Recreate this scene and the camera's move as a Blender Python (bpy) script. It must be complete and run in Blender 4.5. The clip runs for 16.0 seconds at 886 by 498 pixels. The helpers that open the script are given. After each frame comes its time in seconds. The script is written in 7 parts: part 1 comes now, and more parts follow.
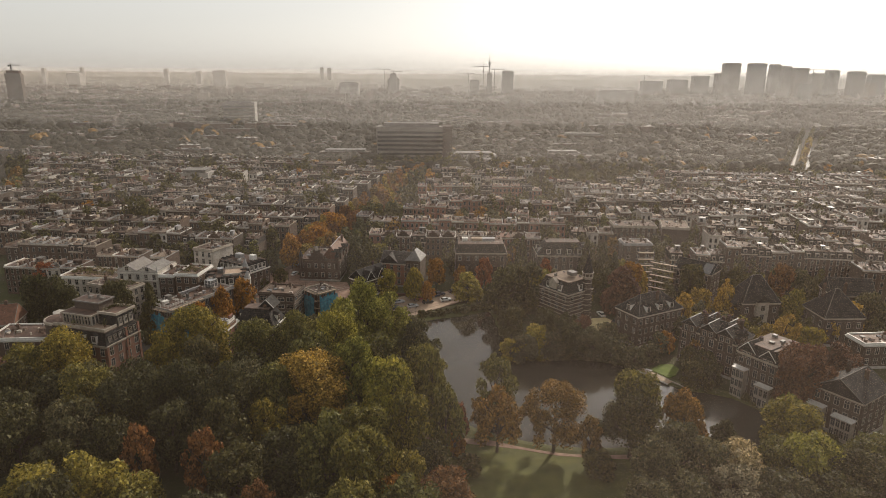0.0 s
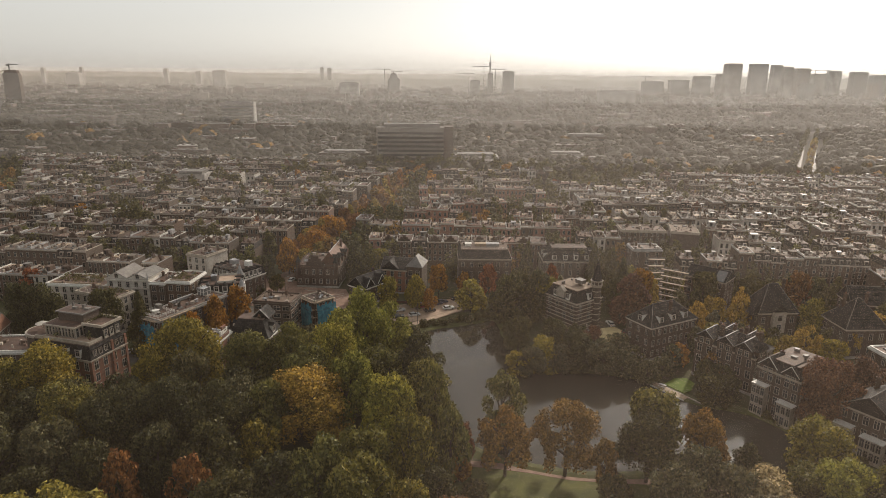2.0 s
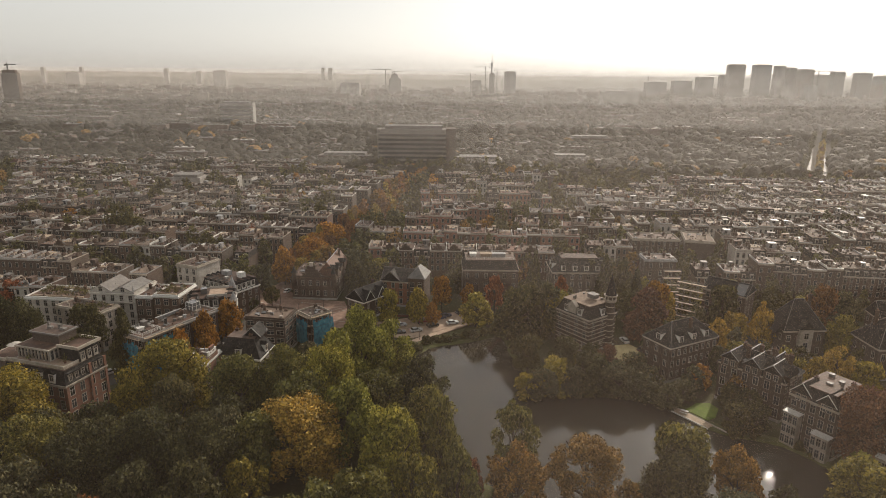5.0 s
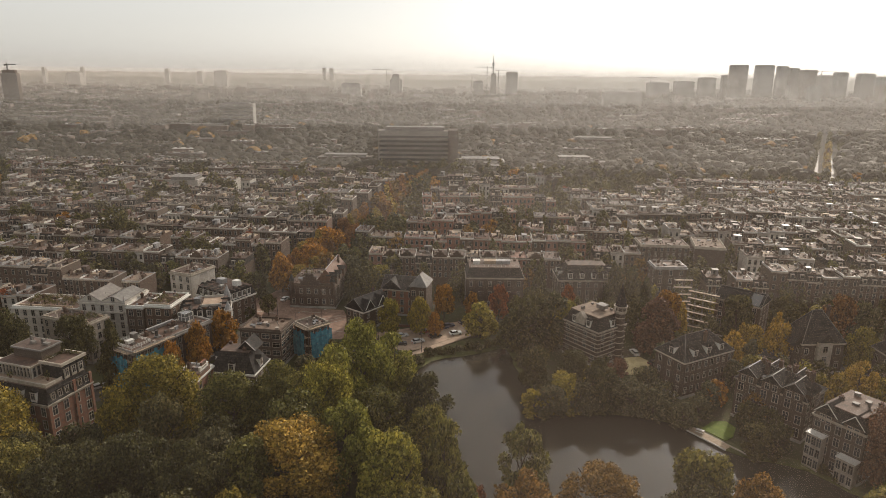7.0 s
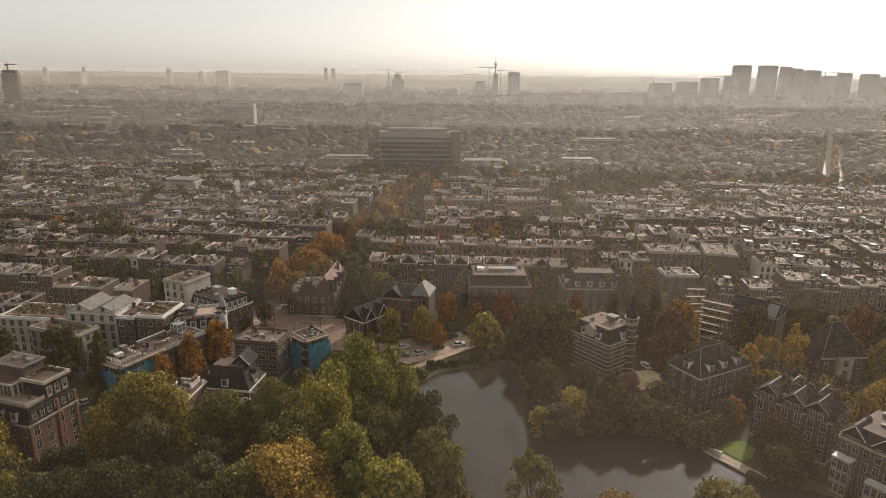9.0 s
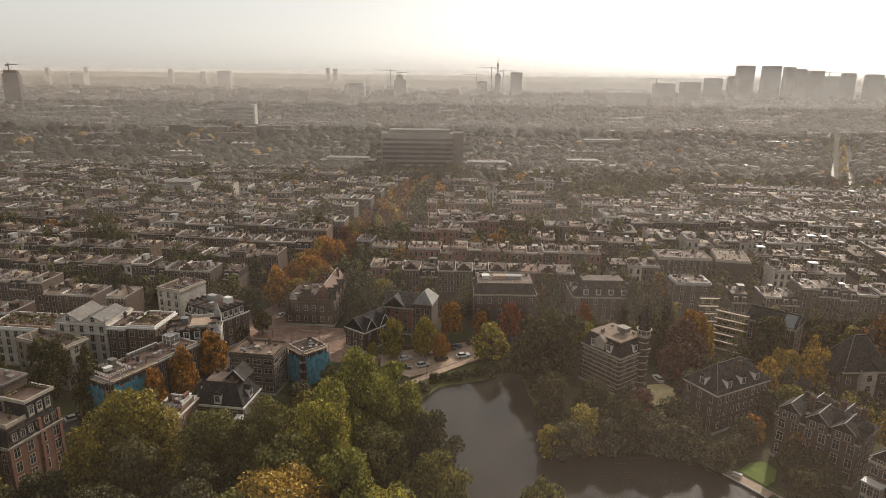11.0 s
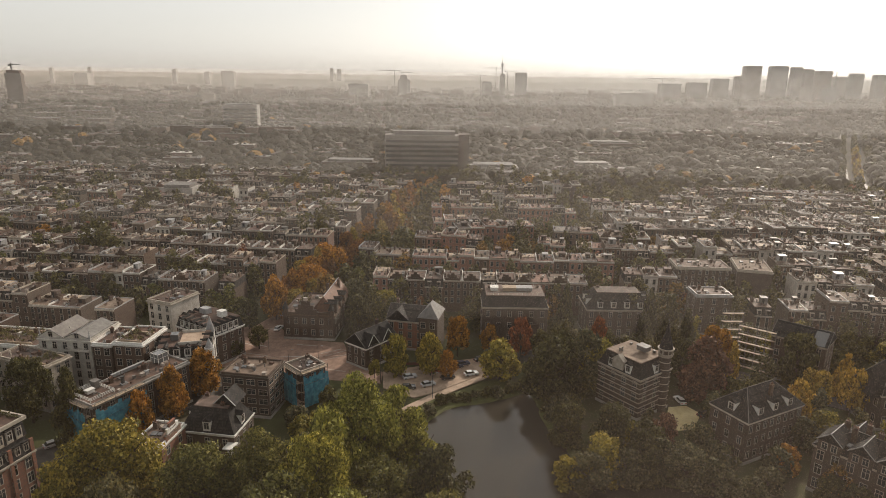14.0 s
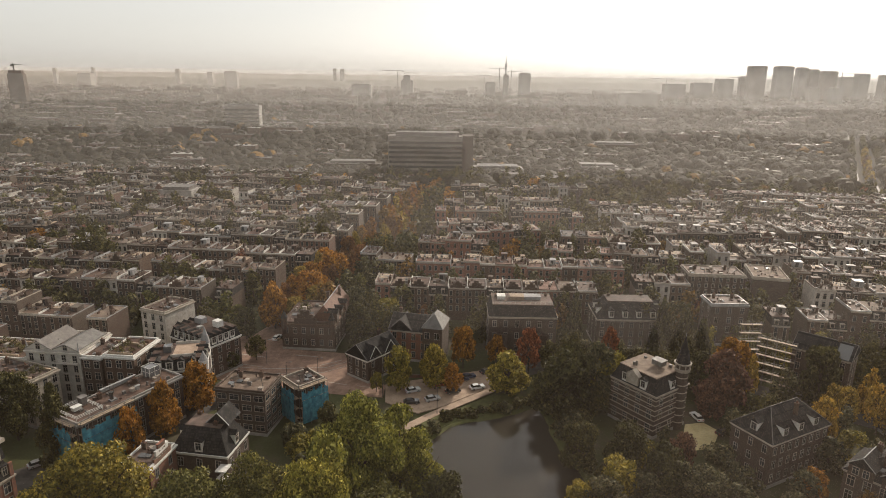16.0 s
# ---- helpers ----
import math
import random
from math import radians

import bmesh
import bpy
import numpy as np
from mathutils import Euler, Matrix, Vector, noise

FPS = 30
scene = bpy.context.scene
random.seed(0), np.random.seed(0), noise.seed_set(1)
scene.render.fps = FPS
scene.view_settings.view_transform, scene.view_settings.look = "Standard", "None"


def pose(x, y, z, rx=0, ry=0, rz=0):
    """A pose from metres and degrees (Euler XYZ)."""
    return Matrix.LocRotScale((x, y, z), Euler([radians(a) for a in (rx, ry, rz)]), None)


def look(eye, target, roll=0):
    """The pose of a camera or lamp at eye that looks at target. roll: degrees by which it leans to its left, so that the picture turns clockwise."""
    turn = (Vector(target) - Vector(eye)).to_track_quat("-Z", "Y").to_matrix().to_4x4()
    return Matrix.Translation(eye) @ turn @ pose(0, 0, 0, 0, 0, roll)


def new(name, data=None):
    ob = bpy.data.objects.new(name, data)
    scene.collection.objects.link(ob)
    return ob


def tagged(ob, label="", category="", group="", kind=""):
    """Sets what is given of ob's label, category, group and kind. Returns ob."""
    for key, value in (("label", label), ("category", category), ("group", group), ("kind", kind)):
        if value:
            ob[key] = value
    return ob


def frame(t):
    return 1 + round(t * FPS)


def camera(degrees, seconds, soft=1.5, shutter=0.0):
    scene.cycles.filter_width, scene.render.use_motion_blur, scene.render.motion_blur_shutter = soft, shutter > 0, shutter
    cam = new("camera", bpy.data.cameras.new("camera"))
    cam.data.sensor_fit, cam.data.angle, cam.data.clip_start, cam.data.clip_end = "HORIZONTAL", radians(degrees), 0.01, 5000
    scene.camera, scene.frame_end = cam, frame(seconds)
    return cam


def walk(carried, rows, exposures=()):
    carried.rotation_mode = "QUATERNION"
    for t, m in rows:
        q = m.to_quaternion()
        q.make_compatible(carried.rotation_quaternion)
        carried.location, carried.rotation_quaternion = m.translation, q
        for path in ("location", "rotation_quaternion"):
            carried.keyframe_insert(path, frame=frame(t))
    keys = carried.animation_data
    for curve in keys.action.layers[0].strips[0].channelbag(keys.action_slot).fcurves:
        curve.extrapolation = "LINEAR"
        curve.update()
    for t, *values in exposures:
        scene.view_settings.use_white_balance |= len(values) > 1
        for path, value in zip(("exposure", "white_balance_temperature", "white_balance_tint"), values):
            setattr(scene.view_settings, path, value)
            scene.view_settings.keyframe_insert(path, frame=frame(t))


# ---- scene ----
cam = camera(69.3, 16.0, soft=0.8)
PATH = [
    (0, (-1.46, -1.35, 84.67), (-1.00, 95.05, 58.07), 0.44),
    (1, (-1.96, 3.47, 84.42), (-1.50, 99.87, 57.84), 0.48),
    (2, (-2.40, 8.15, 84.33), (-1.94, 104.55, 57.76), 0.51),
    (3, (-2.78, 12.69, 84.35), (-2.34, 109.10, 57.79), 0.54),
    (4, (-3.12, 17.13, 84.44), (-2.72, 113.54, 57.90), 0.56),
    (5, (-3.43, 21.47, 84.57), (-3.09, 117.88, 58.05), 0.59),
    (6, (-3.72, 25.73, 84.73), (-3.46, 122.15, 58.22), 0.61),
    (7, (-4.00, 29.92, 84.89), (-3.83, 126.35, 58.39), 0.63),
    (8, (-4.28, 34.07, 85.03), (-4.22, 130.50, 58.55), 0.65),
    (9, (-4.56, 38.18, 85.15), (-4.63, 134.61, 58.68), 0.66),
    (10, (-4.85, 42.26, 85.23), (-5.06, 138.70, 58.77), 0.67),
    (11, (-5.16, 46.33, 85.28), (-5.52, 142.77, 58.84), 0.68),
    (12, (-5.47, 50.40, 85.30), (-6.01, 146.84, 58.87), 0.69),
    (13, (-5.81, 54.46, 85.30), (-6.53, 150.91, 58.87), 0.70),
    (14, (-6.15, 58.54, 85.28), (-7.08, 154.99, 58.86), 0.70),
    (15, (-6.50, 62.65, 85.26), (-7.65, 159.09, 58.85), 0.70),
    (16, (-6.86, 66.77, 85.27), (-8.24, 163.22, 58.87), 0.70),
]
walk(cam, [(t, look(eye, target, roll)) for t, eye, target, roll in PATH], [(0.0, 0.0), (4.0, 0.02), (8.0, 0.04), (12.0, 0.07), (16.0, 0.13)])

# ---- world, sun, exposure ----
SUN_AZIMUTH, SUN_HEIGHT = 31.0, 29.0          # degrees right of +y, and above the horizon
scene.view_settings.exposure = 0.0
world = bpy.data.worlds.new("sky")
world.use_nodes = True
scene.world = world
wn, wl = world.node_tree.nodes, world.node_tree.links
sky = wn.new("ShaderNodeTexSky")
sky.sky_type, sky.sun_disc = "NISHITA", False
sky.sun_elevation, sky.sun_rotation = radians(SUN_HEIGHT), radians(SUN_AZIMUTH)
sky.air_density, sky.dust_density, sky.ozone_density = 1.0, 2.0, 0.6
hue = wn.new("ShaderNodeHueSaturation")
hue.inputs["Saturation"].default_value = 0.32
warm = wn.new("ShaderNodeMix")
warm.data_type, warm.blend_type = "RGBA", "MULTIPLY"
warm.inputs[0].default_value = 1.0
warm.inputs[7].default_value = (1.0, 0.985, 0.965, 1)
wl.new(sky.outputs[0], hue.inputs["Color"])
thick = wn.new("ShaderNodeMix")               # a flat pale colour mixed in evens the sky out
thick.data_type = "RGBA"
thick.inputs[0].default_value = 0.52
thick.inputs[7].default_value = (5.7, 5.6, 5.3, 1)
wl.new(hue.outputs[0], thick.inputs[6])
wl.new(thick.outputs[2], warm.inputs[6])
wl.new(warm.outputs[2], wn["Background"].inputs["Color"])
wn["Background"].inputs["Strength"].default_value = 0.13

lamp = bpy.data.lights.new("sun", "SUN")
lamp.energy, lamp.angle, lamp.color = 3.9, radians(0.6), (1.0, 0.87, 0.72)
sun = new("sun", lamp)
sa, sh = radians(SUN_AZIMUTH), radians(SUN_HEIGHT)
TO_SUN = Vector((math.sin(sa) * math.cos(sh), math.cos(sa) * math.cos(sh), math.sin(sh)))
sun.matrix_world = look(TO_SUN * 600, (0, 0, 0))


# ---- materials ----
class Nodes:
    """A small writer of node materials."""

    def __init__(self, name):
        self.m = bpy.data.materials.new(name)
        self.m.use_nodes = True
        self.t = self.m.node_tree
        self.p = self.t.nodes["Principled BSDF"]
        self.out = self.t.nodes["Material Output"]

    def add(self, kind, **sets):
        n = self.t.nodes.new("ShaderNode" + kind)
        for k, v in sets.items():
            n.inputs[k].default_value = v
        return n

    def link(self, a, b):
        self.t.links.new(a, b)

    def noise(self, scale, detail=3.0, rough=0.6, coords=None):
        n = self.add("TexNoise", Scale=scale, Detail=detail, Roughness=rough)
        if coords is None:
            coords = self.add("NewGeometry").outputs["Position"]
        self.link(coords, n.inputs["Vector"])
        return n.outputs["Fac"]

    def ramp(self, fac, *stops):
        r = self.add("ValToRGB")
        e = r.color_ramp.elements
        while len(e) < len(stops):
            e.new(0.5)
        for el, (pos, col) in zip(e, stops):
            el.position, el.color = pos, (*col, 1)
        self.link(fac, r.inputs[0])
        return r.outputs[0]

    def mix(self, fac, a, b, blend="MIX"):
        n = self.t.nodes.new("ShaderNodeMix")
        n.data_type, n.blend_type = "RGBA", blend
        for s, v in ((0, fac), (6, a), (7, b)):
            if isinstance(v, (int, float)):
                n.inputs[s].default_value = v
            elif isinstance(v, tuple):
                n.inputs[s].default_value = (*v, 1)
            else:
                self.link(v, n.inputs[s])
        return n.outputs[2]

    def bump(self, fac, strength, dist=0.05):
        b = self.add("Bump", Strength=strength, Distance=dist)
        self.link(fac, b.inputs["Height"])
        self.link(b.outputs[0], self.p.inputs["Normal"])


def surface(name, a, b, scale=1.5, rough=0.8, metal=0.0, gloss=0.35, fine=12.0, spread=0.0, rough2=None, bump=0.3, stain=0.35):
    """Two colours in large patches, a fine grain, stains, and a shift from thing to thing."""
    n = Nodes(name)
    c = n.ramp(n.noise(scale, 4), (0.35, a), (0.65, b))
    grain = n.noise(fine, 2)
    c = n.mix(0.35, c, n.ramp(grain, (0.3, (0.55, 0.55, 0.55)), (0.7, (1.25, 1.25, 1.25))), "MULTIPLY")
    c = n.mix(stain, c, n.ramp(n.noise(scale * 0.37, 5, 0.7), (0.4, (0.45, 0.43, 0.4)), (0.6, (1, 1, 1))), "MULTIPLY")
    if spread:
        info = n.add("ObjectInfo").outputs["Random"]
        c = n.mix(spread, c, n.ramp(info, (0.0, (0.5, 0.45, 0.42)), (0.35, (0.95, 0.75, 0.62)), (0.7, (0.8, 0.8, 0.78)), (1.0, (1.45, 1.3, 1.15))), "MULTIPLY")
    n.link(c, n.p.inputs["Base Color"])
    n.p.inputs["Metallic"].default_value = metal
    n.p.inputs["Specular IOR Level"].default_value = gloss
    if rough2 is None:
        n.p.inputs["Roughness"].default_value = rough
    else:
        r = n.ramp(n.noise(scale * 1.7, 3), (0.35, (rough,) * 3), (0.65, (rough2,) * 3))
        n.link(r, n.p.inputs["Roughness"])
    if bump:
        n.bump(grain, bump)
    return n.m


def brickwork(name, a, b, spread=0.8):
    """Courses of brick with paler joints, dirt in large patches."""
    n = Nodes(name)
    co = n.add("TexCoord").outputs["Object"]
    br = n.add("TexBrick", Scale=1.0)
    br.inputs["Color1"].default_value, br.inputs["Color2"].default_value = (*a, 1), (*b, 1)
    br.inputs["Mortar"].default_value = (0.1, 0.085, 0.07, 1)
    for k, v in (("Mortar Size", 0.012), ("Brick Width", 0.22), ("Row Height", 0.065)):
        br.inputs[k].default_value = v
    swing = n.add("Mapping")
    swing.inputs["Rotation"].default_value = (radians(90), 0, 0)
    n.link(co, swing.inputs[0])
    n.link(swing.outputs[0], br.inputs["Vector"])
    c = n.mix(0.5, br.outputs[0], n.ramp(n.noise(0.5, 5, 0.7), (0.35, (0.6, 0.56, 0.52)), (0.65, (1.2, 1.15, 1.1))), "MULTIPLY")
    info = n.add("ObjectInfo").outputs["Random"]
    c = n.mix(spread, c, n.ramp(info, (0.0, (0.55, 0.5, 0.48)), (0.3, (1.0, 0.8, 0.68)), (0.6, (0.8, 0.78, 0.75)), (0.88, (1.3, 1.1, 0.92)), (1.0, (1.5, 1.42, 1.32))), "MULTIPLY")
    n.link(c, n.p.inputs["Base Color"])
    n.p.inputs["Roughness"].default_value = 0.85
    n.bump(br.outputs["Fac"], 0.25, 0.01)
    return n.m


def foliage(name, a, b, c, low=0.6, high=1.35):
    """Leaves: colour from clump to clump and tree to tree, some light passing through them."""
    n = Nodes(name)
    geo = n.add("NewGeometry")
    info = n.add("ObjectInfo")
    col = n.ramp(geo.outputs["Random Per Island"], (0.0, tuple(q * low for q in a)), (0.55, b), (1.0, tuple(q * high for q in c)))
    col = n.mix(0.7, col, n.ramp(n.noise(0.35, 3), (0.3, (0.6, 0.62, 0.6)), (0.7, (1.35, 1.3, 1.2))), "MULTIPLY")
    col = n.mix(0.6, col, n.ramp(info.outputs["Random"], (0.0, (0.7, 0.75, 0.75)), (0.5, (1, 1, 1)), (1.0, (1.35, 1.2, 0.9))), "MULTIPLY")
    n.link(col, n.p.inputs["Base Color"])
    n.p.inputs["Roughness"].default_value = 0.65
    n.p.inputs["Specular IOR Level"].default_value = 0.2
    tr = n.add("BsdfTranslucent")
    n.link(n.mix(0.4, col, (1.0, 0.9, 0.35), "MULTIPLY"), tr.inputs[0])
    mx = n.add("MixShader", Fac=0.26)
    n.link(n.p.outputs[0], mx.inputs[1])
    n.link(tr.outputs[0], mx.inputs[2])
    n.link(mx.outputs[0], n.out.inputs[0])
    return n.m


def slates(name, a, b):
    """Courses of slate, each a little different, with thin dark joints."""
    n = Nodes(name)
    co = n.add("TexCoord").outputs["Object"]
    br = n.add("TexBrick", Scale=1.0)
    br.inputs["Color1"].default_value, br.inputs["Color2"].default_value, br.inputs["Mortar"].default_value = (*a, 1), (*b, 1), (0.012, 0.012, 0.012, 1)
    for k, v in (("Mortar Size", 0.02), ("Brick Width", 0.36), ("Row Height", 0.28)):
        br.inputs[k].default_value = v
    swing = n.add("Mapping")
    swing.inputs["Rotation"].default_value = (radians(55), 0, 0)
    n.link(co, swing.inputs[0])
    n.link(swing.outputs[0], br.inputs["Vector"])
    c = n.mix(0.8, br.outputs[0], n.ramp(n.noise(0.5, 5, 0.7), (0.35, (0.55, 0.55, 0.55)), (0.65, (1.5, 1.45, 1.35))), "MULTIPLY")
    n.link(c, n.p.inputs["Base Color"])
    n.link(n.ramp(n.noise(0.9, 3), (0.35, (0.65,) * 3), (0.65, (0.9,) * 3)), n.p.inputs["Roughness"])
    n.p.inputs["Specular IOR Level"].default_value = 0.14
    n.bump(br.outputs["Fac"], 0.3, 0.02)
    return n.m


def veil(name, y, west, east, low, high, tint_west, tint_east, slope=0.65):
    """Flat sheet standing in for haze: lets most light through and scatters the sun and the sky; its sun-side
    brightening is put into opacity and tint, and it thins with height.
    """
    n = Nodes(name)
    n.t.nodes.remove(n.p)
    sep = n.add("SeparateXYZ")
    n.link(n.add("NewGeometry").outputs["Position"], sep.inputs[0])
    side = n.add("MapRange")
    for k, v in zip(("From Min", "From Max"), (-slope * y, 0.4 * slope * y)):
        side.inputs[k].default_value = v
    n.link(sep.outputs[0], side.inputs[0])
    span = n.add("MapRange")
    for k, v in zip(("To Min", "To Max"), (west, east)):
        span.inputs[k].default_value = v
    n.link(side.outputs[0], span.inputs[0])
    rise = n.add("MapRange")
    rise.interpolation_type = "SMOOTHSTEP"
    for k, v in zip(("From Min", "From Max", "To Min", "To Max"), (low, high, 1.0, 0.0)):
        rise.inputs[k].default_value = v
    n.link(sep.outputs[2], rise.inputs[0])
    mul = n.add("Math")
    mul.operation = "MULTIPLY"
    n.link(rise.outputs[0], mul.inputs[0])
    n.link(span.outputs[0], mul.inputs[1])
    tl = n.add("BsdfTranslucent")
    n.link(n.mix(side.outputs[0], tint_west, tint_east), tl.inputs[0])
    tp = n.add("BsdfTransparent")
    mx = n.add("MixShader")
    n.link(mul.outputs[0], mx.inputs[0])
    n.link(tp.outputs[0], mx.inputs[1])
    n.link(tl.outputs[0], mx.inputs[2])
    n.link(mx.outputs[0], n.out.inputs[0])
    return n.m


BRICK = brickwork("brick", (0.05, 0.028, 0.02), (0.076, 0.042, 0.029))
BRICK_ROSE = brickwork("rose_brick", (0.28, 0.125, 0.092), (0.36, 0.17, 0.128), 0.35)
BRICK_RED = brickwork("red_brick", (0.2, 0.075, 0.045), (0.26, 0.105, 0.065), 0.35)
BRICK_DARK = brickwork("dark_brick", (0.048, 0.03, 0.023), (0.074, 0.045, 0.033), 0.3)
PLASTER = surface("plaster", (0.45, 0.43, 0.39), (0.58, 0.55, 0.5), 0.8, 0.85, spread=0.35)
WHITE = surface("white_paint", (0.58, 0.56, 0.52), (0.72, 0.7, 0.66), 2, 0.5, stain=0.2)
CREAM = surface("cream_frames", (0.3, 0.28, 0.25), (0.44, 0.41, 0.37), 2, 0.6, spread=0.5, stain=0.2)
STONE = surface("sandstone", (0.3, 0.26, 0.21), (0.42, 0.37, 0.31), 1.2, 0.8)
TAR = surface("roof_felt", (0.085, 0.066, 0.058), (0.17, 0.122, 0.104), 0.45, 0.75, spread=0.8, rough2=0.7, gloss=0.2)
ROSE_FELT = surface("rose_felt", (0.17, 0.105, 0.085), (0.27, 0.175, 0.145), 0.45, 0.85, spread=0.4, rough2=0.7, gloss=0.2)
GRAVEL = surface("roof_gravel", (0.14, 0.11, 0.09), (0.22, 0.175, 0.14), 0.8, 0.85, spread=0.5, gloss=0.25)
SLATE = slates("slate", (0.018, 0.018, 0.02), (0.045, 0.042, 0.04))
TILE_RED = surface("clay_tile", (0.14, 0.075, 0.052), (0.22, 0.115, 0.075), 1.2, 0.7, spread=0.5)
LEAD = surface("lead", (0.13, 0.125, 0.118), (0.2, 0.19, 0.18), 1.0, 0.6, spread=0.3)
ZINC = surface("zinc", (0.24, 0.24, 0.24), (0.36, 0.35, 0.34), 1.0, 0.5, metal=0.0, stain=0.3, rough2=0.45)
IRON = surface("iron", (0.05, 0.05, 0.05), (0.09, 0.085, 0.08), 3, 0.5, metal=0.3)
STEEL = surface("pale_steel", (0.36, 0.35, 0.33), (0.5, 0.48, 0.45), 3, 0.4, metal=0.3)
WOOD = surface("weathered_wood", (0.3, 0.22, 0.15), (0.42, 0.33, 0.24), 2, 0.75)
nn = Nodes("blue_mesh")                        # open weave: part of the light goes through
nn.link(nn.ramp(nn.noise(0.9, 4), (0.35, (0.03, 0.17, 0.26)), (0.65, (0.09, 0.36, 0.45))), nn.p.inputs["Base Color"])
nn.p.inputs["Roughness"].default_value = 0.7
nt, nm = nn.add("BsdfTransparent"), nn.add("MixShader", Fac=0.3)
nn.link(nn.p.outputs[0], nm.inputs[1])
nn.link(nt.outputs[0], nm.inputs[2])
nn.link(nm.outputs[0], nn.out.inputs[0])
NET = nn.m
ASPHALT = surface("asphalt", (0.06, 0.055, 0.05), (0.1, 0.092, 0.083), 0.4, 0.95, fine=9, gloss=0.15)
DAMP_ASPHALT = surface("damp_asphalt", (0.07, 0.065, 0.06), (0.11, 0.1, 0.092), 0.4, 0.68, fine=6, gloss=0.22, rough2=0.6, bump=0.1)
PAVING = surface("clay_paving", (0.23, 0.142, 0.104), (0.33, 0.215, 0.16), 0.5, 0.8, fine=8, stain=0.5)
PALEPATH = surface("pale_path", (0.31, 0.225, 0.165), (0.42, 0.315, 0.235), 0.5, 0.85, fine=8)
SAND = surface("yellow_gravel", (0.5, 0.4, 0.2), (0.6, 0.5, 0.28), 0.5, 0.9, fine=8)
GRASS = surface("grass", (0.06, 0.064, 0.02), (0.095, 0.1, 0.028), 0.4, 0.9, fine=5, bump=0.6)
MEADOW = surface("meadow", (0.066, 0.076, 0.02), (0.115, 0.122, 0.03), 0.25, 0.9, fine=4, bump=0.6)
LAWN = surface("bright_lawn", (0.085, 0.13, 0.014), (0.12, 0.175, 0.02), 0.5, 0.9, fine=6, bump=0.5)
BARK = surface("bark", (0.06, 0.045, 0.035), (0.11, 0.085, 0.065), 3, 0.9)
CONCRETE = surface("concrete", (0.3, 0.28, 0.26), (0.4, 0.38, 0.35), 0.3, 0.85, fine=3)
FARWALL = surface("far_walls", (0.12, 0.1, 0.085), (0.2, 0.17, 0.15), 0.03, 0.85, fine=0.5, spread=0.6, bump=0)
SLABWALL = surface("weathered_panels", (0.2, 0.18, 0.16), (0.27, 0.245, 0.22), 0.05, 0.85, fine=0.6, bump=0)
FAR_KINDS = {"brick": [brickwork("far_brick", a, b, 0.0) for a, b in (((0.052, 0.03, 0.023), (0.076, 0.044, 0.033)), ((0.045, 0.03, 0.025), (0.07, 0.045, 0.036)), ((0.13, 0.06, 0.042), (0.17, 0.08, 0.055)),
                                                                      ((0.12, 0.086, 0.068), (0.16, 0.118, 0.095)), ((0.05, 0.036, 0.03), (0.08, 0.056, 0.046)))],
             "roof_felt": [surface("far_felt", a, b, 0.45, 0.85, rough2=0.65, gloss=0.22) for a, b in (((0.07, 0.056, 0.05), (0.12, 0.095, 0.084)), ((0.13, 0.085, 0.07), (0.19, 0.125, 0.105)),
                                                                                                    ((0.05, 0.046, 0.043), (0.085, 0.077, 0.07)), ((0.13, 0.112, 0.098), (0.19, 0.165, 0.143)))]}
RUBBER = surface("tyre_rubber", (0.02, 0.02, 0.02), (0.03, 0.03, 0.03), 5, 0.8)
RED = surface("red_enamel", (0.35, 0.03, 0.03), (0.4, 0.05, 0.04), 3, 0.4)

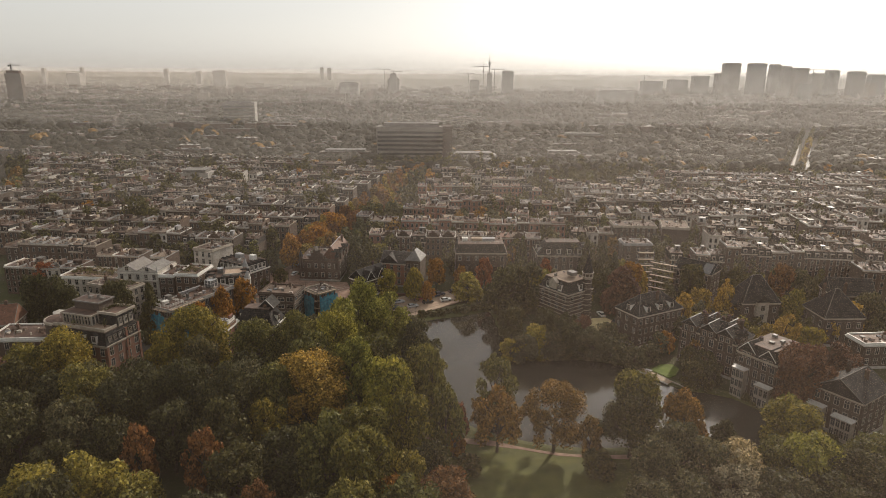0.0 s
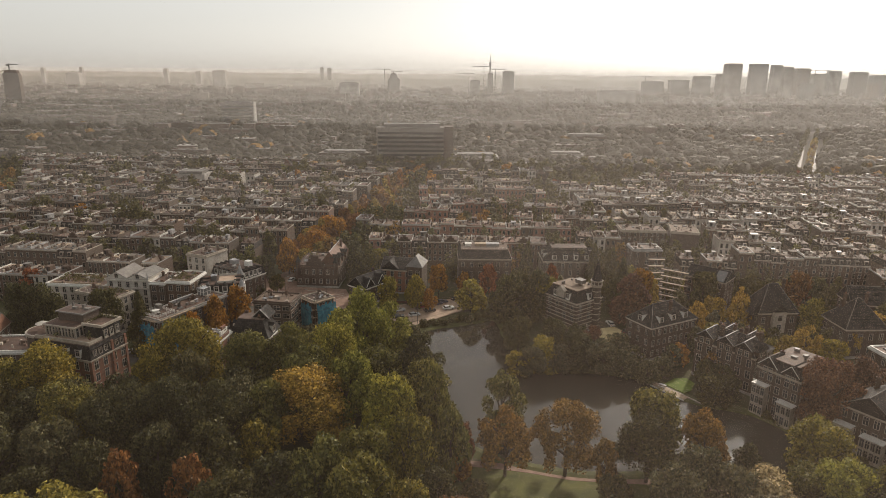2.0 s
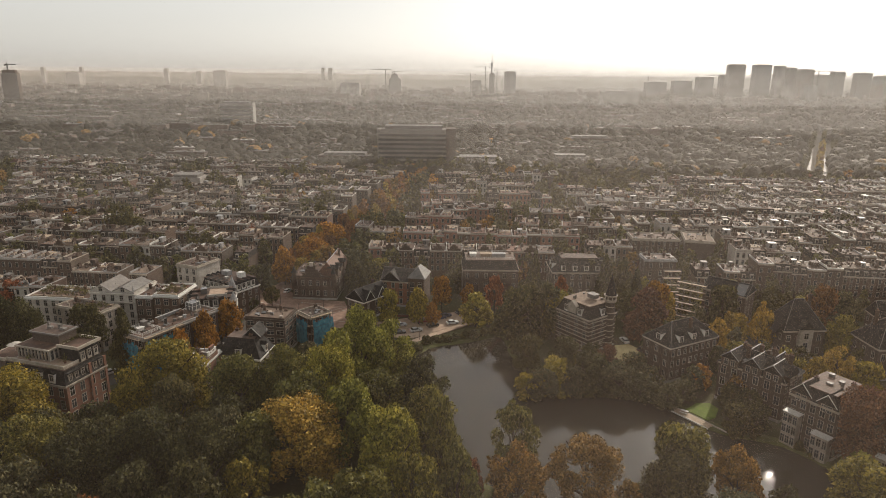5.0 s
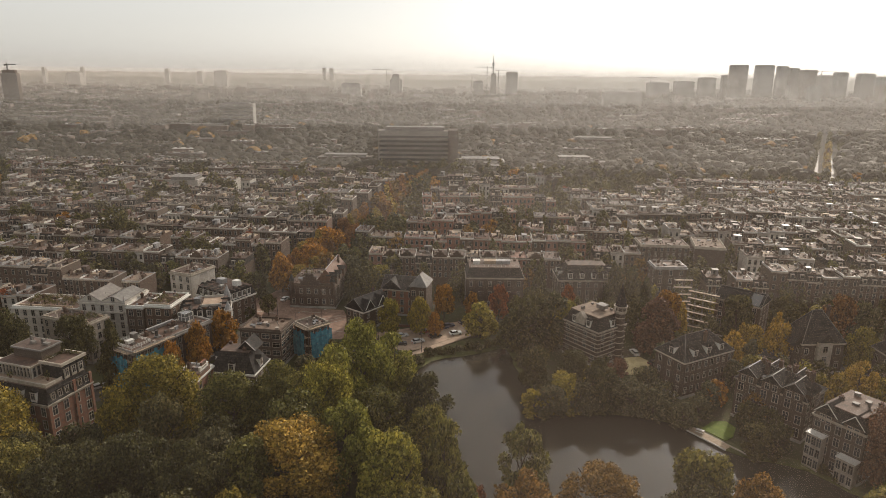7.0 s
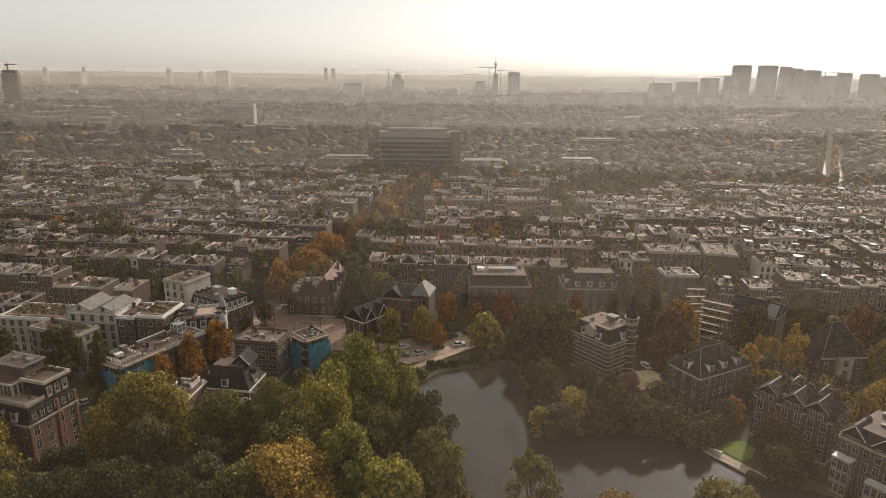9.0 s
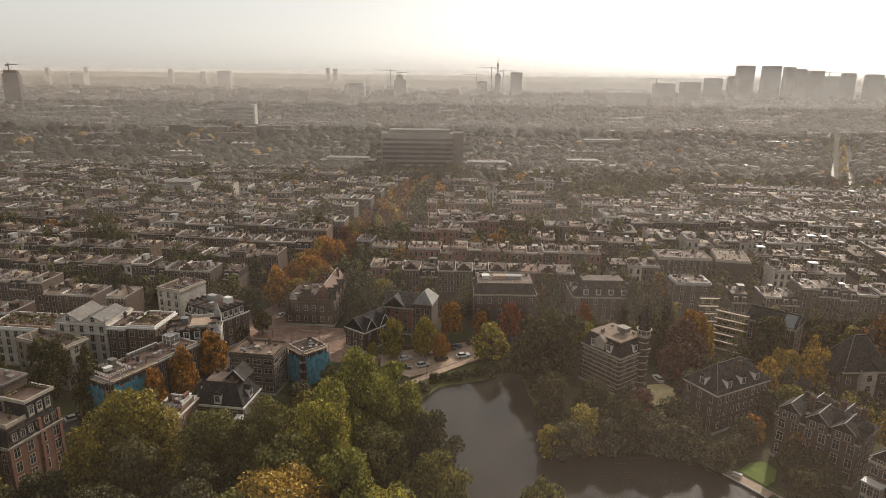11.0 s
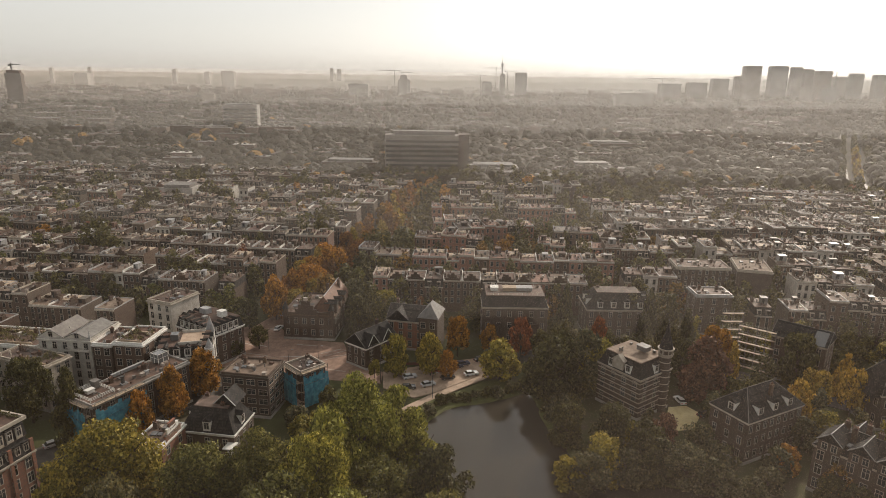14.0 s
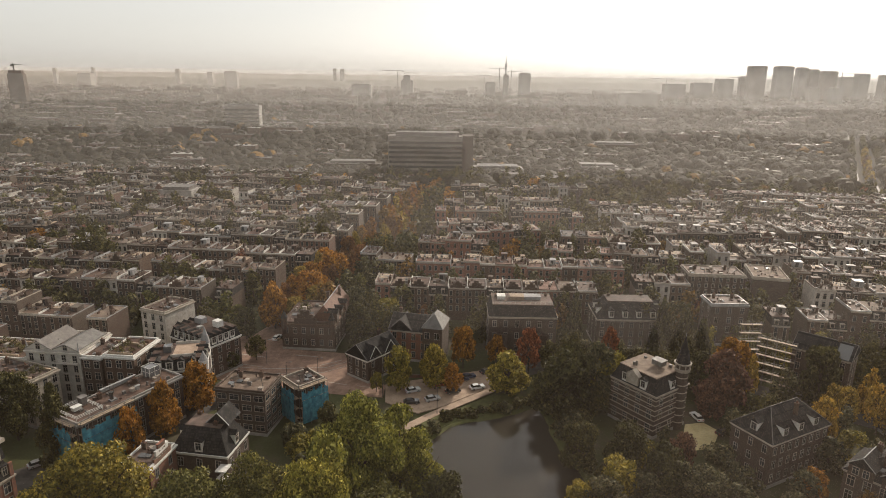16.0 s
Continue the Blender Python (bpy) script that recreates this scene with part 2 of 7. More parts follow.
LEAF = {
    "DARK": foliage("dark_green_leaves", (0.039, 0.040, 0.018), (0.065, 0.064, 0.027), (0.101, 0.095, 0.039)),
    "GREEN": foliage("green_leaves", (0.146, 0.148, 0.034), (0.235, 0.230, 0.050), (0.336, 0.308, 0.069)),
    "MOSS": foliage("dull_green_leaves", (0.077, 0.079, 0.025), (0.129, 0.125, 0.037), (0.192, 0.174, 0.054)),
    "OLIVE": foliage("olive_leaves", (0.112, 0.101, 0.025), (0.196, 0.170, 0.036), (0.297, 0.237, 0.050)),
    "LIME": foliage("yellow_green_leaves", (0.165, 0.143, 0.030), (0.264, 0.220, 0.044), (0.374, 0.297, 0.061)),
    "YELLOW": foliage("yellow_leaves", (0.187, 0.132, 0.035), (0.341, 0.237, 0.055), (0.484, 0.330, 0.079)),
    "ORANGE": foliage("orange_leaves", (0.167, 0.084, 0.021), (0.312, 0.146, 0.028), (0.423, 0.214, 0.041)),
    "RUST": foliage("rust_leaves", (0.112, 0.062, 0.028), (0.200, 0.096, 0.041), (0.267, 0.136, 0.056)),
    "RED": foliage("red_leaves", (0.140, 0.050, 0.036), (0.230, 0.085, 0.050), (0.310, 0.125, 0.066)),
    "BROWN": foliage("brown_leaves", (0.115, 0.077, 0.027), (0.204, 0.122, 0.036), (0.285, 0.166, 0.055)),
    "PLUM": foliage("plum_leaves", (0.081, 0.045, 0.036), (0.136, 0.070, 0.051), (0.190, 0.102, 0.067)),
    "GREY": foliage("grey_green_leaves", (0.061, 0.063, 0.037), (0.101, 0.098, 0.051), (0.157, 0.140, 0.076)),
    "FAR": foliage("far_leaves", (0.026, 0.025, 0.017), (0.036, 0.033, 0.022), (0.052, 0.046, 0.03), 1.0, 1.0),
    "PALE": foliage("pale_seeding_leaves", (0.136, 0.122, 0.073), (0.271, 0.230, 0.146), (0.461, 0.397, 0.280)),
}


def glass_pane(name, col, rough):
    n = Nodes(name)
    n.link(n.ramp(n.add("ObjectInfo").outputs["Random"], (0.0, tuple(c * 0.5 for c in col)), (1.0, tuple(c * 1.6 for c in col))), n.p.inputs["Base Color"])
    n.p.inputs["Roughness"].default_value = rough
    n.p.inputs["Specular IOR Level"].default_value = 0.8
    n.bump(n.noise(0.8, 1), 0.02, 0.2)
    return n.m


GLASS = glass_pane("window_glass", (0.03, 0.032, 0.035), 0.06)
SKYGLASS = glass_pane("rooflight_glass", (0.12, 0.12, 0.12), 0.12)


def water_material():
    n = Nodes("pond_water")
    n.p.inputs["Base Color"].default_value = (0.036, 0.032, 0.025, 1)
    n.p.inputs["Roughness"].default_value = 0.02
    n.p.inputs["IOR"].default_value = 1.333
    pos = n.add("NewGeometry").outputs["Position"]
    # calm over most of the pond, ruffled in two places
    ruffle = None
    for cx, cy, r in ((72.5, 149.0, 5.0), (67.0, 146.0, 3.0)):
        d = n.add("VectorMath")
        d.operation = "DISTANCE"
        d.inputs[1].default_value = (cx, cy, 0)
        n.link(pos, d.inputs[0])
        m = n.add("MapRange")
        for k, v in zip(("From Min", "From Max", "To Min", "To Max"), (r * 0.2, r, 1.0, 0.0)):
            m.inputs[k].default_value = v
        n.link(d.outputs["Value"], m.inputs[0])
        if ruffle is None:
            ruffle = m.outputs[0]
        else:
            s = n.add("Math")
            n.link(ruffle, s.inputs[0])
            n.link(m.outputs[0], s.inputs[1])
            ruffle = s.outputs[0]
    st = n.add("MapRange")
    for k, v in zip(("From Min", "From Max", "To Min", "To Max"), (0, 1, 0.015, 0.5)):
        st.inputs[k].default_value = v
    n.link(ruffle, st.inputs[0])
    b = n.add("Bump", Distance=0.3)
    n.link(n.noise(4.5, 2, 0.6), b.inputs["Height"])
    n.link(st.outputs[0], b.inputs["Strength"])
    n.link(b.outputs[0], n.p.inputs["Normal"])
    return n.m


WATER = water_material()


def ground_material():
    n = Nodes("ground")
    soil = n.ramp(n.noise(0.06, 5, 0.65), (0.35, (0.045, 0.045, 0.02)), (0.5, (0.06, 0.065, 0.028)), (0.65, (0.085, 0.07, 0.05)))
    c = n.mix(0.5, soil, n.ramp(n.noise(2.5, 3), (0.3, (0.6, 0.6, 0.6)), (0.7, (1.3, 1.3, 1.3))), "MULTIPLY")
    far = n.ramp(n.noise(0.012, 4), (0.4, (0.035, 0.034, 0.022)), (0.6, (0.075, 0.066, 0.052)))
    sep = n.add("SeparateXYZ")
    n.link(n.add("NewGeometry").outputs["Position"], sep.inputs[0])
    m = n.add("MapRange")
    for k, v in zip(("From Min", "From Max"), (240.0, 420.0)):
        m.inputs[k].default_value = v
    n.link(sep.outputs[1], m.inputs[0])
    n.link(n.mix(m.outputs[0], c, far), n.p.inputs["Base Color"])
    n.p.inputs["Roughness"].default_value = 0.95
    n.p.inputs["Specular IOR Level"].default_value = 0.1
    n.bump(n.noise(1.5, 3), 0.4, 0.1)
    return n.m


GROUND = ground_material()
CAR_PAINT = []
for cname, ccol in (("silver", (0.45, 0.45, 0.46)), ("black", (0.02, 0.02, 0.022)), ("white", (0.75, 0.75, 0.74)), ("dark_blue", (0.03, 0.04, 0.08)), ("red", (0.3, 0.03, 0.03))):
    cm = Nodes(cname + "_car_paint")
    cm.link(cm.mix(0.3, ccol, cm.ramp(cm.noise(1.2), (0.4, (0.7, 0.68, 0.65)), (0.6, (1, 1, 1))), "MULTIPLY"), cm.p.inputs["Base Color"])
    cm.p.inputs["Roughness"].default_value = 0.28
    cm.p.inputs["Coat Weight"].default_value = 0.6
    CAR_PAINT.append((cname.replace("_", " "), cm.m))


# ---- mesh writing ----
class Shape:
    """Vertices and faces of one mesh, with a material slot for each face."""

    def __init__(self):
        self.v, self.f, self.s = [], [], []

    def face(self, pts, slot=0):
        i = len(self.v)
        self.v.extend(pts)
        self.f.append(tuple(range(i, i + len(pts))))
        self.s.append(slot)

    def hull(self, low, high, slot=0, caps=True):
        """A solid between two rings of equal count, both counter-clockwise from above."""
        i, n = len(self.v), len(low)
        self.v.extend(low)
        self.v.extend(high)
        for k in range(n):
            j = (k + 1) % n
            self.f.append((i + k, i + j, i + n + j, i + n + k))
            self.s.append(slot)
        if caps:
            self.f.append(tuple(i + n + k for k in range(n)))
            self.f.append(tuple(i + k for k in reversed(range(n))))
            self.s.extend((slot, slot))
        return self

    def box(self, x0, y0, z0, x1, y1, z1, slot=0, top=None):
        """A box; top = (dx, dy) draws its upper face in."""
        dx, dy = top or (0, 0)
        return self.hull([(x0, y0, z0), (x1, y0, z0), (x1, y1, z0), (x0, y1, z0)],
                         [(x0 + dx, y0 + dy, z1), (x1 - dx, y0 + dy, z1), (x1 - dx, y1 - dy, z1), (x0 + dx, y1 - dy, z1)], slot)

    def prism(self, poly, z0, z1, slot=0):
        return self.hull([(x, y, z0) for x, y in poly], [(x, y, z1) for x, y in poly], slot)

    def tube(self, a, b, r0, r1, n=8, slot=0):
        a, b = Vector(a), Vector(b)
        d = (b - a).normalized()
        u = d.orthogonal().normalized()
        w = d.cross(u)
        ring = lambda c, r: [tuple(c + (u * math.cos(k * math.tau / n) + w * math.sin(k * math.tau / n)) * r) for k in range(n)]
        return self.hull(ring(a, r0), ring(b, r1), slot)

    def gable(self, x0, y0, x1, y1, z0, z1, along="x", over=0.0, slot=0):
        """A pitched roof with its ridge along one axis."""
        if along == "x":
            x0, x1 = x0 - over, x1 + over
            c = (y0 + y1) / 2
            a, b = (x0, c, z1), (x1, c, z1)
            self.face([(x0, y0, z0), (x1, y0, z0), b, a], slot)
            self.face([(x1, y1, z0), (x0, y1, z0), a, b], slot)
            self.face([(x0, y1, z0), (x0, y0, z0), a], slot)
            self.face([(x1, y0, z0), (x1, y1, z0), b], slot)
        else:
            y0, y1 = y0 - over, y1 + over
            c = (x0 + x1) / 2
            a, b = (c, y0, z1), (c, y1, z1)
            self.face([(x0, y1, z0), (x0, y0, z0), a, b], slot)
            self.face([(x1, y0, z0), (x1, y1, z0), b, a], slot)
            self.face([(x0, y0, z0), (x1, y0, z0), a], slot)
            self.face([(x1, y1, z0), (x0, y1, z0), b], slot)
        self.face([(x0, y0, z0), (x0, y1, z0), (x1, y1, z0), (x1, y0, z0)], slot)
        return self

    def hip(self, x0, y0, x1, y1, z0, z1, slot=0):
        w, d = x1 - x0, y1 - y0
        if w >= d:
            a, b = (x0 + d / 2, (y0 + y1) / 2, z1), (x1 - d / 2, (y0 + y1) / 2, z1)
            self.face([(x0, y0, z0), (x1, y0, z0), b, a], slot)
            self.face([(x1, y1, z0), (x0, y1, z0), a, b], slot)
            self.face([(x0, y1, z0), (x0, y0, z0), a], slot)
            self.face([(x1, y0, z0), (x1, y1, z0), b], slot)
        else:
            a, b = ((x0 + x1) / 2, y0 + w / 2, z1), ((x0 + x1) / 2, y1 - w / 2, z1)
            self.face([(x0, y1, z0), (x0, y0, z0), a, b], slot)
            self.face([(x1, y0, z0), (x1, y1, z0), b, a], slot)
            self.face([(x0, y0, z0), (x1, y0, z0), a], slot)
            self.face([(x1, y1, z0), (x0, y1, z0), b], slot)
        self.face([(x0, y0, z0), (x0, y1, z0), (x1, y1, z0), (x1, y0, z0)], slot)
        return self

    def mesh(self, name, *mats):
        me = bpy.data.meshes.new(name)
        me.from_pydata([tuple(p) for p in self.v], [], self.f)
        for m in mats:
            me.materials.append(m)
        if len(mats) > 1:
            me.polygons.foreach_set("material_index", self.s)
        me.update()
        return me


def thing(name, x, y, z=0.0, turn=0.0, label="", category="", group="", kind=""):
    ob = new(name)
    ob.empty_display_size = 0.5
    ob.matrix_world = pose(x, y, z, 0, 0, turn)
    return tagged(ob, label, category, group, kind)


def part(name, data, parent, at=None, label="", mat=None):
    """One mesh object under a thing or a part. data: a mesh, or a Shape with mat."""
    if isinstance(data, Shape):
        data = data.mesh(name, *(mat if isinstance(mat, tuple) else (mat,)))
    ob = new(name, data)
    ob.parent = parent
    if at is not None:
        ob.matrix_basis = at
    if label:
        ob["label"] = label
    return ob


def solid(name, shape, mats, label="", category="", group="", kind="", at=None):
    """A top-level thing that is one mesh."""
    ob = new(name, shape.mesh(name, *(mats if isinstance(mats, tuple) else (mats,))))
    if at is not None:
        ob.matrix_world = at
    return tagged(ob, label, category, group, kind)

# ---- the ground and the water ----
def smooth_ring(pts, steps=5):
    """A closed curve through the points."""
    out, n = [], len(pts)
    for i in range(n):
        p0, p1, p2, p3 = (Vector(pts[(i + k) % n]) for k in (-1, 0, 1, 2))
        for s in range(steps):
            t = s / steps
            out.append(tuple(0.5 * (2 * p1 + (p2 - p0) * t + (2 * p0 - 5 * p1 + 4 * p2 - p3) * t * t + (3 * p1 - p0 - 3 * p2 + p3) * t ** 3)))
    return out


def sheet(name, poly, z, mat, label, category):
    g = Shape()
    g.prism(poly, z - 0.25, z)
    return solid(name, g, mat, label, category, kind="structure")


def strip(name, pts, width, z, mat, label, category):
    """A band of one width along a line."""
    g = Shape()
    left, right = [], []
    for i, p in enumerate(pts):
        a, b = Vector(pts[max(i - 1, 0)]), Vector(pts[min(i + 1, len(pts) - 1)])
        d = (b - a).normalized()
        nrm = Vector((-d.y, d.x)) * width / 2
        left.append(Vector(p) + nrm)
        right.append(Vector(p) - nrm)
    for i in range(len(pts) - 1):
        g.prism([tuple(right[i]), tuple(right[i + 1]), tuple(left[i + 1]), tuple(left[i])], z - 0.2, z)
    return solid(name, g, mat, label, category, kind="structure")


g = Shape()
g.face([(-6000, -600, 0), (6000, -600, 0), (6000, 6000, 0), (-6000, 6000, 0)])
solid("ground", g, GROUND, "dark soil, grass and yards of a city park", "ground", kind="structure")

# the faint far distance, sloped up so its edge fits the horizon in the camera's view
g = Shape()
rnd = random.Random(9)
for k in range(120):
    x0, x1 = -3900 + k * 66, -3900 + (k + 1) * 66
    for y0, y1, z0, z1 in ((3300, 3900, -1, 30), (3900, 4400, 30, 53), (4400, 4800, 53, 69)):
        g.face([(x0, y0, z0), (x1, y0, z0), (x1, y1, z1), (x0, y1, z1)])
    top = 69 + rnd.uniform(0.5, 2.5)
    g.face([(x0, 4800, 69), (x1, 4800, 69), (x1, 4800, top), (x0, 4800, top)])
solid("backdrop", g, GROUND, "faint hazy land on the horizon", "distance", kind="structure")

POND = smooth_ring([(-12, 198), (-10, 205), (-6, 210), (1, 213), (9, 216), (16, 220), (18, 213), (19, 203), (22, 193), (25, 184), (33, 180), (46, 178), (57, 173),
                    (65, 161), (72, 158), (79, 154), (84, 146), (91, 131), (84, 121), (70, 127), (58, 132), (43, 131), (30, 131), (18, 134), (8, 139), (1, 146),
                    (-3, 158), (-7, 170), (-7, 180), (-9, 190)])
g = Shape()
g.face([(x, y, 0.03) for x, y in reversed(POND)])
solid("water", g, WATER, "still dark pond water with mirrored trees", "water", kind="structure")

# the bank: a low rim of grass and earth round the water
g = Shape()
cen = []
n = len(POND)
rnd = random.Random(4)
for i, p in enumerate(POND):
    a, b = Vector(POND[i - 1]), Vector(POND[(i + 1) % n])
    d = (b - a).normalized()
    o = Vector((-d.y, d.x))
    j = rnd.uniform(-0.35, 0.35)
    q = Vector(p)
    cen.append([(*(q - o * (0.3 + j)), 0.0), (*(q + o * (0.5 + j)), 0.32), (*(q + o * 1.8), 0.42), (*(q + o * 4.0), -0.02)])
for i in range(n):
    for k in range(3):
        g.face([cen[i][k], cen[i][k + 1], cen[(i + 1) % n][k + 1], cen[(i + 1) % n][k]])
solid("bank", g, GRASS, "low grassy bank of the pond", "bank", kind="structure")

sheet("lawn", [(-16, 213), (-11, 206.5), (-5, 212), (2, 215), (10, 218.5), (15, 222.5), (11, 229), (4, 225), (-6, 217), (-13, 213.5)], 0.46, GRASS, "rough grass between the path and the pond", "lawn")
sheet("lawn", [(-2, 96), (70, 96), (62, 124), (44, 127), (30, 127.5), (18, 130.5), (6, 134), (-2, 128)], 0.14, MEADOW, "park meadow in the shade of trees", "lawn")
sheet("lawn", [(60.8, 171.5), (64.6, 166.2), (67.2, 168), (69.6, 172), (68.5, 175), (65, 175)], 0.5, LAWN, "bright mown lawn at the waterside", "lawn")
strip("path", [(-6, 136), (4, 133.5), (11, 132.5), (18, 131), (26, 128.6), (36, 127.6), (48, 127), (60, 122)], 2.2, 0.2, PAVING, "pale sandy park path", "path")
strip("path", [(-21, 200), (-19.5, 205), (-16, 210), (-10, 216), (-3, 222), (4, 228), (9, 233.5)], 2.4, 0.52, PALEPATH, "pale path along the pond", "path")
sheet("pavement", [(-25, 231), (-24, 221), (-15, 215.5), (-9, 219), (-2, 225), (4, 230), (10, 236), (8, 243), (-8, 237.5), (-17, 234)], 0.4, PALEPATH, "worn paving of a small car park", "pavement")
sheet("pavement", [(-84, 236), (-60, 229), (-44, 226), (-25, 224), (-25, 231), (-36, 240), (-40, 252), (-56, 254), (-64, 264), (-77, 264)], 0.1, PAVING, "red-brown paved street crossing", "pavement")
strip("road", [(-71, 255), (-66, 270), (-62, 285), (-56, 320), (-51, 350), (-43, 400), (-36, 450), (-28, 500), (-21, 550), (-14, 600)], 9.5, 0.14, PAVING, "paved avenue between rows of trees", "road")
strip("road", [(-140, 150), (-118, 168), (-100, 184), (-84, 200), (-72, 218), (-66, 236)], 9, 0.06, ASPHALT, "asphalt street below tall houses", "road")
strip("road", [(8, 238), (22, 246), (45, 247), (70, 242), (92, 222), (120, 205), (160, 190)], 7, 0.08, ASPHALT, "asphalt street behind the villas", "road")
for off in (-7.0, 7.5):
    strip("road", [(290 + off, 520), (306 + off, 546), (362 + off, 645), (450 + off, 800), (560 + off, 990), (700 + off, 1240)], 3.2, 0.1, DAMP_ASPHALT, "straight damp asphalt road beside yellow trees", "road")
sheet("pavement", [(50, 201), (56, 202.5), (60.5, 210), (58, 214), (53, 213), (50.5, 207)], 0.14, SAND, "yellow gravel forecourt", "pavement")
for k in (-1.6, 1.6):
    strip("tram_rail", [(-84 - k * 0.3, 240 + k), (-60, 238.5 + k), (-44, 240 + k), (-36, 246 + k)], 0.18, 0.125, STEEL, "tram rail in the paving", "rail")

# painted lane marks and crossings on the paving of the junction
for x0, y0, x1, y1, wd in ((-70, 243, -62, 241, 0.3), (-58, 240.4, -50, 241.2, 0.3), (-46, 243, -40, 247, 0.3), (-68, 256, -66.5, 263, 0.25), (-72, 250, -64, 248, 0.5), (-55, 250, -48, 249, 0.4), (-44, 233, -36, 231, 0.25), (-33, 230.5, -27, 229, 0.25)):
    strip("trim", [(x0, y0), (x1, y1)], wd, 0.112, CREAM, "worn white lane mark on the paving", "road marking")

# flat translucent sheets across the city stand in for haze, one behind the other
# haze tones put into the sheets; the warm nearest one also lifts dark tones
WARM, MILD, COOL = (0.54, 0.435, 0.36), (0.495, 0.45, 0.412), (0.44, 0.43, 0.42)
WEST_TINT, BRIGHT = (0.46, 0.42, 0.385), (0.55, 0.55, 0.545)
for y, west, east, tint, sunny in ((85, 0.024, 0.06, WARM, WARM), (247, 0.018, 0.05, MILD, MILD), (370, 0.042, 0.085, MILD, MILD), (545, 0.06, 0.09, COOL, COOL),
                                   (960, 0.14, 0.215, COOL, COOL), (1700, 0.16, 0.23, WEST_TINT, BRIGHT), (2900, 0.22, 0.34, WEST_TINT, BRIGHT), (4150, 0.3, 0.36, WEST_TINT, BRIGHT)):
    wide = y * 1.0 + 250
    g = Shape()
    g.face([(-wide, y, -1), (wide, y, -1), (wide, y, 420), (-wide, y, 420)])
    # fade heights fitted to the camera's height, so the sky stays undimmed
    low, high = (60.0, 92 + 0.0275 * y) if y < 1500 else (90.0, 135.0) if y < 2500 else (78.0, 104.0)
    solid("backdrop", g, veil("haze", y, west, east, low, high, tint, sunny, 0.13 if y < 100 else 0.65), "flat translucent sheet standing in for pale autumn haze", "haze", kind="structure")

# ---- windows, chimneys and other parts of houses ----
FRAME_CACHE = {}


def frame_mesh(w, h, cross):
    key = (w, h, cross)
    if key not in FRAME_CACHE:
        g = Shape()
        t = 0.11
        g.box(-w / 2 - t, -0.09, -0.1, w / 2 + t, 0.06, 0.0)
        g.box(-w / 2 - t, -0.06, h, w / 2 + t, 0.06, h + t)
        for s in (-1, 1):
            g.box(min(s * w / 2, s * (w / 2 + t)), -0.06, 0, max(s * w / 2, s * (w / 2 + t)), 0.06, h)
        g.box(-w / 2, -0.04, h * 0.64, w / 2, 0.05, h * 0.64 + 0.08)
        if cross:
            g.box(-0.04, -0.04, 0, 0.04, 0.05, h)
        p = Shape()
        p.box(-w / 2, -0.012, 0.0, w / 2, 0.03, h)
        FRAME_CACHE[key] = (g.mesh("window", CREAM), p.mesh("pane", GLASS))
    return FRAME_CACHE[key]


def window(parent, x, y, z, turn=0.0, w=1.1, h=1.9, cross=True):
    """A white-framed window; its face looks along -y before the turn."""
    f, p = frame_mesh(w, h, cross)
    ob = part("window", f, parent, pose(x, y, z, 0, 0, turn))
    part("pane", p, ob)
    return ob


def subwindow(piece, x, y, z, w, h, cross=True):
    """A window that belongs to a dormer, bay or gable."""
    f, p = frame_mesh(w, h, cross)
    part("window", f, piece, pose(x, y, z))
    part("pane", p, piece, pose(x, y, z))


def chimney(parent, x, y, z0, z1, w=0.9, d=0.6, pots=2, mat=None):
    g = Shape()
    g.box(x - w / 2, y - d / 2, z0, x + w / 2, y + d / 2, z1 - 0.25)
    g.box(x - w / 2 - 0.08, y - d / 2 - 0.08, z1 - 0.25, x + w / 2 + 0.08, y + d / 2 + 0.08, z1)
    ob = part("chimney", g, parent, mat=mat or BRICK)
    for k in range(pots):
        q = Shape()
        px = x + (k - (pots - 1) / 2) * 0.34
        q.tube((px, y, z1), (px, y, z1 + 0.45), 0.13, 0.1, 7)
        part("chimney_pot", q, ob, mat=TILE_RED)
    return ob


def dormer(parent, x, y, z, turn, w=1.7, h=1.9, depth=2.2, style="gable", wall=None, roof=None):
    """A dormer whose window looks along -y before the turn; z is the sill."""
    m = pose(x, y, z, 0, 0, turn)
    g = Shape()
    g.box(-w / 2, 0, -0.5, w / 2, depth, h)
    ob = part("dormer", g, parent, m, mat=wall or WHITE)
    r = Shape()
    if style == "gable":
        r.gable(-w / 2 - 0.2, -0.2, w / 2 + 0.2, depth + 0.6, h, h + w * 0.5, "y")
    else:
        r.box(-w / 2 - 0.2, -0.25, h, w / 2 + 0.2, depth, h + 0.16)
    part("dormer_roof", r, ob, mat=roof or SLATE)
    subwindow(ob, 0, -0.02, 0.1, round(w * 0.62, 2), round(h * 0.78, 2))
    return ob


def rooflight(parent, x, y, z, w=1.2, d=1.0, tilt=0.18):
    g = Shape()
    g.hull([(x - w / 2, y - d / 2, z), (x + w / 2, y - d / 2, z), (x + w / 2, y + d / 2, z), (x - w / 2, y + d / 2, z)],
           [(x - w / 2, y - d / 2, z + 0.3), (x + w / 2, y - d / 2, z + 0.3), (x + w / 2, y + d / 2, z + 0.3 + tilt), (x - w / 2, y + d / 2, z + 0.3 + tilt)])
    return part("rooflight", g, parent, mat=SKYGLASS)


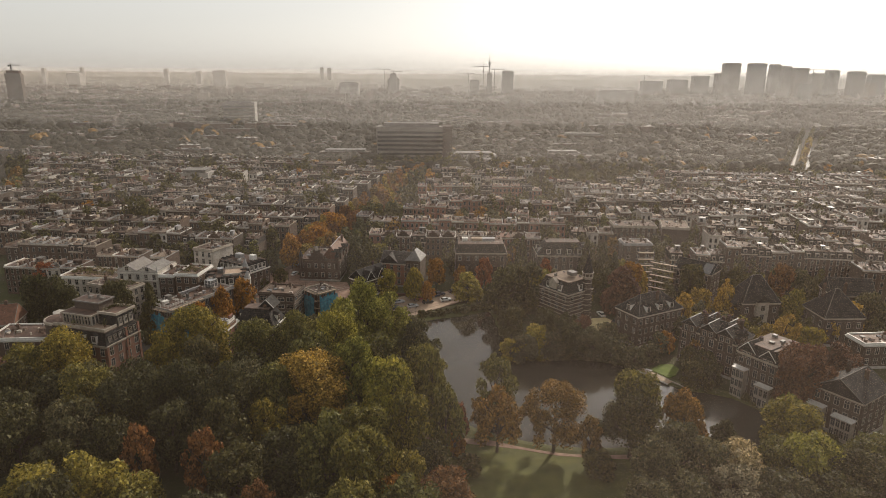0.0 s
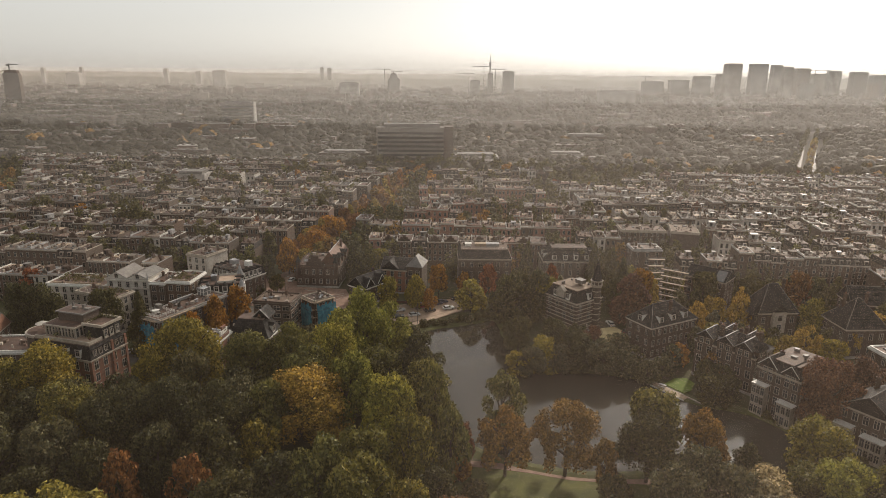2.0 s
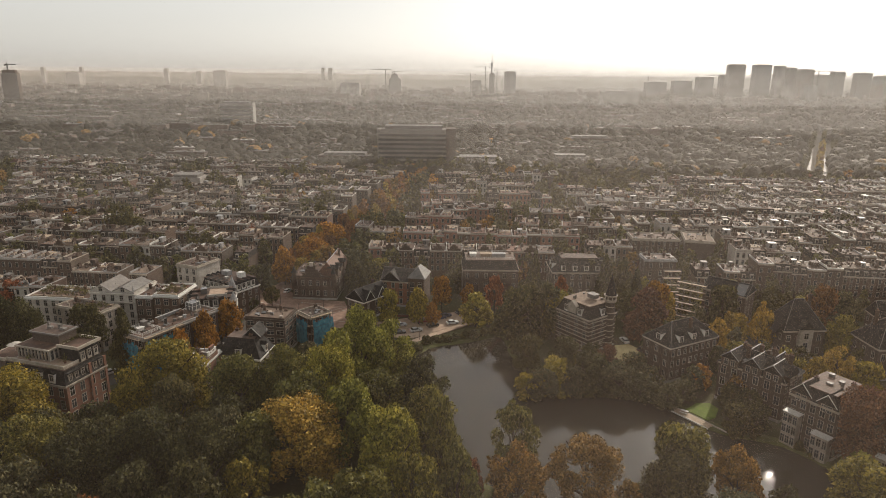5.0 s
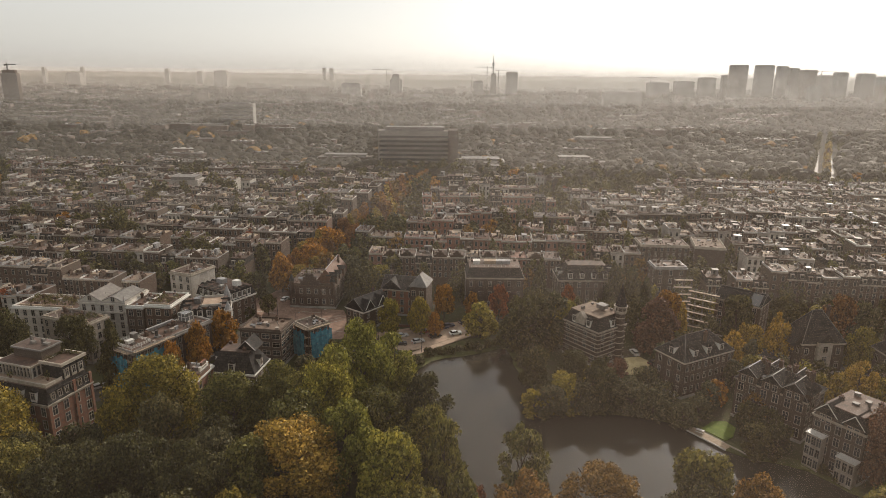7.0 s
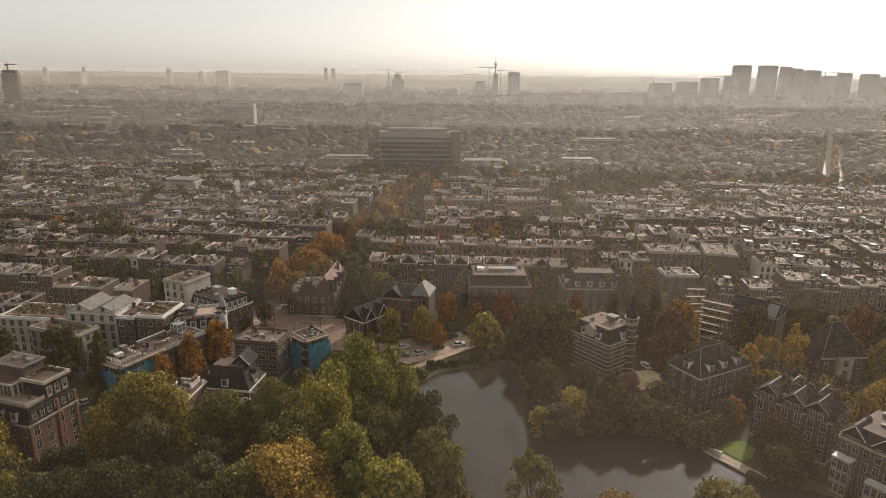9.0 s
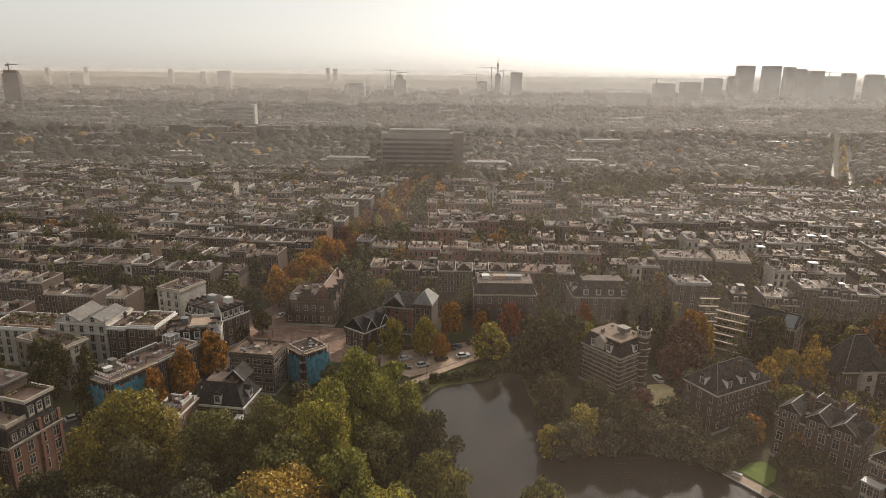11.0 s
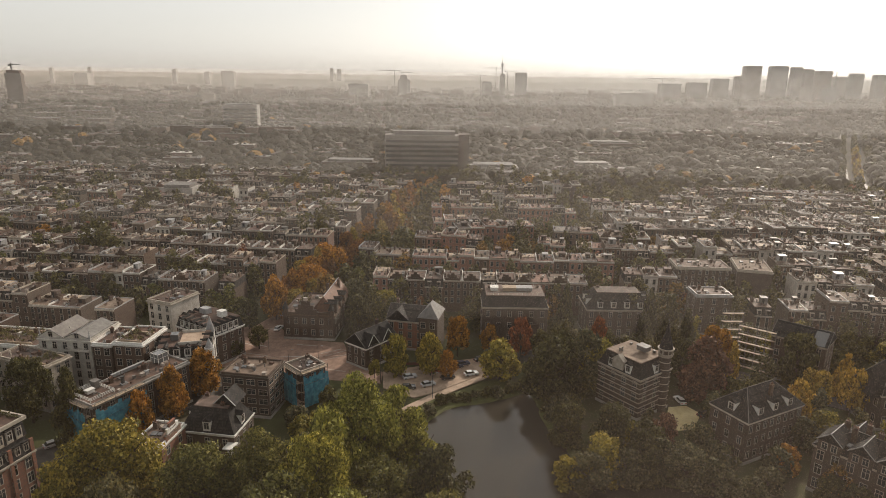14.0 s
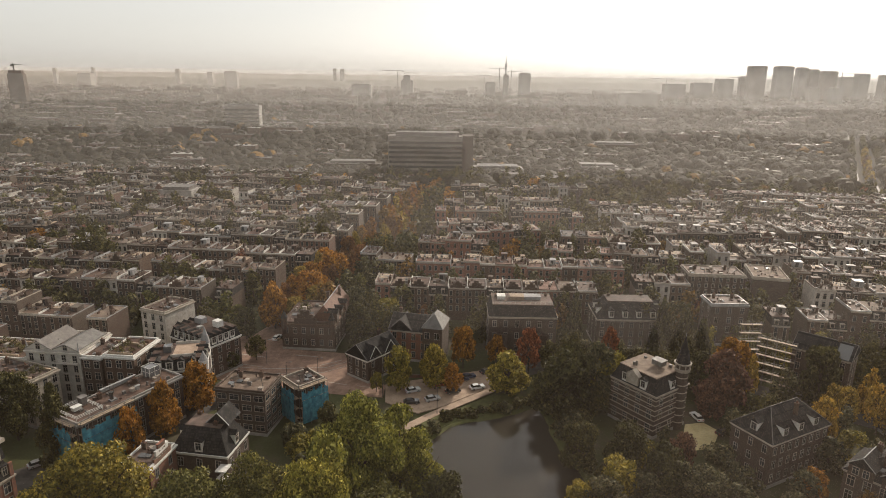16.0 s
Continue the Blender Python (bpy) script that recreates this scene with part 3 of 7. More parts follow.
def side_windows(parent, w, d, h, storeys, cols, faces, ww=1.1, wh=1.9, base=0.9, cross=True):
    """Rows of windows on the named faces of a block."""
    step = (h - base) / storeys
    for face in faces:
        n = cols[0] if face in "fb" else cols[1]
        length = w if face in "fb" else d
        for s in range(storeys):
            z = base + s * step + (step - wh) * 0.45
            for k in range(n):
                u = -length / 2 + length * (k + 0.5) / n
                if face == "f":
                    window(parent, u, -d / 2, z, 0, ww, wh, cross)
                elif face == "b":
                    window(parent, -u, d / 2, z, 180, ww, wh, cross)
                elif face == "r":
                    window(parent, w / 2, u, z, 90, ww, wh, cross)
                else:
                    window(parent, -w / 2, -u, z, -90, ww, wh, cross)


def ridge_caps(ob, roof, a, b, z0, z1):
    """Pale lead caps along ridges and hips."""
    if roof == "hip":
        p, q = ((-a + b, 0, z1), (a - b, 0, z1)) if a >= b else ((0, -b + a, z1), (0, b - a, z1))
        lines = [((-a, -b, z0), p), ((a, -b, z0), q if a >= b else p), ((a, b, z0), q), ((-a, b, z0), p if a >= b else q), (p, q)]
    elif roof == "gable_x":
        lines = [((-a, 0, z1), (a, 0, z1))] + [((s * a, t * b, z0), (s * a, 0, z1)) for s in (-1, 1) for t in (-1, 1)]
    elif roof == "gable_y":
        lines = [((0, -b, z1), (0, b, z1))] + [((t * a, s * b, z0), (0, s * b, z1)) for s in (-1, 1) for t in (-1, 1)]
    else:
        return
    for u, v in lines:
        if (Vector(u) - Vector(v)).length > 0.5:
            part("ridge_cap", Shape().tube(u, v, 0.09, 0.09, 5), ob, mat=LEAD)


def block(name, x, y, turn, w, d, h, label, category="house", wall=None, roof="hip", rise=5.0, roof_mat=None, storeys=3, cols=(4, 3), faces="fl",
          dormers=(0, 0), chimneys=((0, 0),), trim=None, bands=0, ww=1.1, wh=1.9, inset=2.2, group="", plinth=True):
    """A detached house: walls, cornice, roof, windows, dormers, chimneys. Its front looks along -y before the turn."""
    ob = thing(name, x, y, 0, turn, label, category, group)
    wall, trim, roof_mat = wall or BRICK_DARK, trim or STONE, roof_mat or SLATE
    g = Shape()
    g.box(-w / 2, -d / 2, -0.3, w / 2, d / 2, h)
    part("wall", g, ob, mat=wall)
    if plinth:
        g = Shape()
        g.box(-w / 2 - 0.1, -d / 2 - 0.1, -0.3, w / 2 + 0.1, d / 2 + 0.1, 0.8)
        part("plinth", g, ob, mat=CONCRETE)
    for k in range(bands):
        z = 1.5 + (h - 2) * (k + 0.5) / bands
        g = Shape()
        g.box(-w / 2 - 0.035, -d / 2 - 0.035, z, w / 2 + 0.035, d / 2 + 0.035, z + 0.28)
        part("stone_band", g, ob, mat=trim)
    g = Shape()
    g.box(-w / 2 - 0.32, -d / 2 - 0.32, h, w / 2 + 0.32, d / 2 + 0.32, h + 0.3)
    g.box(-w / 2 - 0.16, -d / 2 - 0.16, h - 0.3, w / 2 + 0.16, d / 2 + 0.16, h)
    part("cornice", g, ob, mat=trim)
    e = 0.35
    z0 = h + 0.3
    ridge_caps(ob, roof, w / 2 + e, d / 2 + e, z0, z0 + rise)
    g = Shape()
    if roof == "hip":
        g.hip(-w / 2 - e, -d / 2 - e, w / 2 + e, d / 2 + e, z0, z0 + rise)
        part("roof", g, ob, mat=roof_mat)
    elif roof == "gable_x":
        g.gable(-w / 2 - e, -d / 2 - e, w / 2 + e, d / 2 + e, z0, z0 + rise, "x")
        part("roof", g, ob, mat=roof_mat)
    elif roof == "gable_y":
        g.gable(-w / 2 - e, -d / 2 - e, w / 2 + e, d / 2 + e, z0, z0 + rise, "y")
        part("roof", g, ob, mat=roof_mat)
    elif roof == "mansard":
        g.box(-w / 2 - 0.1, -d / 2 - 0.1, z0, w / 2 + 0.1, d / 2 + 0.1, z0 + rise, top=(inset, inset))
        part("mansard", g, ob, mat=roof_mat)
        g = Shape()
        g.box(-w / 2 + inset - 0.25, -d / 2 + inset - 0.25, z0 + rise, w / 2 - inset + 0.25, d / 2 - inset + 0.25, z0 + rise + 0.22)
        part("roof", g, ob, mat=GRAVEL if bands else TAR)
    else:
        t = 0.3
        g.box(-w / 2, -d / 2, z0, w / 2, -d / 2 + t, z0 + 0.55)
        g.box(-w / 2, d / 2 - t, z0, w / 2, d / 2, z0 + 0.55)
        g.box(-w / 2, -d / 2 + t, z0, -w / 2 + t, d / 2 - t, z0 + 0.55)
        g.box(w / 2 - t, -d / 2 + t, z0, w / 2, d / 2 - t, z0 + 0.55)
        part("parapet", g, ob, mat=trim)
        g = Shape()
        g.box(-w / 2 + t, -d / 2 + t, z0, w / 2 - t, d / 2 - t, z0 + 0.12)
        part("roof", g, ob, mat=GRAVEL if roof == "gravel" else TAR)
        r = random.Random(f"{x:.1f} {y:.1f}")
        g = Shape()
        for k in range(int(w * d / 9)):
            u, v, a = r.uniform(-w / 2 + 0.8, w / 2 - 1.6), r.uniform(-d / 2 + 0.8, d / 2 - 1.6), r.choice((0.25, 0.4, 0.7, 1.1))
            g.box(u, v, z0 + 0.1, u + a, v + a * r.uniform(0.6, 1.4), z0 + 0.1 + r.uniform(0.3, 1.0), r.choice((0, 0, 1, 2)))
        for k in range(3):
            u, v = r.uniform(-w / 2 + 1, w / 2 - 1), r.uniform(-d / 2 + 1, d / 2 - 1)
            g.tube((u, v, z0 + 0.1), (u, v, z0 + r.uniform(0.9, 2.4)), 0.1, 0.08, 6, 1)
        part("roof_boxes", g, ob, mat=(TAR, LEAD, CREAM))
        for k in range(2):
            rooflight(ob, r.uniform(-w / 2 + 1.5, w / 2 - 1.5), r.uniform(-d / 2 + 1.5, d / 2 - 1.5), z0 + 0.1, r.uniform(0.9, 1.6), r.uniform(0.8, 1.2))
    side_windows(ob, w, d, h, storeys, cols, faces, ww, wh)
    sink = inset * 0.7 / rise - 0.3 if roof == "mansard" else max(0.2, min(w, d) * 0.35 / rise - 0.3)
    nf, ns = dormers
    for k in range(nf):
        u = -w / 2 + w * (k + 0.5) / nf * 0.8 + w * 0.1
        dormer(ob, u, -d / 2 + sink, z0 + 0.75, 0)
    for k in range(ns):
        u = -d / 2 + d * (k + 0.5) / ns * 0.7 + d * 0.15
        if "l" in faces:
            dormer(ob, -w / 2 + sink, u, z0 + 0.75, -90)
        if "r" in faces:
            dormer(ob, w / 2 - sink, u, z0 + 0.75, 90)
    for cx, cy in chimneys:
        top = z0 + (rise + 0.9 if roof in ("hip", "gable_x", "gable_y", "mansard") else 1.6)
        chimney(ob, cx, cy, z0, top)
    return ob


# ---- the villas round the pond ----
# banded villa with a flat-topped mansard and a round stair tower
V = block("villa", 43.5, 215.0, -53.5, 13.6, 12.6, 11.2, "large villa of banded brick and pale stone with a mansard roof", "villa", wall=BRICK_DARK, roof="mansard", rise=3.6,
          storeys=3, cols=(4, 3), faces="frl", dormers=(2, 1), chimneys=(), bands=7, inset=1.5, ww=1.2, wh=2.1)
g = Shape()
g.box(-1.4, -1.0, 15.9, 1.4, 1.2, 17.1)
g.box(-1.6, -1.2, 17.1, 1.6, 1.4, 17.25)
part("roof_hut", g, V, pose(1.5, 1.0, 0), "dull metal hut on the flat roof", LEAD)
g = Shape()
g.box(-1.7, -0.25, 12.0, 1.7, 0.9, 14.3)
g.gable(-1.9, -0.3, 1.9, 1.2, 14.3, 15.9, "y")
part("gable", g, V, pose(-0.4, -6.35, 0), "scrolled stone gable", STONE)
T = part("tower", Shape().tube((0, 0, -0.2), (0, 0, 17.6), 1.5, 1.5, 14), V, pose(6.6, 3.4, 0), "round brick stair tower", BRICK_DARK)
for z in (2, 4, 6, 8, 10, 12, 14):
    part("stone_band", Shape().tube((0, 0, z), (0, 0, z + 0.28), 1.54, 1.54, 14), T, mat=STONE)
part("gallery", Shape().tube((0, 0, 15.6), (0, 0, 16.4), 1.75, 2.0, 14), T, mat=STONE)
for k in range(8):
    a = k * math.tau / 8 + 0.2
    part("arch_pier", Shape().tube((math.cos(a) * 1.8, math.sin(a) * 1.8, 16.4), (math.cos(a) * 1.8, math.sin(a) * 1.8, 17.6), 0.16, 0.16, 6), T, mat=STONE)
part("gallery_eaves", Shape().tube((0, 0, 17.6), (0, 0, 17.9), 2.1, 2.15, 14), T, mat=STONE)
part("spire", Shape().tube((0, 0, 17.9), (0, 0, 24.6), 1.75, 0.08, 12), T, label="slender slate spire", mat=SLATE)
part("finial", Shape().tube((0, 0, 24.4), (0, 0, 25.8), 0.07, 0.03, 6), T, mat=ZINC)
# roof plant, vents and a stone edge on the flat top
for ux, uy, uw, ud, uh in ((-2.6, -3.2, 0.5, 0.5, 0.9), (-2.0, -3.0, 0.3, 0.3, 1.3), (3.4, 3.2, 0.8, 0.5, 0.7), (-3.6, 2.6, 0.6, 0.6, 0.5)):
    part("roof_vent", Shape().box(ux - uw / 2, uy - ud / 2, 15.3, ux + uw / 2, uy + ud / 2, 15.3 + uh), V, mat=LEAD)

# house with a broad hipped slate roof
block("villa", 67.2, 196.0, 28, 19.0, 10.2, 10.6, "brick villa with a broad hipped slate roof and white dormers", "villa", roof="hip", rise=5.2, storeys=3, cols=(8, 3), faces="fl",
      dormers=(3, 1), chimneys=((0.5, -2.6),), trim=CREAM, ww=0.95, wh=1.7)

# long house of many gables and chimneys
S = block("villa", 81.0, 175.8, -50, 17.0, 11.0, 10.8, "tall dark brick mansion with many slate gables", "villa", roof="hip", rise=3.6, storeys=3, cols=(6, 4), faces="frl",
          chimneys=((-5, 1.2), (1.2, 1.0), (5.2, 2.0), (-1.5, 3)), trim=STONE, ww=1.25, wh=2.1)
for gx in (-5.6, 0.2, 5.4):
    g = Shape()
    g.box(gx - 2.2, -5.9, 10.5, gx + 2.2, -2.5, 12.9)
    part("gable", g, S, mat=BRICK_DARK)
    r = Shape()
    r.gable(gx - 2.5, -6.2, gx + 2.5, 0.5, 12.9, 15.0, "y")
    part("gable_roof", r, S, mat=SLATE)
    for u in (-0.9, 0.9):
        window(S, gx + u, -5.9, 11.0, 0, 1.0, 1.5)
g = Shape()
g.box(3.5, -4.5, 10.5, 9.0, 0.5, 12.6)
part("gable", g, S, mat=BRICK_DARK)
g = Shape()
g.gable(2.5, -4.8, 9.3, 0.8, 12.6, 14.8, "x")
part("gable_roof", g, S, mat=SLATE)
for yy in (-3, -1):
    window(S, 9.0, yy, 10.9, 90, 1.1, 1.5)
for gx in (-5.6, 0.2, 5.4):
    for s in (-1, 1):
        part("ridge_cap", Shape().tube((gx + s * 2.5, -6.22, 12.9), (gx, -6.22, 15.0), 0.11, 0.11, 5), S, mat=ZINC)
    part("ridge_cap", Shape().tube((gx, -6.2, 15.0), (gx, 0.5, 15.0), 0.11, 0.11, 5), S, mat=ZINC)
for gx in (-3.2, 3.2):
    g = Shape()
    g.box(gx - 1.9, 1.5, 10.5, gx + 1.9, 5.8, 12.4)
    part("gable", g, S, mat=BRICK_DARK)
    g = Shape()
    g.gable(gx - 2.2, 0.4, gx + 2.2, 6.1, 12.4, 14.6, "y")
    part("gable_roof", g, S, mat=SLATE)
    part("ridge_cap", Shape().tube((gx, 0.4, 14.6), (gx, 6.1, 14.6), 0.11, 0.11, 5), S, mat=ZINC)
for xx, yy in ((-2.6, -3.2), (3.0, -2.8), (-7.0, -2.0)):
    rooflight(S, xx, yy, 12.3, 1.3, 1.0, 0.4)
for xx, yy in ((-2.6, -2.2), (2.6, 1.2), (6.8, 0.6)):
    chimney(S, xx, yy, 12.0, 16.4, 1.0, 0.7, 3)

# waterside houses: gabled fronts with glazed bays that look over the pond
def glazed_bay(house, bx, y0, y1, bw, bz, rows):
    """A white bay with rows of windows and a railed balcony on top."""
    q = part("bay", Shape().box(bx - bw / 2, y0, -0.3, bx + bw / 2, y1, bz), house, label="pale glazed bay with a balcony on top", mat=STONE)
    n = 3 if bw < 4 else 4
    for s in range(rows):
        for k in range(n):
            subwindow(q, bx - bw / 2 + bw * (k + 0.5) / n, y0 - 0.01, 0.9 + s * (bz - 0.6) / rows, 0.85, 1.9, True)
    g = Shape()
    g.box(bx - bw / 2 - 0.2, y0 - 0.2, bz, bx + bw / 2 + 0.2, y1, bz + 0.18)
    g.box(bx - bw / 2, y0, bz + 1.0, bx + bw / 2, y0 + 0.09, bz + 1.1)
    for k in range(11):
        xx = bx - bw / 2 + 0.05 + (bw - 0.1) * k / 10
        g.box(xx - 0.03, y0 + 0.02, bz + 0.18, xx + 0.03, y0 + 0.08, bz + 1.0)
    part("balcony_rail", g, house, mat=WHITE)


def gabled_front(house, gx, w, y0, back, z0, rise):
    """A small gable over the front, with white edge boards and a window."""
    q = part("gable", Shape().box(gx - w / 2, y0, z0 - 2.2, gx + w / 2, y0 + 1.5, z0), house, mat=BRICK_DARK)
    part("gable_roof", Shape().gable(gx - w / 2 - 0.25, y0 - 0.2, gx + w / 2 + 0.25, back, z0, z0 + rise, "y"), house, mat=SLATE)
    g = Shape()
    for s in (-1, 1):
        g.tube((gx + s * (w / 2 + 0.3), y0 - 0.3, z0 - 0.05), (gx, y0 - 0.3, z0 + rise), 0.1, 0.1, 5)
    part("edge_board", g, house, mat=WHITE)
    for u in (-0.7, 0.7):
        subwindow(q, gx + u, y0 - 0.01, z0 - 1.9, 0.9, 1.6, True)


def roof_litter(house, spots, z):
    """Hatches, rooflights and pipes on a roof."""
    for k, (x, y, w, d, h) in enumerate(spots):
        g = Shape()
        g.box(x - w / 2, y - d / 2, z - 1.4, x + w / 2, y + d / 2, z + h)
        g.box(x - w / 2 - 0.1, y - d / 2 - 0.1, z + h, x + w / 2 + 0.1, y + d / 2 + 0.1, z + h + 0.1)
        part("roof_hatch", g, house, mat=LEAD)


B4 = block("villa", 88.2, 157.4, -57, 10.8, 14.0, 12.4, "waterside brick house with white glazed bays", "villa", roof="mansard", rise=2.6, storeys=4, cols=(5, 5), faces="frl",
           chimneys=((-3.0, -1.0), (3.4, 3.0)), trim=STONE, inset=1.6)
gabled_front(B4, -2.9, 4.4, -7.1, -1.0, 13.6, 2.6)
gabled_front(B4, 2.9, 4.0, -7.1, -1.0, 13.4, 2.4)
glazed_bay(B4, -3.6, -9.0, -6.9, 3.4, 8.6, 3)
glazed_bay(B4, 3.4, -9.2, -6.9, 3.8, 6.2, 2)
roof_litter(B4, ((0.0, -1.0, 1.2, 0.9, 0.3), (1.2, 2.2, 0.9, 1.2, 0.3), (-1.8, 3.6, 1.1, 0.9, 0.6), (2.2, 0.2, 0.5, 0.5, 1.0)), 15.6)

# second waterside house further along the bank
B5 = block("villa", 100.2, 141.6, -57, 11.5, 13.0, 10.3, "brick waterside house with a slate roof and white bays", "villa", roof="gable_y", rise=4.0, storeys=3, cols=(5, 4), faces="frl",
           chimneys=((2, 2.0), (-3, 4)), trim=STONE)
glazed_bay(B5, -3.8, -8.6, -6.4, 3.6, 6.4, 2)
glazed_bay(B5, 2.6, -8.8, -6.4, 4.6, 5.6, 2)

# house with a tall pointed roof and a stone gable
P = block("villa", 107.6, 208.5, 4, 13.0, 10.0, 9.5, "brick house with a tall pyramid slate roof", "villa", roof="hip", rise=8.5, storeys=2, cols=(4, 3), faces="flr", chimneys=((4.5, 1.5),))
g = Shape()
g.box(-2.1, -6.2, -0.2, 2.1, -4.6, 10.5)
q = part("gable", g, P, label="narrow pale gabled bay", mat=STONE)
g = Shape()
g.gable(-2.4, -6.5, 2.4, -2.0, 10.5, 13.0, "y")
part("gable_roof", g, P, mat=SLATE)
for s in range(3):
    subwindow(q, 0, -6.21, 1.2 + 3.1 * s, 1.3, 1.8, True)
g = Shape()
g.gable(-9.0, -4.5, -4.0, 1.5, 9.0, 12.5, "y")
part("side_roof", g, P, mat=SLATE)

block("house", 128.0, 196.0, 2, 13.0, 12.0, 9.5, "brick house with a large pyramid slate roof and pale hips", "house", roof="hip", rise=8.0, storeys=2, cols=(4, 3), faces="fl", chimneys=((4, 2), (-3, 2)))
block("house", 131.0, 178.0, 5, 14.0, 8.0, 7.5, "low house with a flat roof and white eaves", "house", roof="flat", storeys=2, cols=(5, 2), faces="fl", chimneys=((3, 1),), trim=WHITE)
block("house", 142.0, 212.0, -8, 14.0, 10.0, 11.0, "brick house with a dark gabled roof", "house", roof="gable_x", rise=5.0, storeys=3, cols=(4, 3), faces="fl", chimneys=((4, 0),))

# houses between the pond and the first terraces
H = block("house", -29.4, 239.7, 52, 13.0, 8.5, 6.8, "pale gabled house on the street corner", "house", wall=BRICK, roof="gable_x", rise=3.8, storeys=2, cols=(3, 3), faces="frl", chimneys=((3.6, 1.2),), trim=WHITE)
for gx, gy, tt in ((-3.6, -4.3, 0), (2.6, -4.3, 0)):
    g = Shape()
    g.box(gx - 1.9, gy, 6.4, gx + 1.9, gy + 3.5, 7.6)
    q = part("gable", g, H, label="steep gable with white edge boards", mat=BRICK)
    g = Shape()
    g.gable(gx - 2.1, gy - 0.25, gx + 2.1, gy + 4.0, 7.6, 10.6, "y")
    part("gable_roof", g, H, mat=SLATE)
    g = Shape()
    for s in (-1, 1):
        g.hull([(gx + s * 2.25 - 0.1, gy - 0.38, 7.45), (gx + s * 2.25 + 0.1, gy - 0.38, 7.45), (gx + s * 2.25 + 0.1, gy - 0.26, 7.45), (gx + s * 2.25 - 0.1, gy - 0.26, 7.45)],
               [(gx - 0.1, gy - 0.38, 10.7), (gx + 0.1, gy - 0.38, 10.7), (gx + 0.1, gy - 0.26, 10.7), (gx - 0.1, gy - 0.26, 10.7)])
    part("edge_board", g, H, mat=WHITE)
    subwindow(q, gx, gy - 0.01, 6.6, 1.3, 1.6, True)
g = Shape()
g.box(2.5, -6.2, -0.2, 6.6, -4.2, 4.4)
g.box(2.4, -6.35, 4.4, 6.75, -4.2, 4.65)
part("veranda", g, H, label="white glazed veranda", mat=WHITE)

R = block("house", -17.0, 252.5, -12, 15.0, 11.0, 9.6, "red brick double house with dark gabled roofs", "house", wall=BRICK_RED, roof="gable_x", rise=3.6, storeys=3, cols=(5, 3), faces="frl", chimneys=((-6, 2), (1, 2)))
for gx in (-4.0,):
    g = Shape()
    g.gable(gx - 3.9, -5.8, gx + 3.9, 2, 9.9, 13.4, "y")
    part("gable_roof", g, R, mat=SLATE)
g = Shape()
g.box(3.0, -6.0, -0.2, 9.0, 3.5, 11.6)
part("wing", g, R, mat=BRICK_DARK)
g = Shape()
g.hip(2.6, -6.4, 9.4, 3.9, 11.6, 15.4)
part("wing_roof", g, R, label="pale lead hipped roof", mat=LEAD)
for u in (4.4, 7.4):
    for z in (1.2, 4.5, 8.2):
        window(R, u, -6.0, z, 0, 1.4, 1.9)

D = block("house", 15.5, 259.5, 0, 21.0, 13.0, 12.6, "broad dark brick house with a steep slate mansard and roof terrace", "house", roof="mansard", rise=3.4, storeys=3, cols=(6, 3), faces="fl", chimneys=((-8, 2), (8, 3)), inset=1.3)
for ux, uw, m in ((-1.5, 4.2, WOOD), (3.4, 5.0, ZINC), (-6.5, 2.4, WHITE)):
    g = Shape()
    g.box(ux - uw / 2, -1.0, 16.4, ux + uw / 2, 1.8, 17.5)
    g.box(ux - uw / 2 - 0.15, -1.15, 17.5, ux + uw / 2 + 0.15, 1.95, 17.65)
    part("roof_hut", g, D, mat=m)
g = Shape()
for yy in (-4.9, 4.9):
    g.box(-8.6, yy - 0.04, 17.3, 8.6, yy + 0.04, 17.4)
    for k in range(12):
        xx = -8.6 + 17.2 * k / 11
        g.box(xx - 0.04, yy - 0.04, 16.4, xx + 0.04, yy + 0.04, 17.4)
part("terrace_rail", g, D, mat=STEEL)
for bx in (-6.5, 6.5):
    g = Shape()
    g.prism([(bx - 2, -6.45), (bx - 1.2, -7.6), (bx + 1.2, -7.6), (bx + 2, -6.45)], -0.2, 7.2)
    part("bay", g, D, mat=BRICK_DARK)

# ornate school-like building with a long tiled roof beside the avenue
C = block("school_building", -51.0, 264.0, -4, 17.0, 20.0, 8.6, "ornate brick building with stepped gables and a tiled roof", "school", wall=BRICK, roof="flat", storeys=2, cols=(6, 5), faces="frl", chimneys=((-5, 5), (-3, -2)), trim=BRICK)
g = Shape()
g.gable(0.2, -7.5, 8.8, 13.0, 9.0, 14.4, "y")
part("tiled_roof", g, C, label="long steep roof of brown clay tiles", mat=TILE_RED)
part("back_wing", Shape().box(0.6, 9.9, -0.2, 8.4, 12.8, 9.0), C, mat=BRICK)
part("ridge_cap", Shape().tube((4.5, -7.5, 14.4), (4.5, 13.0, 14.4), 0.16, 0.16, 5), C, mat=ZINC)
for yy, hh in ((-6.6, 3.0), (-1.0, 2.2), (4.5, 2.4)):
    g = Shape()
    g.box(6.6, yy - 1.2, 9.0, 8.9, yy + 1.2, 9.0 + hh)
    part("roof_gable", g, C, mat=BRICK)
    g = Shape()
    g.gable(4.6, yy - 1.4, 9.1, yy + 1.4, 9.0 + hh, 10.2 + hh, "x")
    part("roof_gable_cover", g, C, mat=SLATE)
for xx, yy in ((-5.5, 1.0), (-4.0, -5.0), (-6.2, -3.2)):
    rooflight(C, xx, yy, 9.0, 1.8, 1.4)
chimney(C, 3.2, 3.0, 12.0, 15.4)
chimney(C, 5.8, 8.0, 12.0, 15.4)
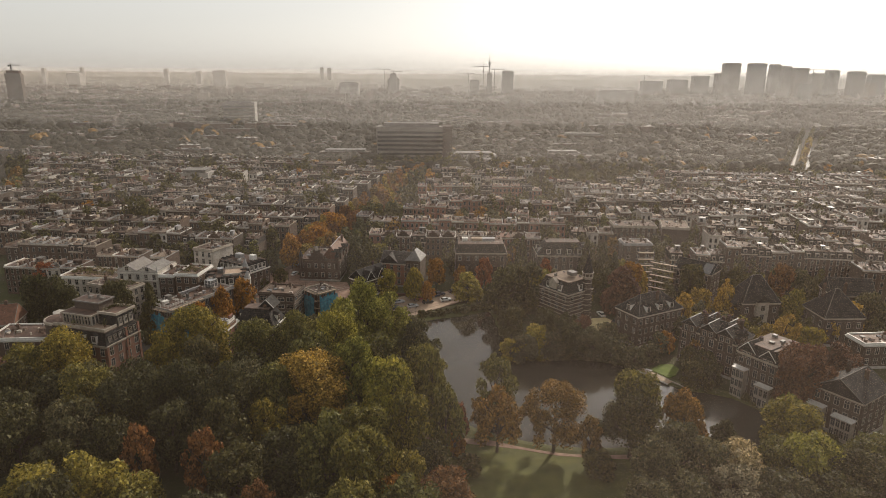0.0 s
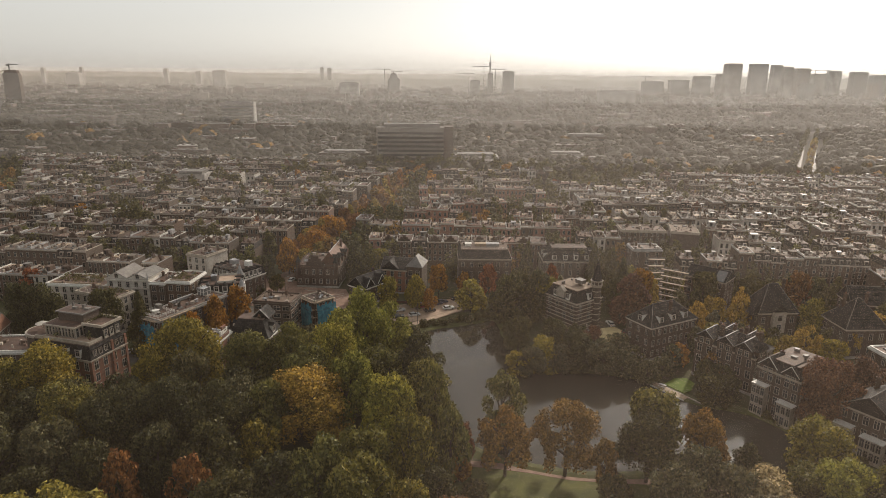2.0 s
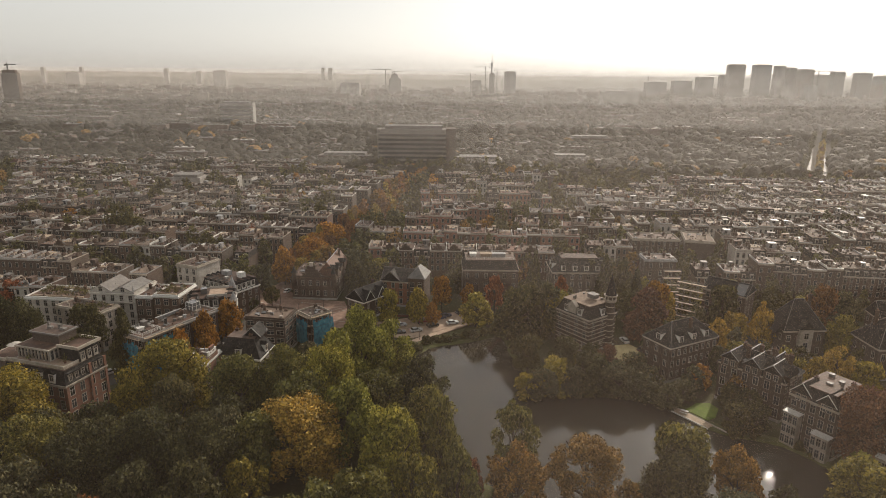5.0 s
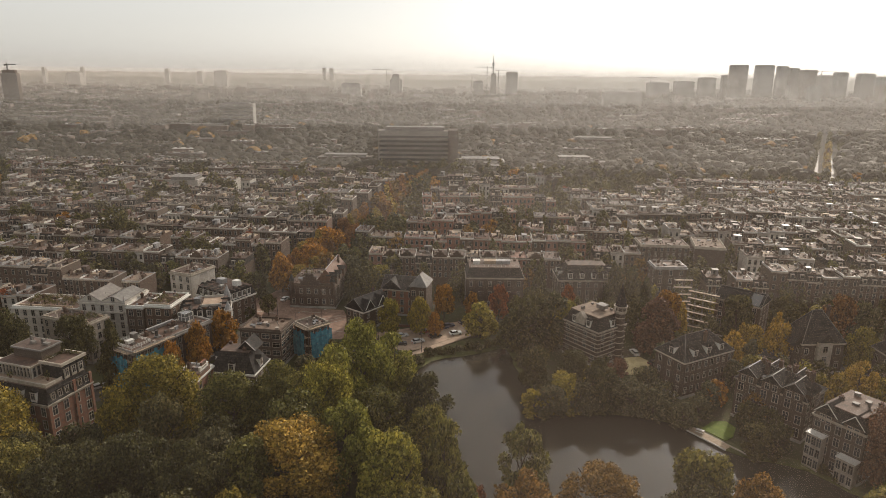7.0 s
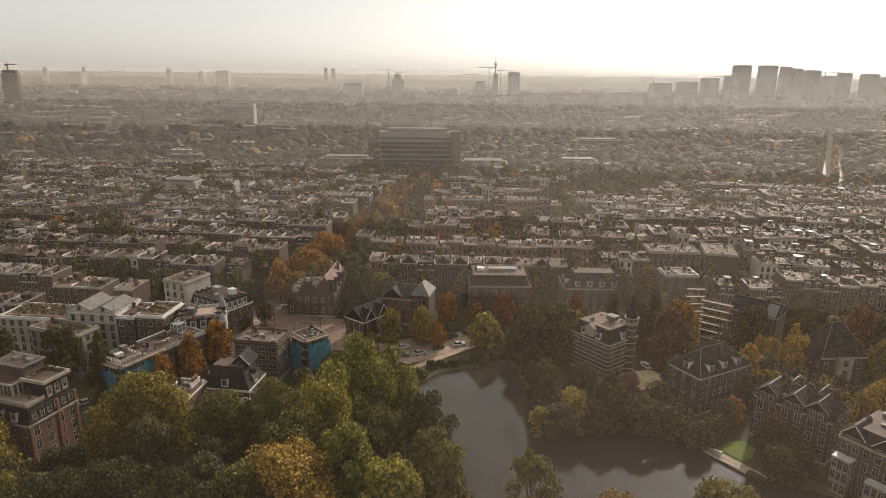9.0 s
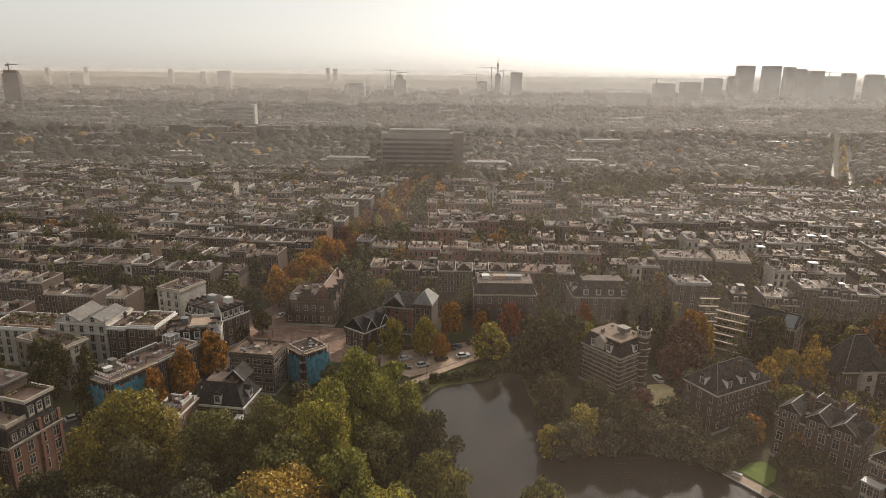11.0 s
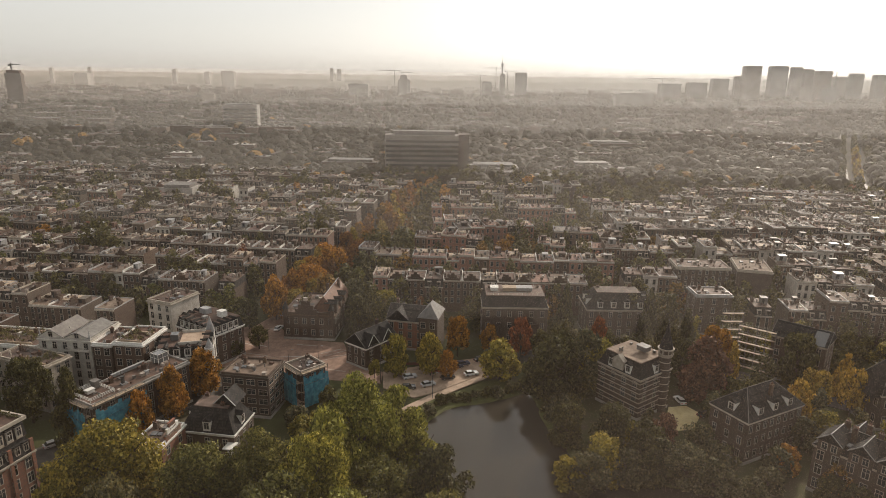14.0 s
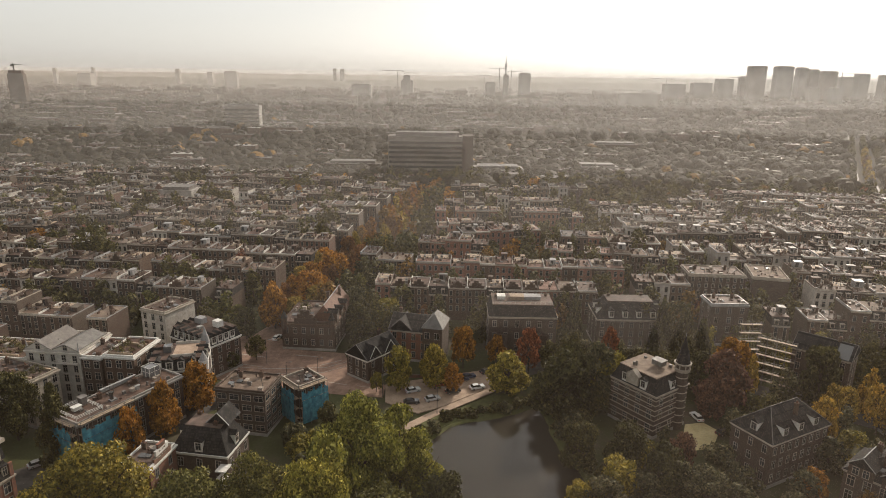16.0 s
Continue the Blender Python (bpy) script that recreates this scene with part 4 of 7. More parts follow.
for s, (gw, top) in enumerate(((7.0, 10.6), (5.0, 12.0), (3.0, 13.4), (1.2, 14.6))):
    g = Shape()
    g.box(-gw / 2, -10.45, 8.0 if s == 0 else top - 1.4, gw / 2, -9.85, top)
    g.box(-gw / 2 - 0.1, -10.52, top, gw / 2 + 0.1, -9.8, top + 0.14)
    part("stepped_gable", g, C, pose(-0.8, 0.2, 0), mat=STONE if s == 3 else BRICK)
for sx in (-7.6, 7.6):
    part("corner_turret", Shape().tube((sx, -9.8, 5.5), (sx, -9.8, 10.6), 0.9, 0.9, 8), C, mat=BRICK)
    part("turret_roof", Shape().tube((sx, -9.8, 10.6), (sx, -9.8, 13.2), 1.1, 0.05, 8), C, mat=SLATE)

block("apartment_block", -56.3, 209.4, -9, 12.6, 9.6, 11.2, "brown brick apartment block with a flat felt roof", "apartment block", wall=BRICK_DARK, roof="gravel", storeys=4, cols=(4, 3), faces="frl", chimneys=((-3, 2), (2, 3), (-4, 3)), trim=BRICK_DARK, ww=2.2, wh=1.4)

# mansard house with pale dormers, and its lower neighbour
M = block("villa", -58.0, 187.6, -8, 12.6, 9.6, 8.4, "brick villa with a steep black slate roof and white dormers", "villa", wall=BRICK_DARK, roof="mansard", rise=4.8, storeys=2, cols=(3, 3), faces="frl", dormers=(1, 1), chimneys=((2.5, -1.5), (-3, 2)), trim=WHITE, inset=2.6)
g = Shape()
g.gable(0.0, -1.0, 5.2, 4.5, 13.6, 16.2, "y")
part("gable_roof", g, M, label="dark lead gable roof", mat=SLATE)
for u in (0.0, 5.2):
    part("ridge_cap", Shape().tube((u, -1.05, 13.6), (2.6, -1.05, 16.2), 0.12, 0.12, 5), M, mat=ZINC)
for k in range(3):
    g = Shape()
    g.box(4.3 + k * 0.25, -6.3 - k * 0.6, 2.0 + k * 2.3, 7.0, -4.5, 2.25 + k * 2.3)
    part("balcony", g, M, label="white balcony slab", mat=WHITE)
M2 = block("house", -67.0, 178.5, -8, 6.5, 9.0, 10.5, "narrow brick house with a curved white front gable", "house", wall=BRICK_RED, roof="flat", storeys=3, cols=(2, 2), faces="fr", chimneys=((-2, 2),), trim=WHITE)
for s, (gw, top) in enumerate(((5.6, 12.0), (4.0, 13.2), (2.2, 14.2))):
    g = Shape()
    g.box(2.9, -gw / 2, top - 1.5, 3.3, gw / 2, top)
    g.box(2.8, -gw / 2 - 0.1, top, 3.4, gw / 2 + 0.1, top + 0.15)
    part("front_gable", g, M2, mat=WHITE if s == 1 else BRICK_RED)

# stately corner house with roof terraces
A = block("mansion", -97.2, 164.6, -17, 19.0, 12.0, 13.4, "stately brick corner mansion with white cornices and roof terraces", "mansion", wall=BRICK_RED, roof="mansard", rise=3.4, roof_mat=SLATE, storeys=4, cols=(6, 4), faces="frl", dormers=(4, 0), chimneys=(), trim=STONE, inset=0.9, ww=1.2, wh=2.1)
# brick piers up the long wall and the corner
for xx, yy in ((9.55, -5.7), (9.55, 5.7), (9.55, 1.2)):
    part("pier", Shape().box(xx - 0.25, yy - 0.35, -0.2, xx + 0.15, yy + 0.35, 16.4 if yy > 0 else 13.3), A, mat=BRICK_RED)
g = Shape()
g.box(-8.6, -5.2, 17.3, 8.7, -4.85, 18.1)
g.box(8.35, -4.85, 17.3, 8.7, -0.8, 18.1)
part("terrace_wall", g, A, label="pale stone coping round the roof terrace", mat=STONE)
part("terrace_floor", Shape().box(-8.6, -4.85, 17.3, 8.35, -0.8, 17.36), A, label="pale terrace floor", mat=PALEPATH)
part("upper_storey", Shape().box(3.0, -0.8, 17.3, 8.9, 5.6, 20.5, top=(0.4, 0.3)), A, label="dark slate upper storey", mat=SLATE)
g = Shape()
g.box(2.7, -1.1, 20.5, 9.1, -0.7, 21.2)
g.box(8.7, -0.7, 20.5, 9.1, 5.9, 21.2)
g.box(2.7, 5.5, 20.5, 8.7, 5.9, 21.2)
part("upper_cornice", g, A, mat=STONE)
part("upper_roof", Shape().box(3.0, -0.7, 20.5, 8.7, 5.5, 20.62), A, mat=TAR)
for yy in (0.3, 2.2, 4.1):
    dormer(A, 8.95, yy, 17.8, 90, w=1.3, h=2.1, depth=1.0, style="flat", wall=STONE)
for yy in (-4.3, -2.5, -0.7, 1.1, 2.9, 4.7):
    dormer(A, 9.35, yy, 14.3, 90, w=1.2, h=1.9, depth=1.2, style="flat", wall=STONE)
U = part("penthouse", Shape().box(-7.4, -2.7, 17.3, 2.1, 2.6, 20.1), A, label="pale penthouse with tall columned windows", mat=PLASTER)
part("penthouse_roof", Shape().box(-7.9, -3.2, 20.1, 2.6, 3.0, 20.45), U, mat=STONE)
part("penthouse_felt", Shape().box(-7.5, -2.8, 20.45, 2.2, 2.6, 20.5), U, mat=TAR)
part("upper_hut", Shape().box(-6.4, 0.6, 20.5, 1.8, 5.8, 22.6), U, label="felt-roofed upper block", mat=BRICK_DARK)
g = Shape()
g.box(-6.8, 0.2, 22.6, 2.2, 6.2, 22.95)
part("upper_hut_edge", g, U, mat=LEAD)
part("upper_hut_roof", Shape().box(-6.4, 0.6, 22.95, 1.8, 5.8, 23.0), U, mat=TAR)
for k in range(9):
    subwindow(U, -6.8 + 1.03 * k, -2.71, 17.6, 0.66, 2.2, False)
for k in range(10):
    part("column", Shape().box(-7.42 + 1.03 * k, -2.98, 17.36, -7.18 + 1.03 * k, -2.72, 20.1), U, mat=STONE)
for k in range(4):
    f, p = frame_mesh(0.66, 2.2, False)
    part("window", f, U, pose(2.11, -2.0 + 1.15 * k, 17.6, 0, 0, 90))
    part("pane", p, U, pose(2.11, -2.0 + 1.15 * k, 17.6, 0, 0, 90))
g = Shape()
for ux, uy, uw, ud, uh in ((-3.0, 3.0, 1.2, 0.8, 0.6), (-1.2, 4.2, 0.8, 0.8, 0.9), (0.6, 3.4, 1.6, 1.0, 0.5), (-5.0, 4.4, 0.5, 0.5, 1.1)):
    g.box(ux - uw / 2, uy - ud / 2, 23.0, ux + uw / 2, uy + ud / 2, 23.0 + uh)
part("roof_boxes", g, U, mat=LEAD)
rr = random.Random(5)
g = Shape()
for k in range(320):
    t = k / 320
    x, y = (3.3 + 5.0 * t * 2, 5.0) if t < 0.5 else (3.4, -0.4 + 5.6 * (t - 0.5) * 2)
    p = Vector((x + rr.uniform(-0.4, 0.4), y + rr.uniform(-0.4, 0.4), 20.7 + rr.uniform(0, 0.9)))
    g.face([tuple(p + Vector((rr.uniform(-1, 1), rr.uniform(-1, 1), rr.uniform(-1, 1))) * 0.24) for _ in range(3)])
part("roof_hedge", g, A, label="loose hedge in roof planters", mat=LEAF["DARK"])
# rounded end with its own terrace and parasol
RT = part("round_end", Shape().tube((-10.6, -0.6, -0.2), (-10.6, -0.6, 16.8), 4.2, 4.2, 20), A, label="rounded brick end of the mansion", mat=BRICK_DARK)
part("round_coping", Shape().tube((-10.6, -0.6, 16.8), (-10.6, -0.6, 17.5), 4.4, 4.4, 20), RT, mat=STONE)
part("round_floor", Shape().tube((-10.6, -0.6, 17.5), (-10.6, -0.6, 17.54), 3.9, 3.9, 20), RT, mat=TAR)
g = Shape()
g.tube((0, 0, 17.5), (0, 0, 19.8), 0.05, 0.05, 6)
g.tube((0, 0, 19.3), (0, 0, 20.0), 1.7, 0.05, 10)
part("parasol", g, A, pose(-10.8, -0.8, 0), "pale parasol on the terrace", PLASTER)
for px, py in ((6.0, -2.2), (-2.5, -4.2)):
    part("potted_shrub", Shape().tube((px, py, 17.36), (px, py, 18.0), 0.25, 0.32, 8), A, mat=TILE_RED)
    g = Shape()
    for k in range(70):
        p = Vector((px + rr.gauss(0, 0.4), py + rr.gauss(0, 0.4), 18.6 + rr.gauss(0, 0.4)))
        g.face([tuple(p + Vector((rr.uniform(-1, 1), rr.uniform(-1, 1), rr.uniform(-1, 1))) * 0.22) for _ in range(3)])
    part("shrub_leaves", g, A, mat=LEAF["MOSS"])
block("house", -118.5, 169.0, 4, 17.0, 11.0, 12.0, "brick house with a red flat roof and dark mansard", "house", wall=BRICK_DARK, roof="flat", storeys=4, cols=(5, 3), faces="frl", chimneys=((-4, 2), (4, 3)), trim=WHITE)
block("house", -141.0, 187.0, 12, 14.0, 10.0, 8.5, "brick house with a tiled gable roof", "house", wall=BRICK, roof="gable_x", rise=5.0, roof_mat=TILE_RED, storeys=3, cols=(4, 3), faces="frl", chimneys=((4, 0),))

# white stepped block and its brick neighbours
WB = block("townhouse", -108.9, 224.0, -6, 15.2, 13.0, 14.5, "tall white rendered townhouse with zinc roofs", "townhouse", wall=PLASTER, roof="flat", storeys=5, cols=(5, 4), faces="fr", chimneys=((-4, 3),), trim=PLASTER)
for gx, gw, top in ((-4.0, 7.0, 17.4), (3.6, 6.8, 16.9)):
    q = part("attic", Shape().box(gx - gw / 2, -6.3, 14.8, gx + gw / 2, 4.8, 15.4), WB, mat=PLASTER)
    g = Shape()
    g.gable(gx - gw / 2, -6.3, gx + gw / 2, 4.8, 15.4, top, "y")
    part("gable_wall", g, q, mat=PLASTER)
    for sx in (-1, 1):
        g = Shape()
        e = gx + sx * (gw / 2 + 0.15)
        g.hull([(min(gx, e), -6.5, 15.35 if e < gx else top), (max(gx, e), -6.5, top if e < gx else 15.35), (max(gx, e), 5.0, top if e < gx else 15.35), (min(gx, e), 5.0, 15.35 if e < gx else top)],
               [(min(gx, e), -6.5, 15.5 if e < gx else top + 0.15), (max(gx, e), -6.5, top + 0.15 if e < gx else 15.5), (max(gx, e), 5.0, top + 0.15 if e < gx else 15.5), (min(gx, e), 5.0, 15.5 if e < gx else top + 0.15)])
        part("zinc_roof", g, WB, mat=LEAD)
    f, p = frame_mesh(1.1, 1.4, True)
    part("window", f, q, pose(gx, -6.31, 15.3))
    part("pane", p, q, pose(gx, -6.31, 15.3))
for z, x0, x1 in ((9.0, -7.4, 0.4), (12.0, 1.2, 7.2)):
    g = Shape()
    g.box(x0, -7.7, z, x1, -6.5, z + 0.2)
    g.box(x0, -7.7, z + 1.05, x1, -7.6, z + 1.15)
    for k in range(14):
        xx = x0 + 0.06 + (x1 - x0 - 0.12) * k / 13
        g.box(xx - 0.03, -7.68, z + 0.2, xx + 0.03, -7.62, z + 1.05)
    part("balcony", g, WB, label="white railed balcony", mat=PLASTER)
for xx in (-7.2, 7.2):
    part("finial", Shape().tube((xx, -6.2, 15.2), (xx, -6.2, 17.6), 0.28, 0.05, 8), WB, mat=ZINC)
LW = block("townhouse", -128.6, 225.8, -6, 22.0, 12.0, 11.5, "long white townhouse with a planted roof terrace", "townhouse", wall=PLASTER, roof="flat", storeys=4, cols=(8, 3), faces="fr", chimneys=((-6, 2), (4, 3)), trim=WHITE)
block("townhouse", -98.4, 222.4, -6, 5.4, 12.0, 13.6, "dark brick townhouse with wide white windows", "townhouse", wall=BRICK_DARK, roof="flat", storeys=4, cols=(2, 3), faces="fr", chimneys=((-2, 2),), ww=1.4, trim=WHITE)
BW = block("townhouse", -91.0, 221.8, -6, 8.5, 12.0, 14.2, "brown brick townhouse with a planted roof", "townhouse", wall=BRICK, roof="flat", storeys=4, cols=(3, 3), faces="fr", chimneys=((-2, 2),), ww=1.4, trim=WHITE)
K = block("townhouse", -79.0, 222.5, 14, 14.0, 12.0, 10.2, "corner townhouse with a grey mansard and roof deck", "townhouse", wall=BRICK, roof="mansard", rise=2.8, storeys=4, cols=(5, 3), faces="frl", dormers=(4, 2), chimneys=((-4, 2),), trim=WHITE, inset=0.9)
g = Shape()
g.box(-3.5, -1.0, 13.4, -1.5, 1.4, 15.2)
part("roof_hut", g, K, label="glazed stair hut", mat=SKYGLASS)
part("roof_deck", Shape().box(-1.0, -4.0, 13.4, 4.8, 4.2, 13.62), K, label="sandy roof deck", mat=PALEPATH)
for yy in (-4.2, 4.4):
    part("deck_wall", Shape().box(-1.2, yy - 0.12, 13.4, 5.0, yy + 0.12, 14.3), K, mat=PLASTER)
part("corner_turret", Shape().tube((7.0, -6.0, 6.0), (7.0, -6.0, 13.0), 1.0, 1.3, 10), K, mat=WHITE)
part("turret_roof", Shape().tube((7.0, -6.0, 13.0), (7.0, -6.0, 15.5), 1.15, 0.1, 10), K, mat=ZINC)



def roof_plants(parent, x0, y0, x1, y1, z, count, seed):
    """Potted shrubs and grasses in a roof garden, as crooked leaf sprays, with their planters."""
    r = random.Random(seed)
    g = Shape()
    for k in range(count):
        x, y, s = r.uniform(x0, x1), r.uniform(y0, y1), r.uniform(0.4, 0.95)
        for q in range(60):
            a, b, rad = r.uniform(0, 6.28), r.uniform(-0.3, 1.4), s * r.uniform(0.4, 1.05)
            p = Vector((x + math.cos(a) * math.cos(b) * rad, y + math.sin(a) * math.cos(b) * rad, z + 0.5 + s * 0.6 + math.sin(b) * rad))
            d = [Vector((r.uniform(-1, 1), r.uniform(-1, 1), r.uniform(-1, 1))) * 0.2 for _ in range(3)]
            g.face([tuple(p + e) for e in d])
    part("roof_garden", g, parent, label="shaggy green and yellow roof plants", mat=LEAF["GREY"])
    g = Shape()
    for yy in (y0, y1):
        g.box(x0, yy - 0.25, z, x1, yy + 0.25, z + 0.5)
    part("planter", g, parent, mat=WOOD)


FH = block("townhouse", -114.8, 211.6, -20, 18.0, 7.6, 12.2, "long grey rendered house with a flat roof and planted terrace", "townhouse", wall=STONE, roof="flat", storeys=4, cols=(6, 3), faces="fr", chimneys=((-6, 1.5), (2.2, 0.5)), trim=STONE)
roof_plants(FH, 4.0, -2.6, 8.0, 2.6, 12.6, 14, 3)
roof_plants(LW, -9.5, -4.5, 8.5, 3.5, 12.0, 60, 1)
roof_plants(BW, -3.4, -4.8, 3.2, 1.5, 14.7, 22, 2)

# building under repair with a blue net, and the white huts on its roof
BN = block("apartment_block", -84.2, 202.0, 62, 27.0, 9.0, 11.2, "long brick house under repair with flat felt roof", "apartment block", wall=BRICK, roof="flat", storeys=4, cols=(8, 3), faces="fl", chimneys=((-4, 2), (5, 2)), trim=CONCRETE)
for k in range(2):
    g = Shape()
    x0, y0, x1, y1, z0 = ((-13.0, -3.6, -7.0, 3.6, 12.0), (8.2, 0.4, 11.2, 3.4, 12.0))[k]
    for zz in (0.45, 0.75, 1.05) if k == 0 else (1.2, 2.4):
        for a in ((x0, y0, x1, y0 + 0.08), (x0, y1 - 0.08, x1, y1), (x0, y0, x0 + 0.08, y1), (x1 - 0.08, y0, x1, y1)):
            g.box(a[0], a[1], z0 + zz, a[2], a[3], z0 + zz + 0.09)
    for xx in (x0, (x0 + x1) / 2, x1):
        for yy in (y0, (y0 + y1) / 2, y1):
            if (xx, yy) != ((x0 + x1) / 2, (y0 + y1) / 2):
                g.box(xx - 0.06, yy - 0.06, z0, xx + 0.06, yy + 0.06, z0 + (1.1 if k == 0 else 2.45))
    part(("terrace_rail", "lantern_frame")[k], g, BN, mat=WHITE)
part("lantern_glass", Shape().box(8.35, 0.55, 12.0, 11.05, 3.25, 14.3), BN, mat=SKYGLASS)
for ux, uy, uw, ud, uh, m in ((-10.0, 1.2, 1.8, 1.2, 0.8, WHITE), (-7.6, 2.6, 1.4, 1.6, 1.7, LEAD), (2.0, 3.8, 9.0, 0.4, 0.7, ZINC), (-3.0, -1.0, 0.6, 0.6, 1.6, IRON), (3.0, -2.0, 0.9, 0.5, 0.9, ZINC)):
    g = Shape()
    g.box(ux - uw / 2, uy - ud / 2, 12.0, ux + uw / 2, uy + ud / 2, 12.0 + uh)
    g.box(ux - uw / 2 - 0.15, uy - ud / 2 - 0.15, 12.0 + uh, ux + uw / 2 + 0.15, uy + ud / 2 + 0.15, 12.15 + uh)
    part("roof_hut", g, BN, mat=m)


def scaffold(x, y, turn, w, h, levels, label, net=False, depth=1.2):
    """Upright tubes, ledgers and plank decks; a net hangs on the outside where there is one."""
    ob = thing("scaffold", x, y, 0, turn, label, "scaffold")
    n = max(2, int(w / 2.5))
    for k in range(n + 1):
        for yy in (0, depth):
            u = -w / 2 + w * k / n
            part("scaffold_pole", Shape().tube((u, yy, 0), (u, yy, h), 0.06, 0.06, 5), ob, mat=LEAD)
    for s in range(1, levels + 1):
        z = h * s / levels - 0.8
        part("deck", Shape().box(-w / 2, 0.05, z, w / 2, depth - 0.05, z + 0.14), ob, label="pale scaffold planks", mat=WOOD)
        g = Shape()
        for dz in (0.5, 1.0):
            g.box(-w / 2, -0.04, z + dz, w / 2, 0.04, z + dz + 0.07)
        part("guard_rail", g, ob, mat=LEAD)
    if net:
        g = Shape()
        rr = random.Random(3)
        cols = 14
        pts = [(-w / 2 + w * k / cols, -0.12 - rr.uniform(0, 0.25)) for k in range(cols + 1)]
        for a, b in zip(pts, pts[1:]):
            for z0, z1, sg in ((h * 0.08, h * 0.35, 0.1), (h * 0.35, h * 0.66, 0.18), (h * 0.66, h * 0.9 - rr.uniform(0, 0.12) * h, 0.0)):
                g.prism([(a[0], a[1] - sg), (b[0], b[1] - sg), (b[0], b[1] - sg + 0.05), (a[0], a[1] - sg + 0.05)], z0, z1)
        part("net", g, ob, label="billowing blue debris net", mat=NET)
    return ob


scaffold(-82.4, 193.1, 62, 13.0, 12.6, 5, "scaffold wrapped in blue netting on a house front", True)
scaffold(-91.2, 189.0, -28, 8.0, 12.2, 5, "scaffold wrapped in blue netting round the corner", True)
block("townhouse", -44.0, 214.6, 45, 7.6, 7.6, 9.8, "small brick townhouse behind blue scaffold netting", "townhouse", wall=BRICK, roof="flat", storeys=3, cols=(3, 3), faces="fr", chimneys=((2, 2),), trim=STONE)
scaffold(-40.5, 211.0, 45, 7.5, 11.0, 4, "scaffold with bright blue netting on a townhouse", True)
scaffold(-47.5, 211.1, -45, 7.6, 10.8, 4, "scaffold with bright blue netting on the side wall", True)
scaffold(84.0, 233.5, -38, 10.0, 15.0, 6, "tall scaffold with pale decks on a house")
scaffold(79.0, 238.5, 0, 6.0, 18.0, 7, "narrow tall scaffold tower with pale decks")
BR = block("house", 96.5, 231.5, -42, 14.0, 10.0, 13.2, "brick house with a split roof and glass slope", "house", wall=BRICK_DARK, roof="gable_x", rise=3.2, storeys=4, cols=(4, 3), faces="frl", chimneys=((-4, 1), (3, 0)))
g = Shape()
g.hull([(3.4, -5.4, 13.6), (6.6, -5.4, 13.6), (6.6, -1.2, 16.4), (3.4, -1.2, 16.4)], [(3.4, -5.5, 13.75), (6.6, -5.5, 13.75), (6.6, -1.3, 16.55), (3.4, -1.3, 16.55)])
part("glass_slope", g, BR, label="sloping glass roof", mat=SKYGLASS)
block("house", 83.5, 268.0, 0, 12.0, 9.0, 13.8, "tall dark house with a zinc roof edge", "house", wall=BRICK_DARK, roof="flat", storeys=4, cols=(3, 2), faces="fl", chimneys=((-3, 2), (3, 2)), trim=ZINC)
block("house", 51.0, 266.0, 0, 22.0, 14.0, 10.0, "broad house with a black slate mansard and pale hips", "house", wall=BRICK_DARK, roof="mansard", rise=4.6, storeys=3, cols=(7, 3), faces="frl", dormers=(4, 2), chimneys=((-6, 2), (5, 3)), inset=4.0)
block("apartment_block", 110.0, 296.0, -14, 12.0, 17.0, 15.2, "tall blank brick block with a sloping tan roof", "apartment block", wall=BRICK_DARK, roof="gravel", storeys=5, cols=(1, 5), faces="l", chimneys=((3, 4),))
block("apartment_block", 91.0, 298.0, -4, 20.0, 12.0, 14.8, "tall dark brick apartment block with small windows", "apartment block", wall=BRICK_DARK, roof="flat", storeys=6, cols=(8, 3), faces="fl", chimneys=((-6, 2), (5, 2)), ww=0.9, wh=1.5)
block("townhouse", -94.0, 251.0, -22, 9.5, 12.0, 15.2, "tall cream townhouse with a blank side wall", "townhouse", wall=PLASTER, roof="flat", storeys=5, cols=(3, 2), faces="fl", chimneys=((-2, 2), (2, 4)), trim=STONE)
KM = block("townhouse", -79.0, 241.0, -32, 16.0, 12.0, 9.8, "corner house with a dark mansard and white dormers", "townhouse", wall=BRICK, roof="mansard", rise=2.8, storeys=3, cols=(6, 4), faces="frl", dormers=(5, 4), chimneys=((-5, 2), (4, 2)), trim=WHITE, inset=0.8)
for ux, uy, uw, ud, uh, m in ((-3.0, 1.0, 3.0, 2.2, 1.8, ZINC), (3.5, 2.0, 2.4, 2.0, 2.0, WHITE), (0.5, -2.0, 1.4, 1.4, 0.8, STEEL)):
    part("roof_hut", Shape().box(ux - uw / 2, uy - ud / 2, 13.0, ux + uw / 2, uy + ud / 2, 13.0 + uh), KM, mat=m)
part("corner_turret", Shape().tube((7.8, -5.8, 4.0), (7.8, -5.8, 12.0), 1.2, 1.2, 10), KM, mat=WHITE)
part("turret_roof", Shape().tube((7.8, -5.8, 12.0), (7.8, -5.8, 16.5), 1.4, 0.06, 10), KM, mat=ZINC)

# ---- terraced houses ----
ROW_KIT = {}


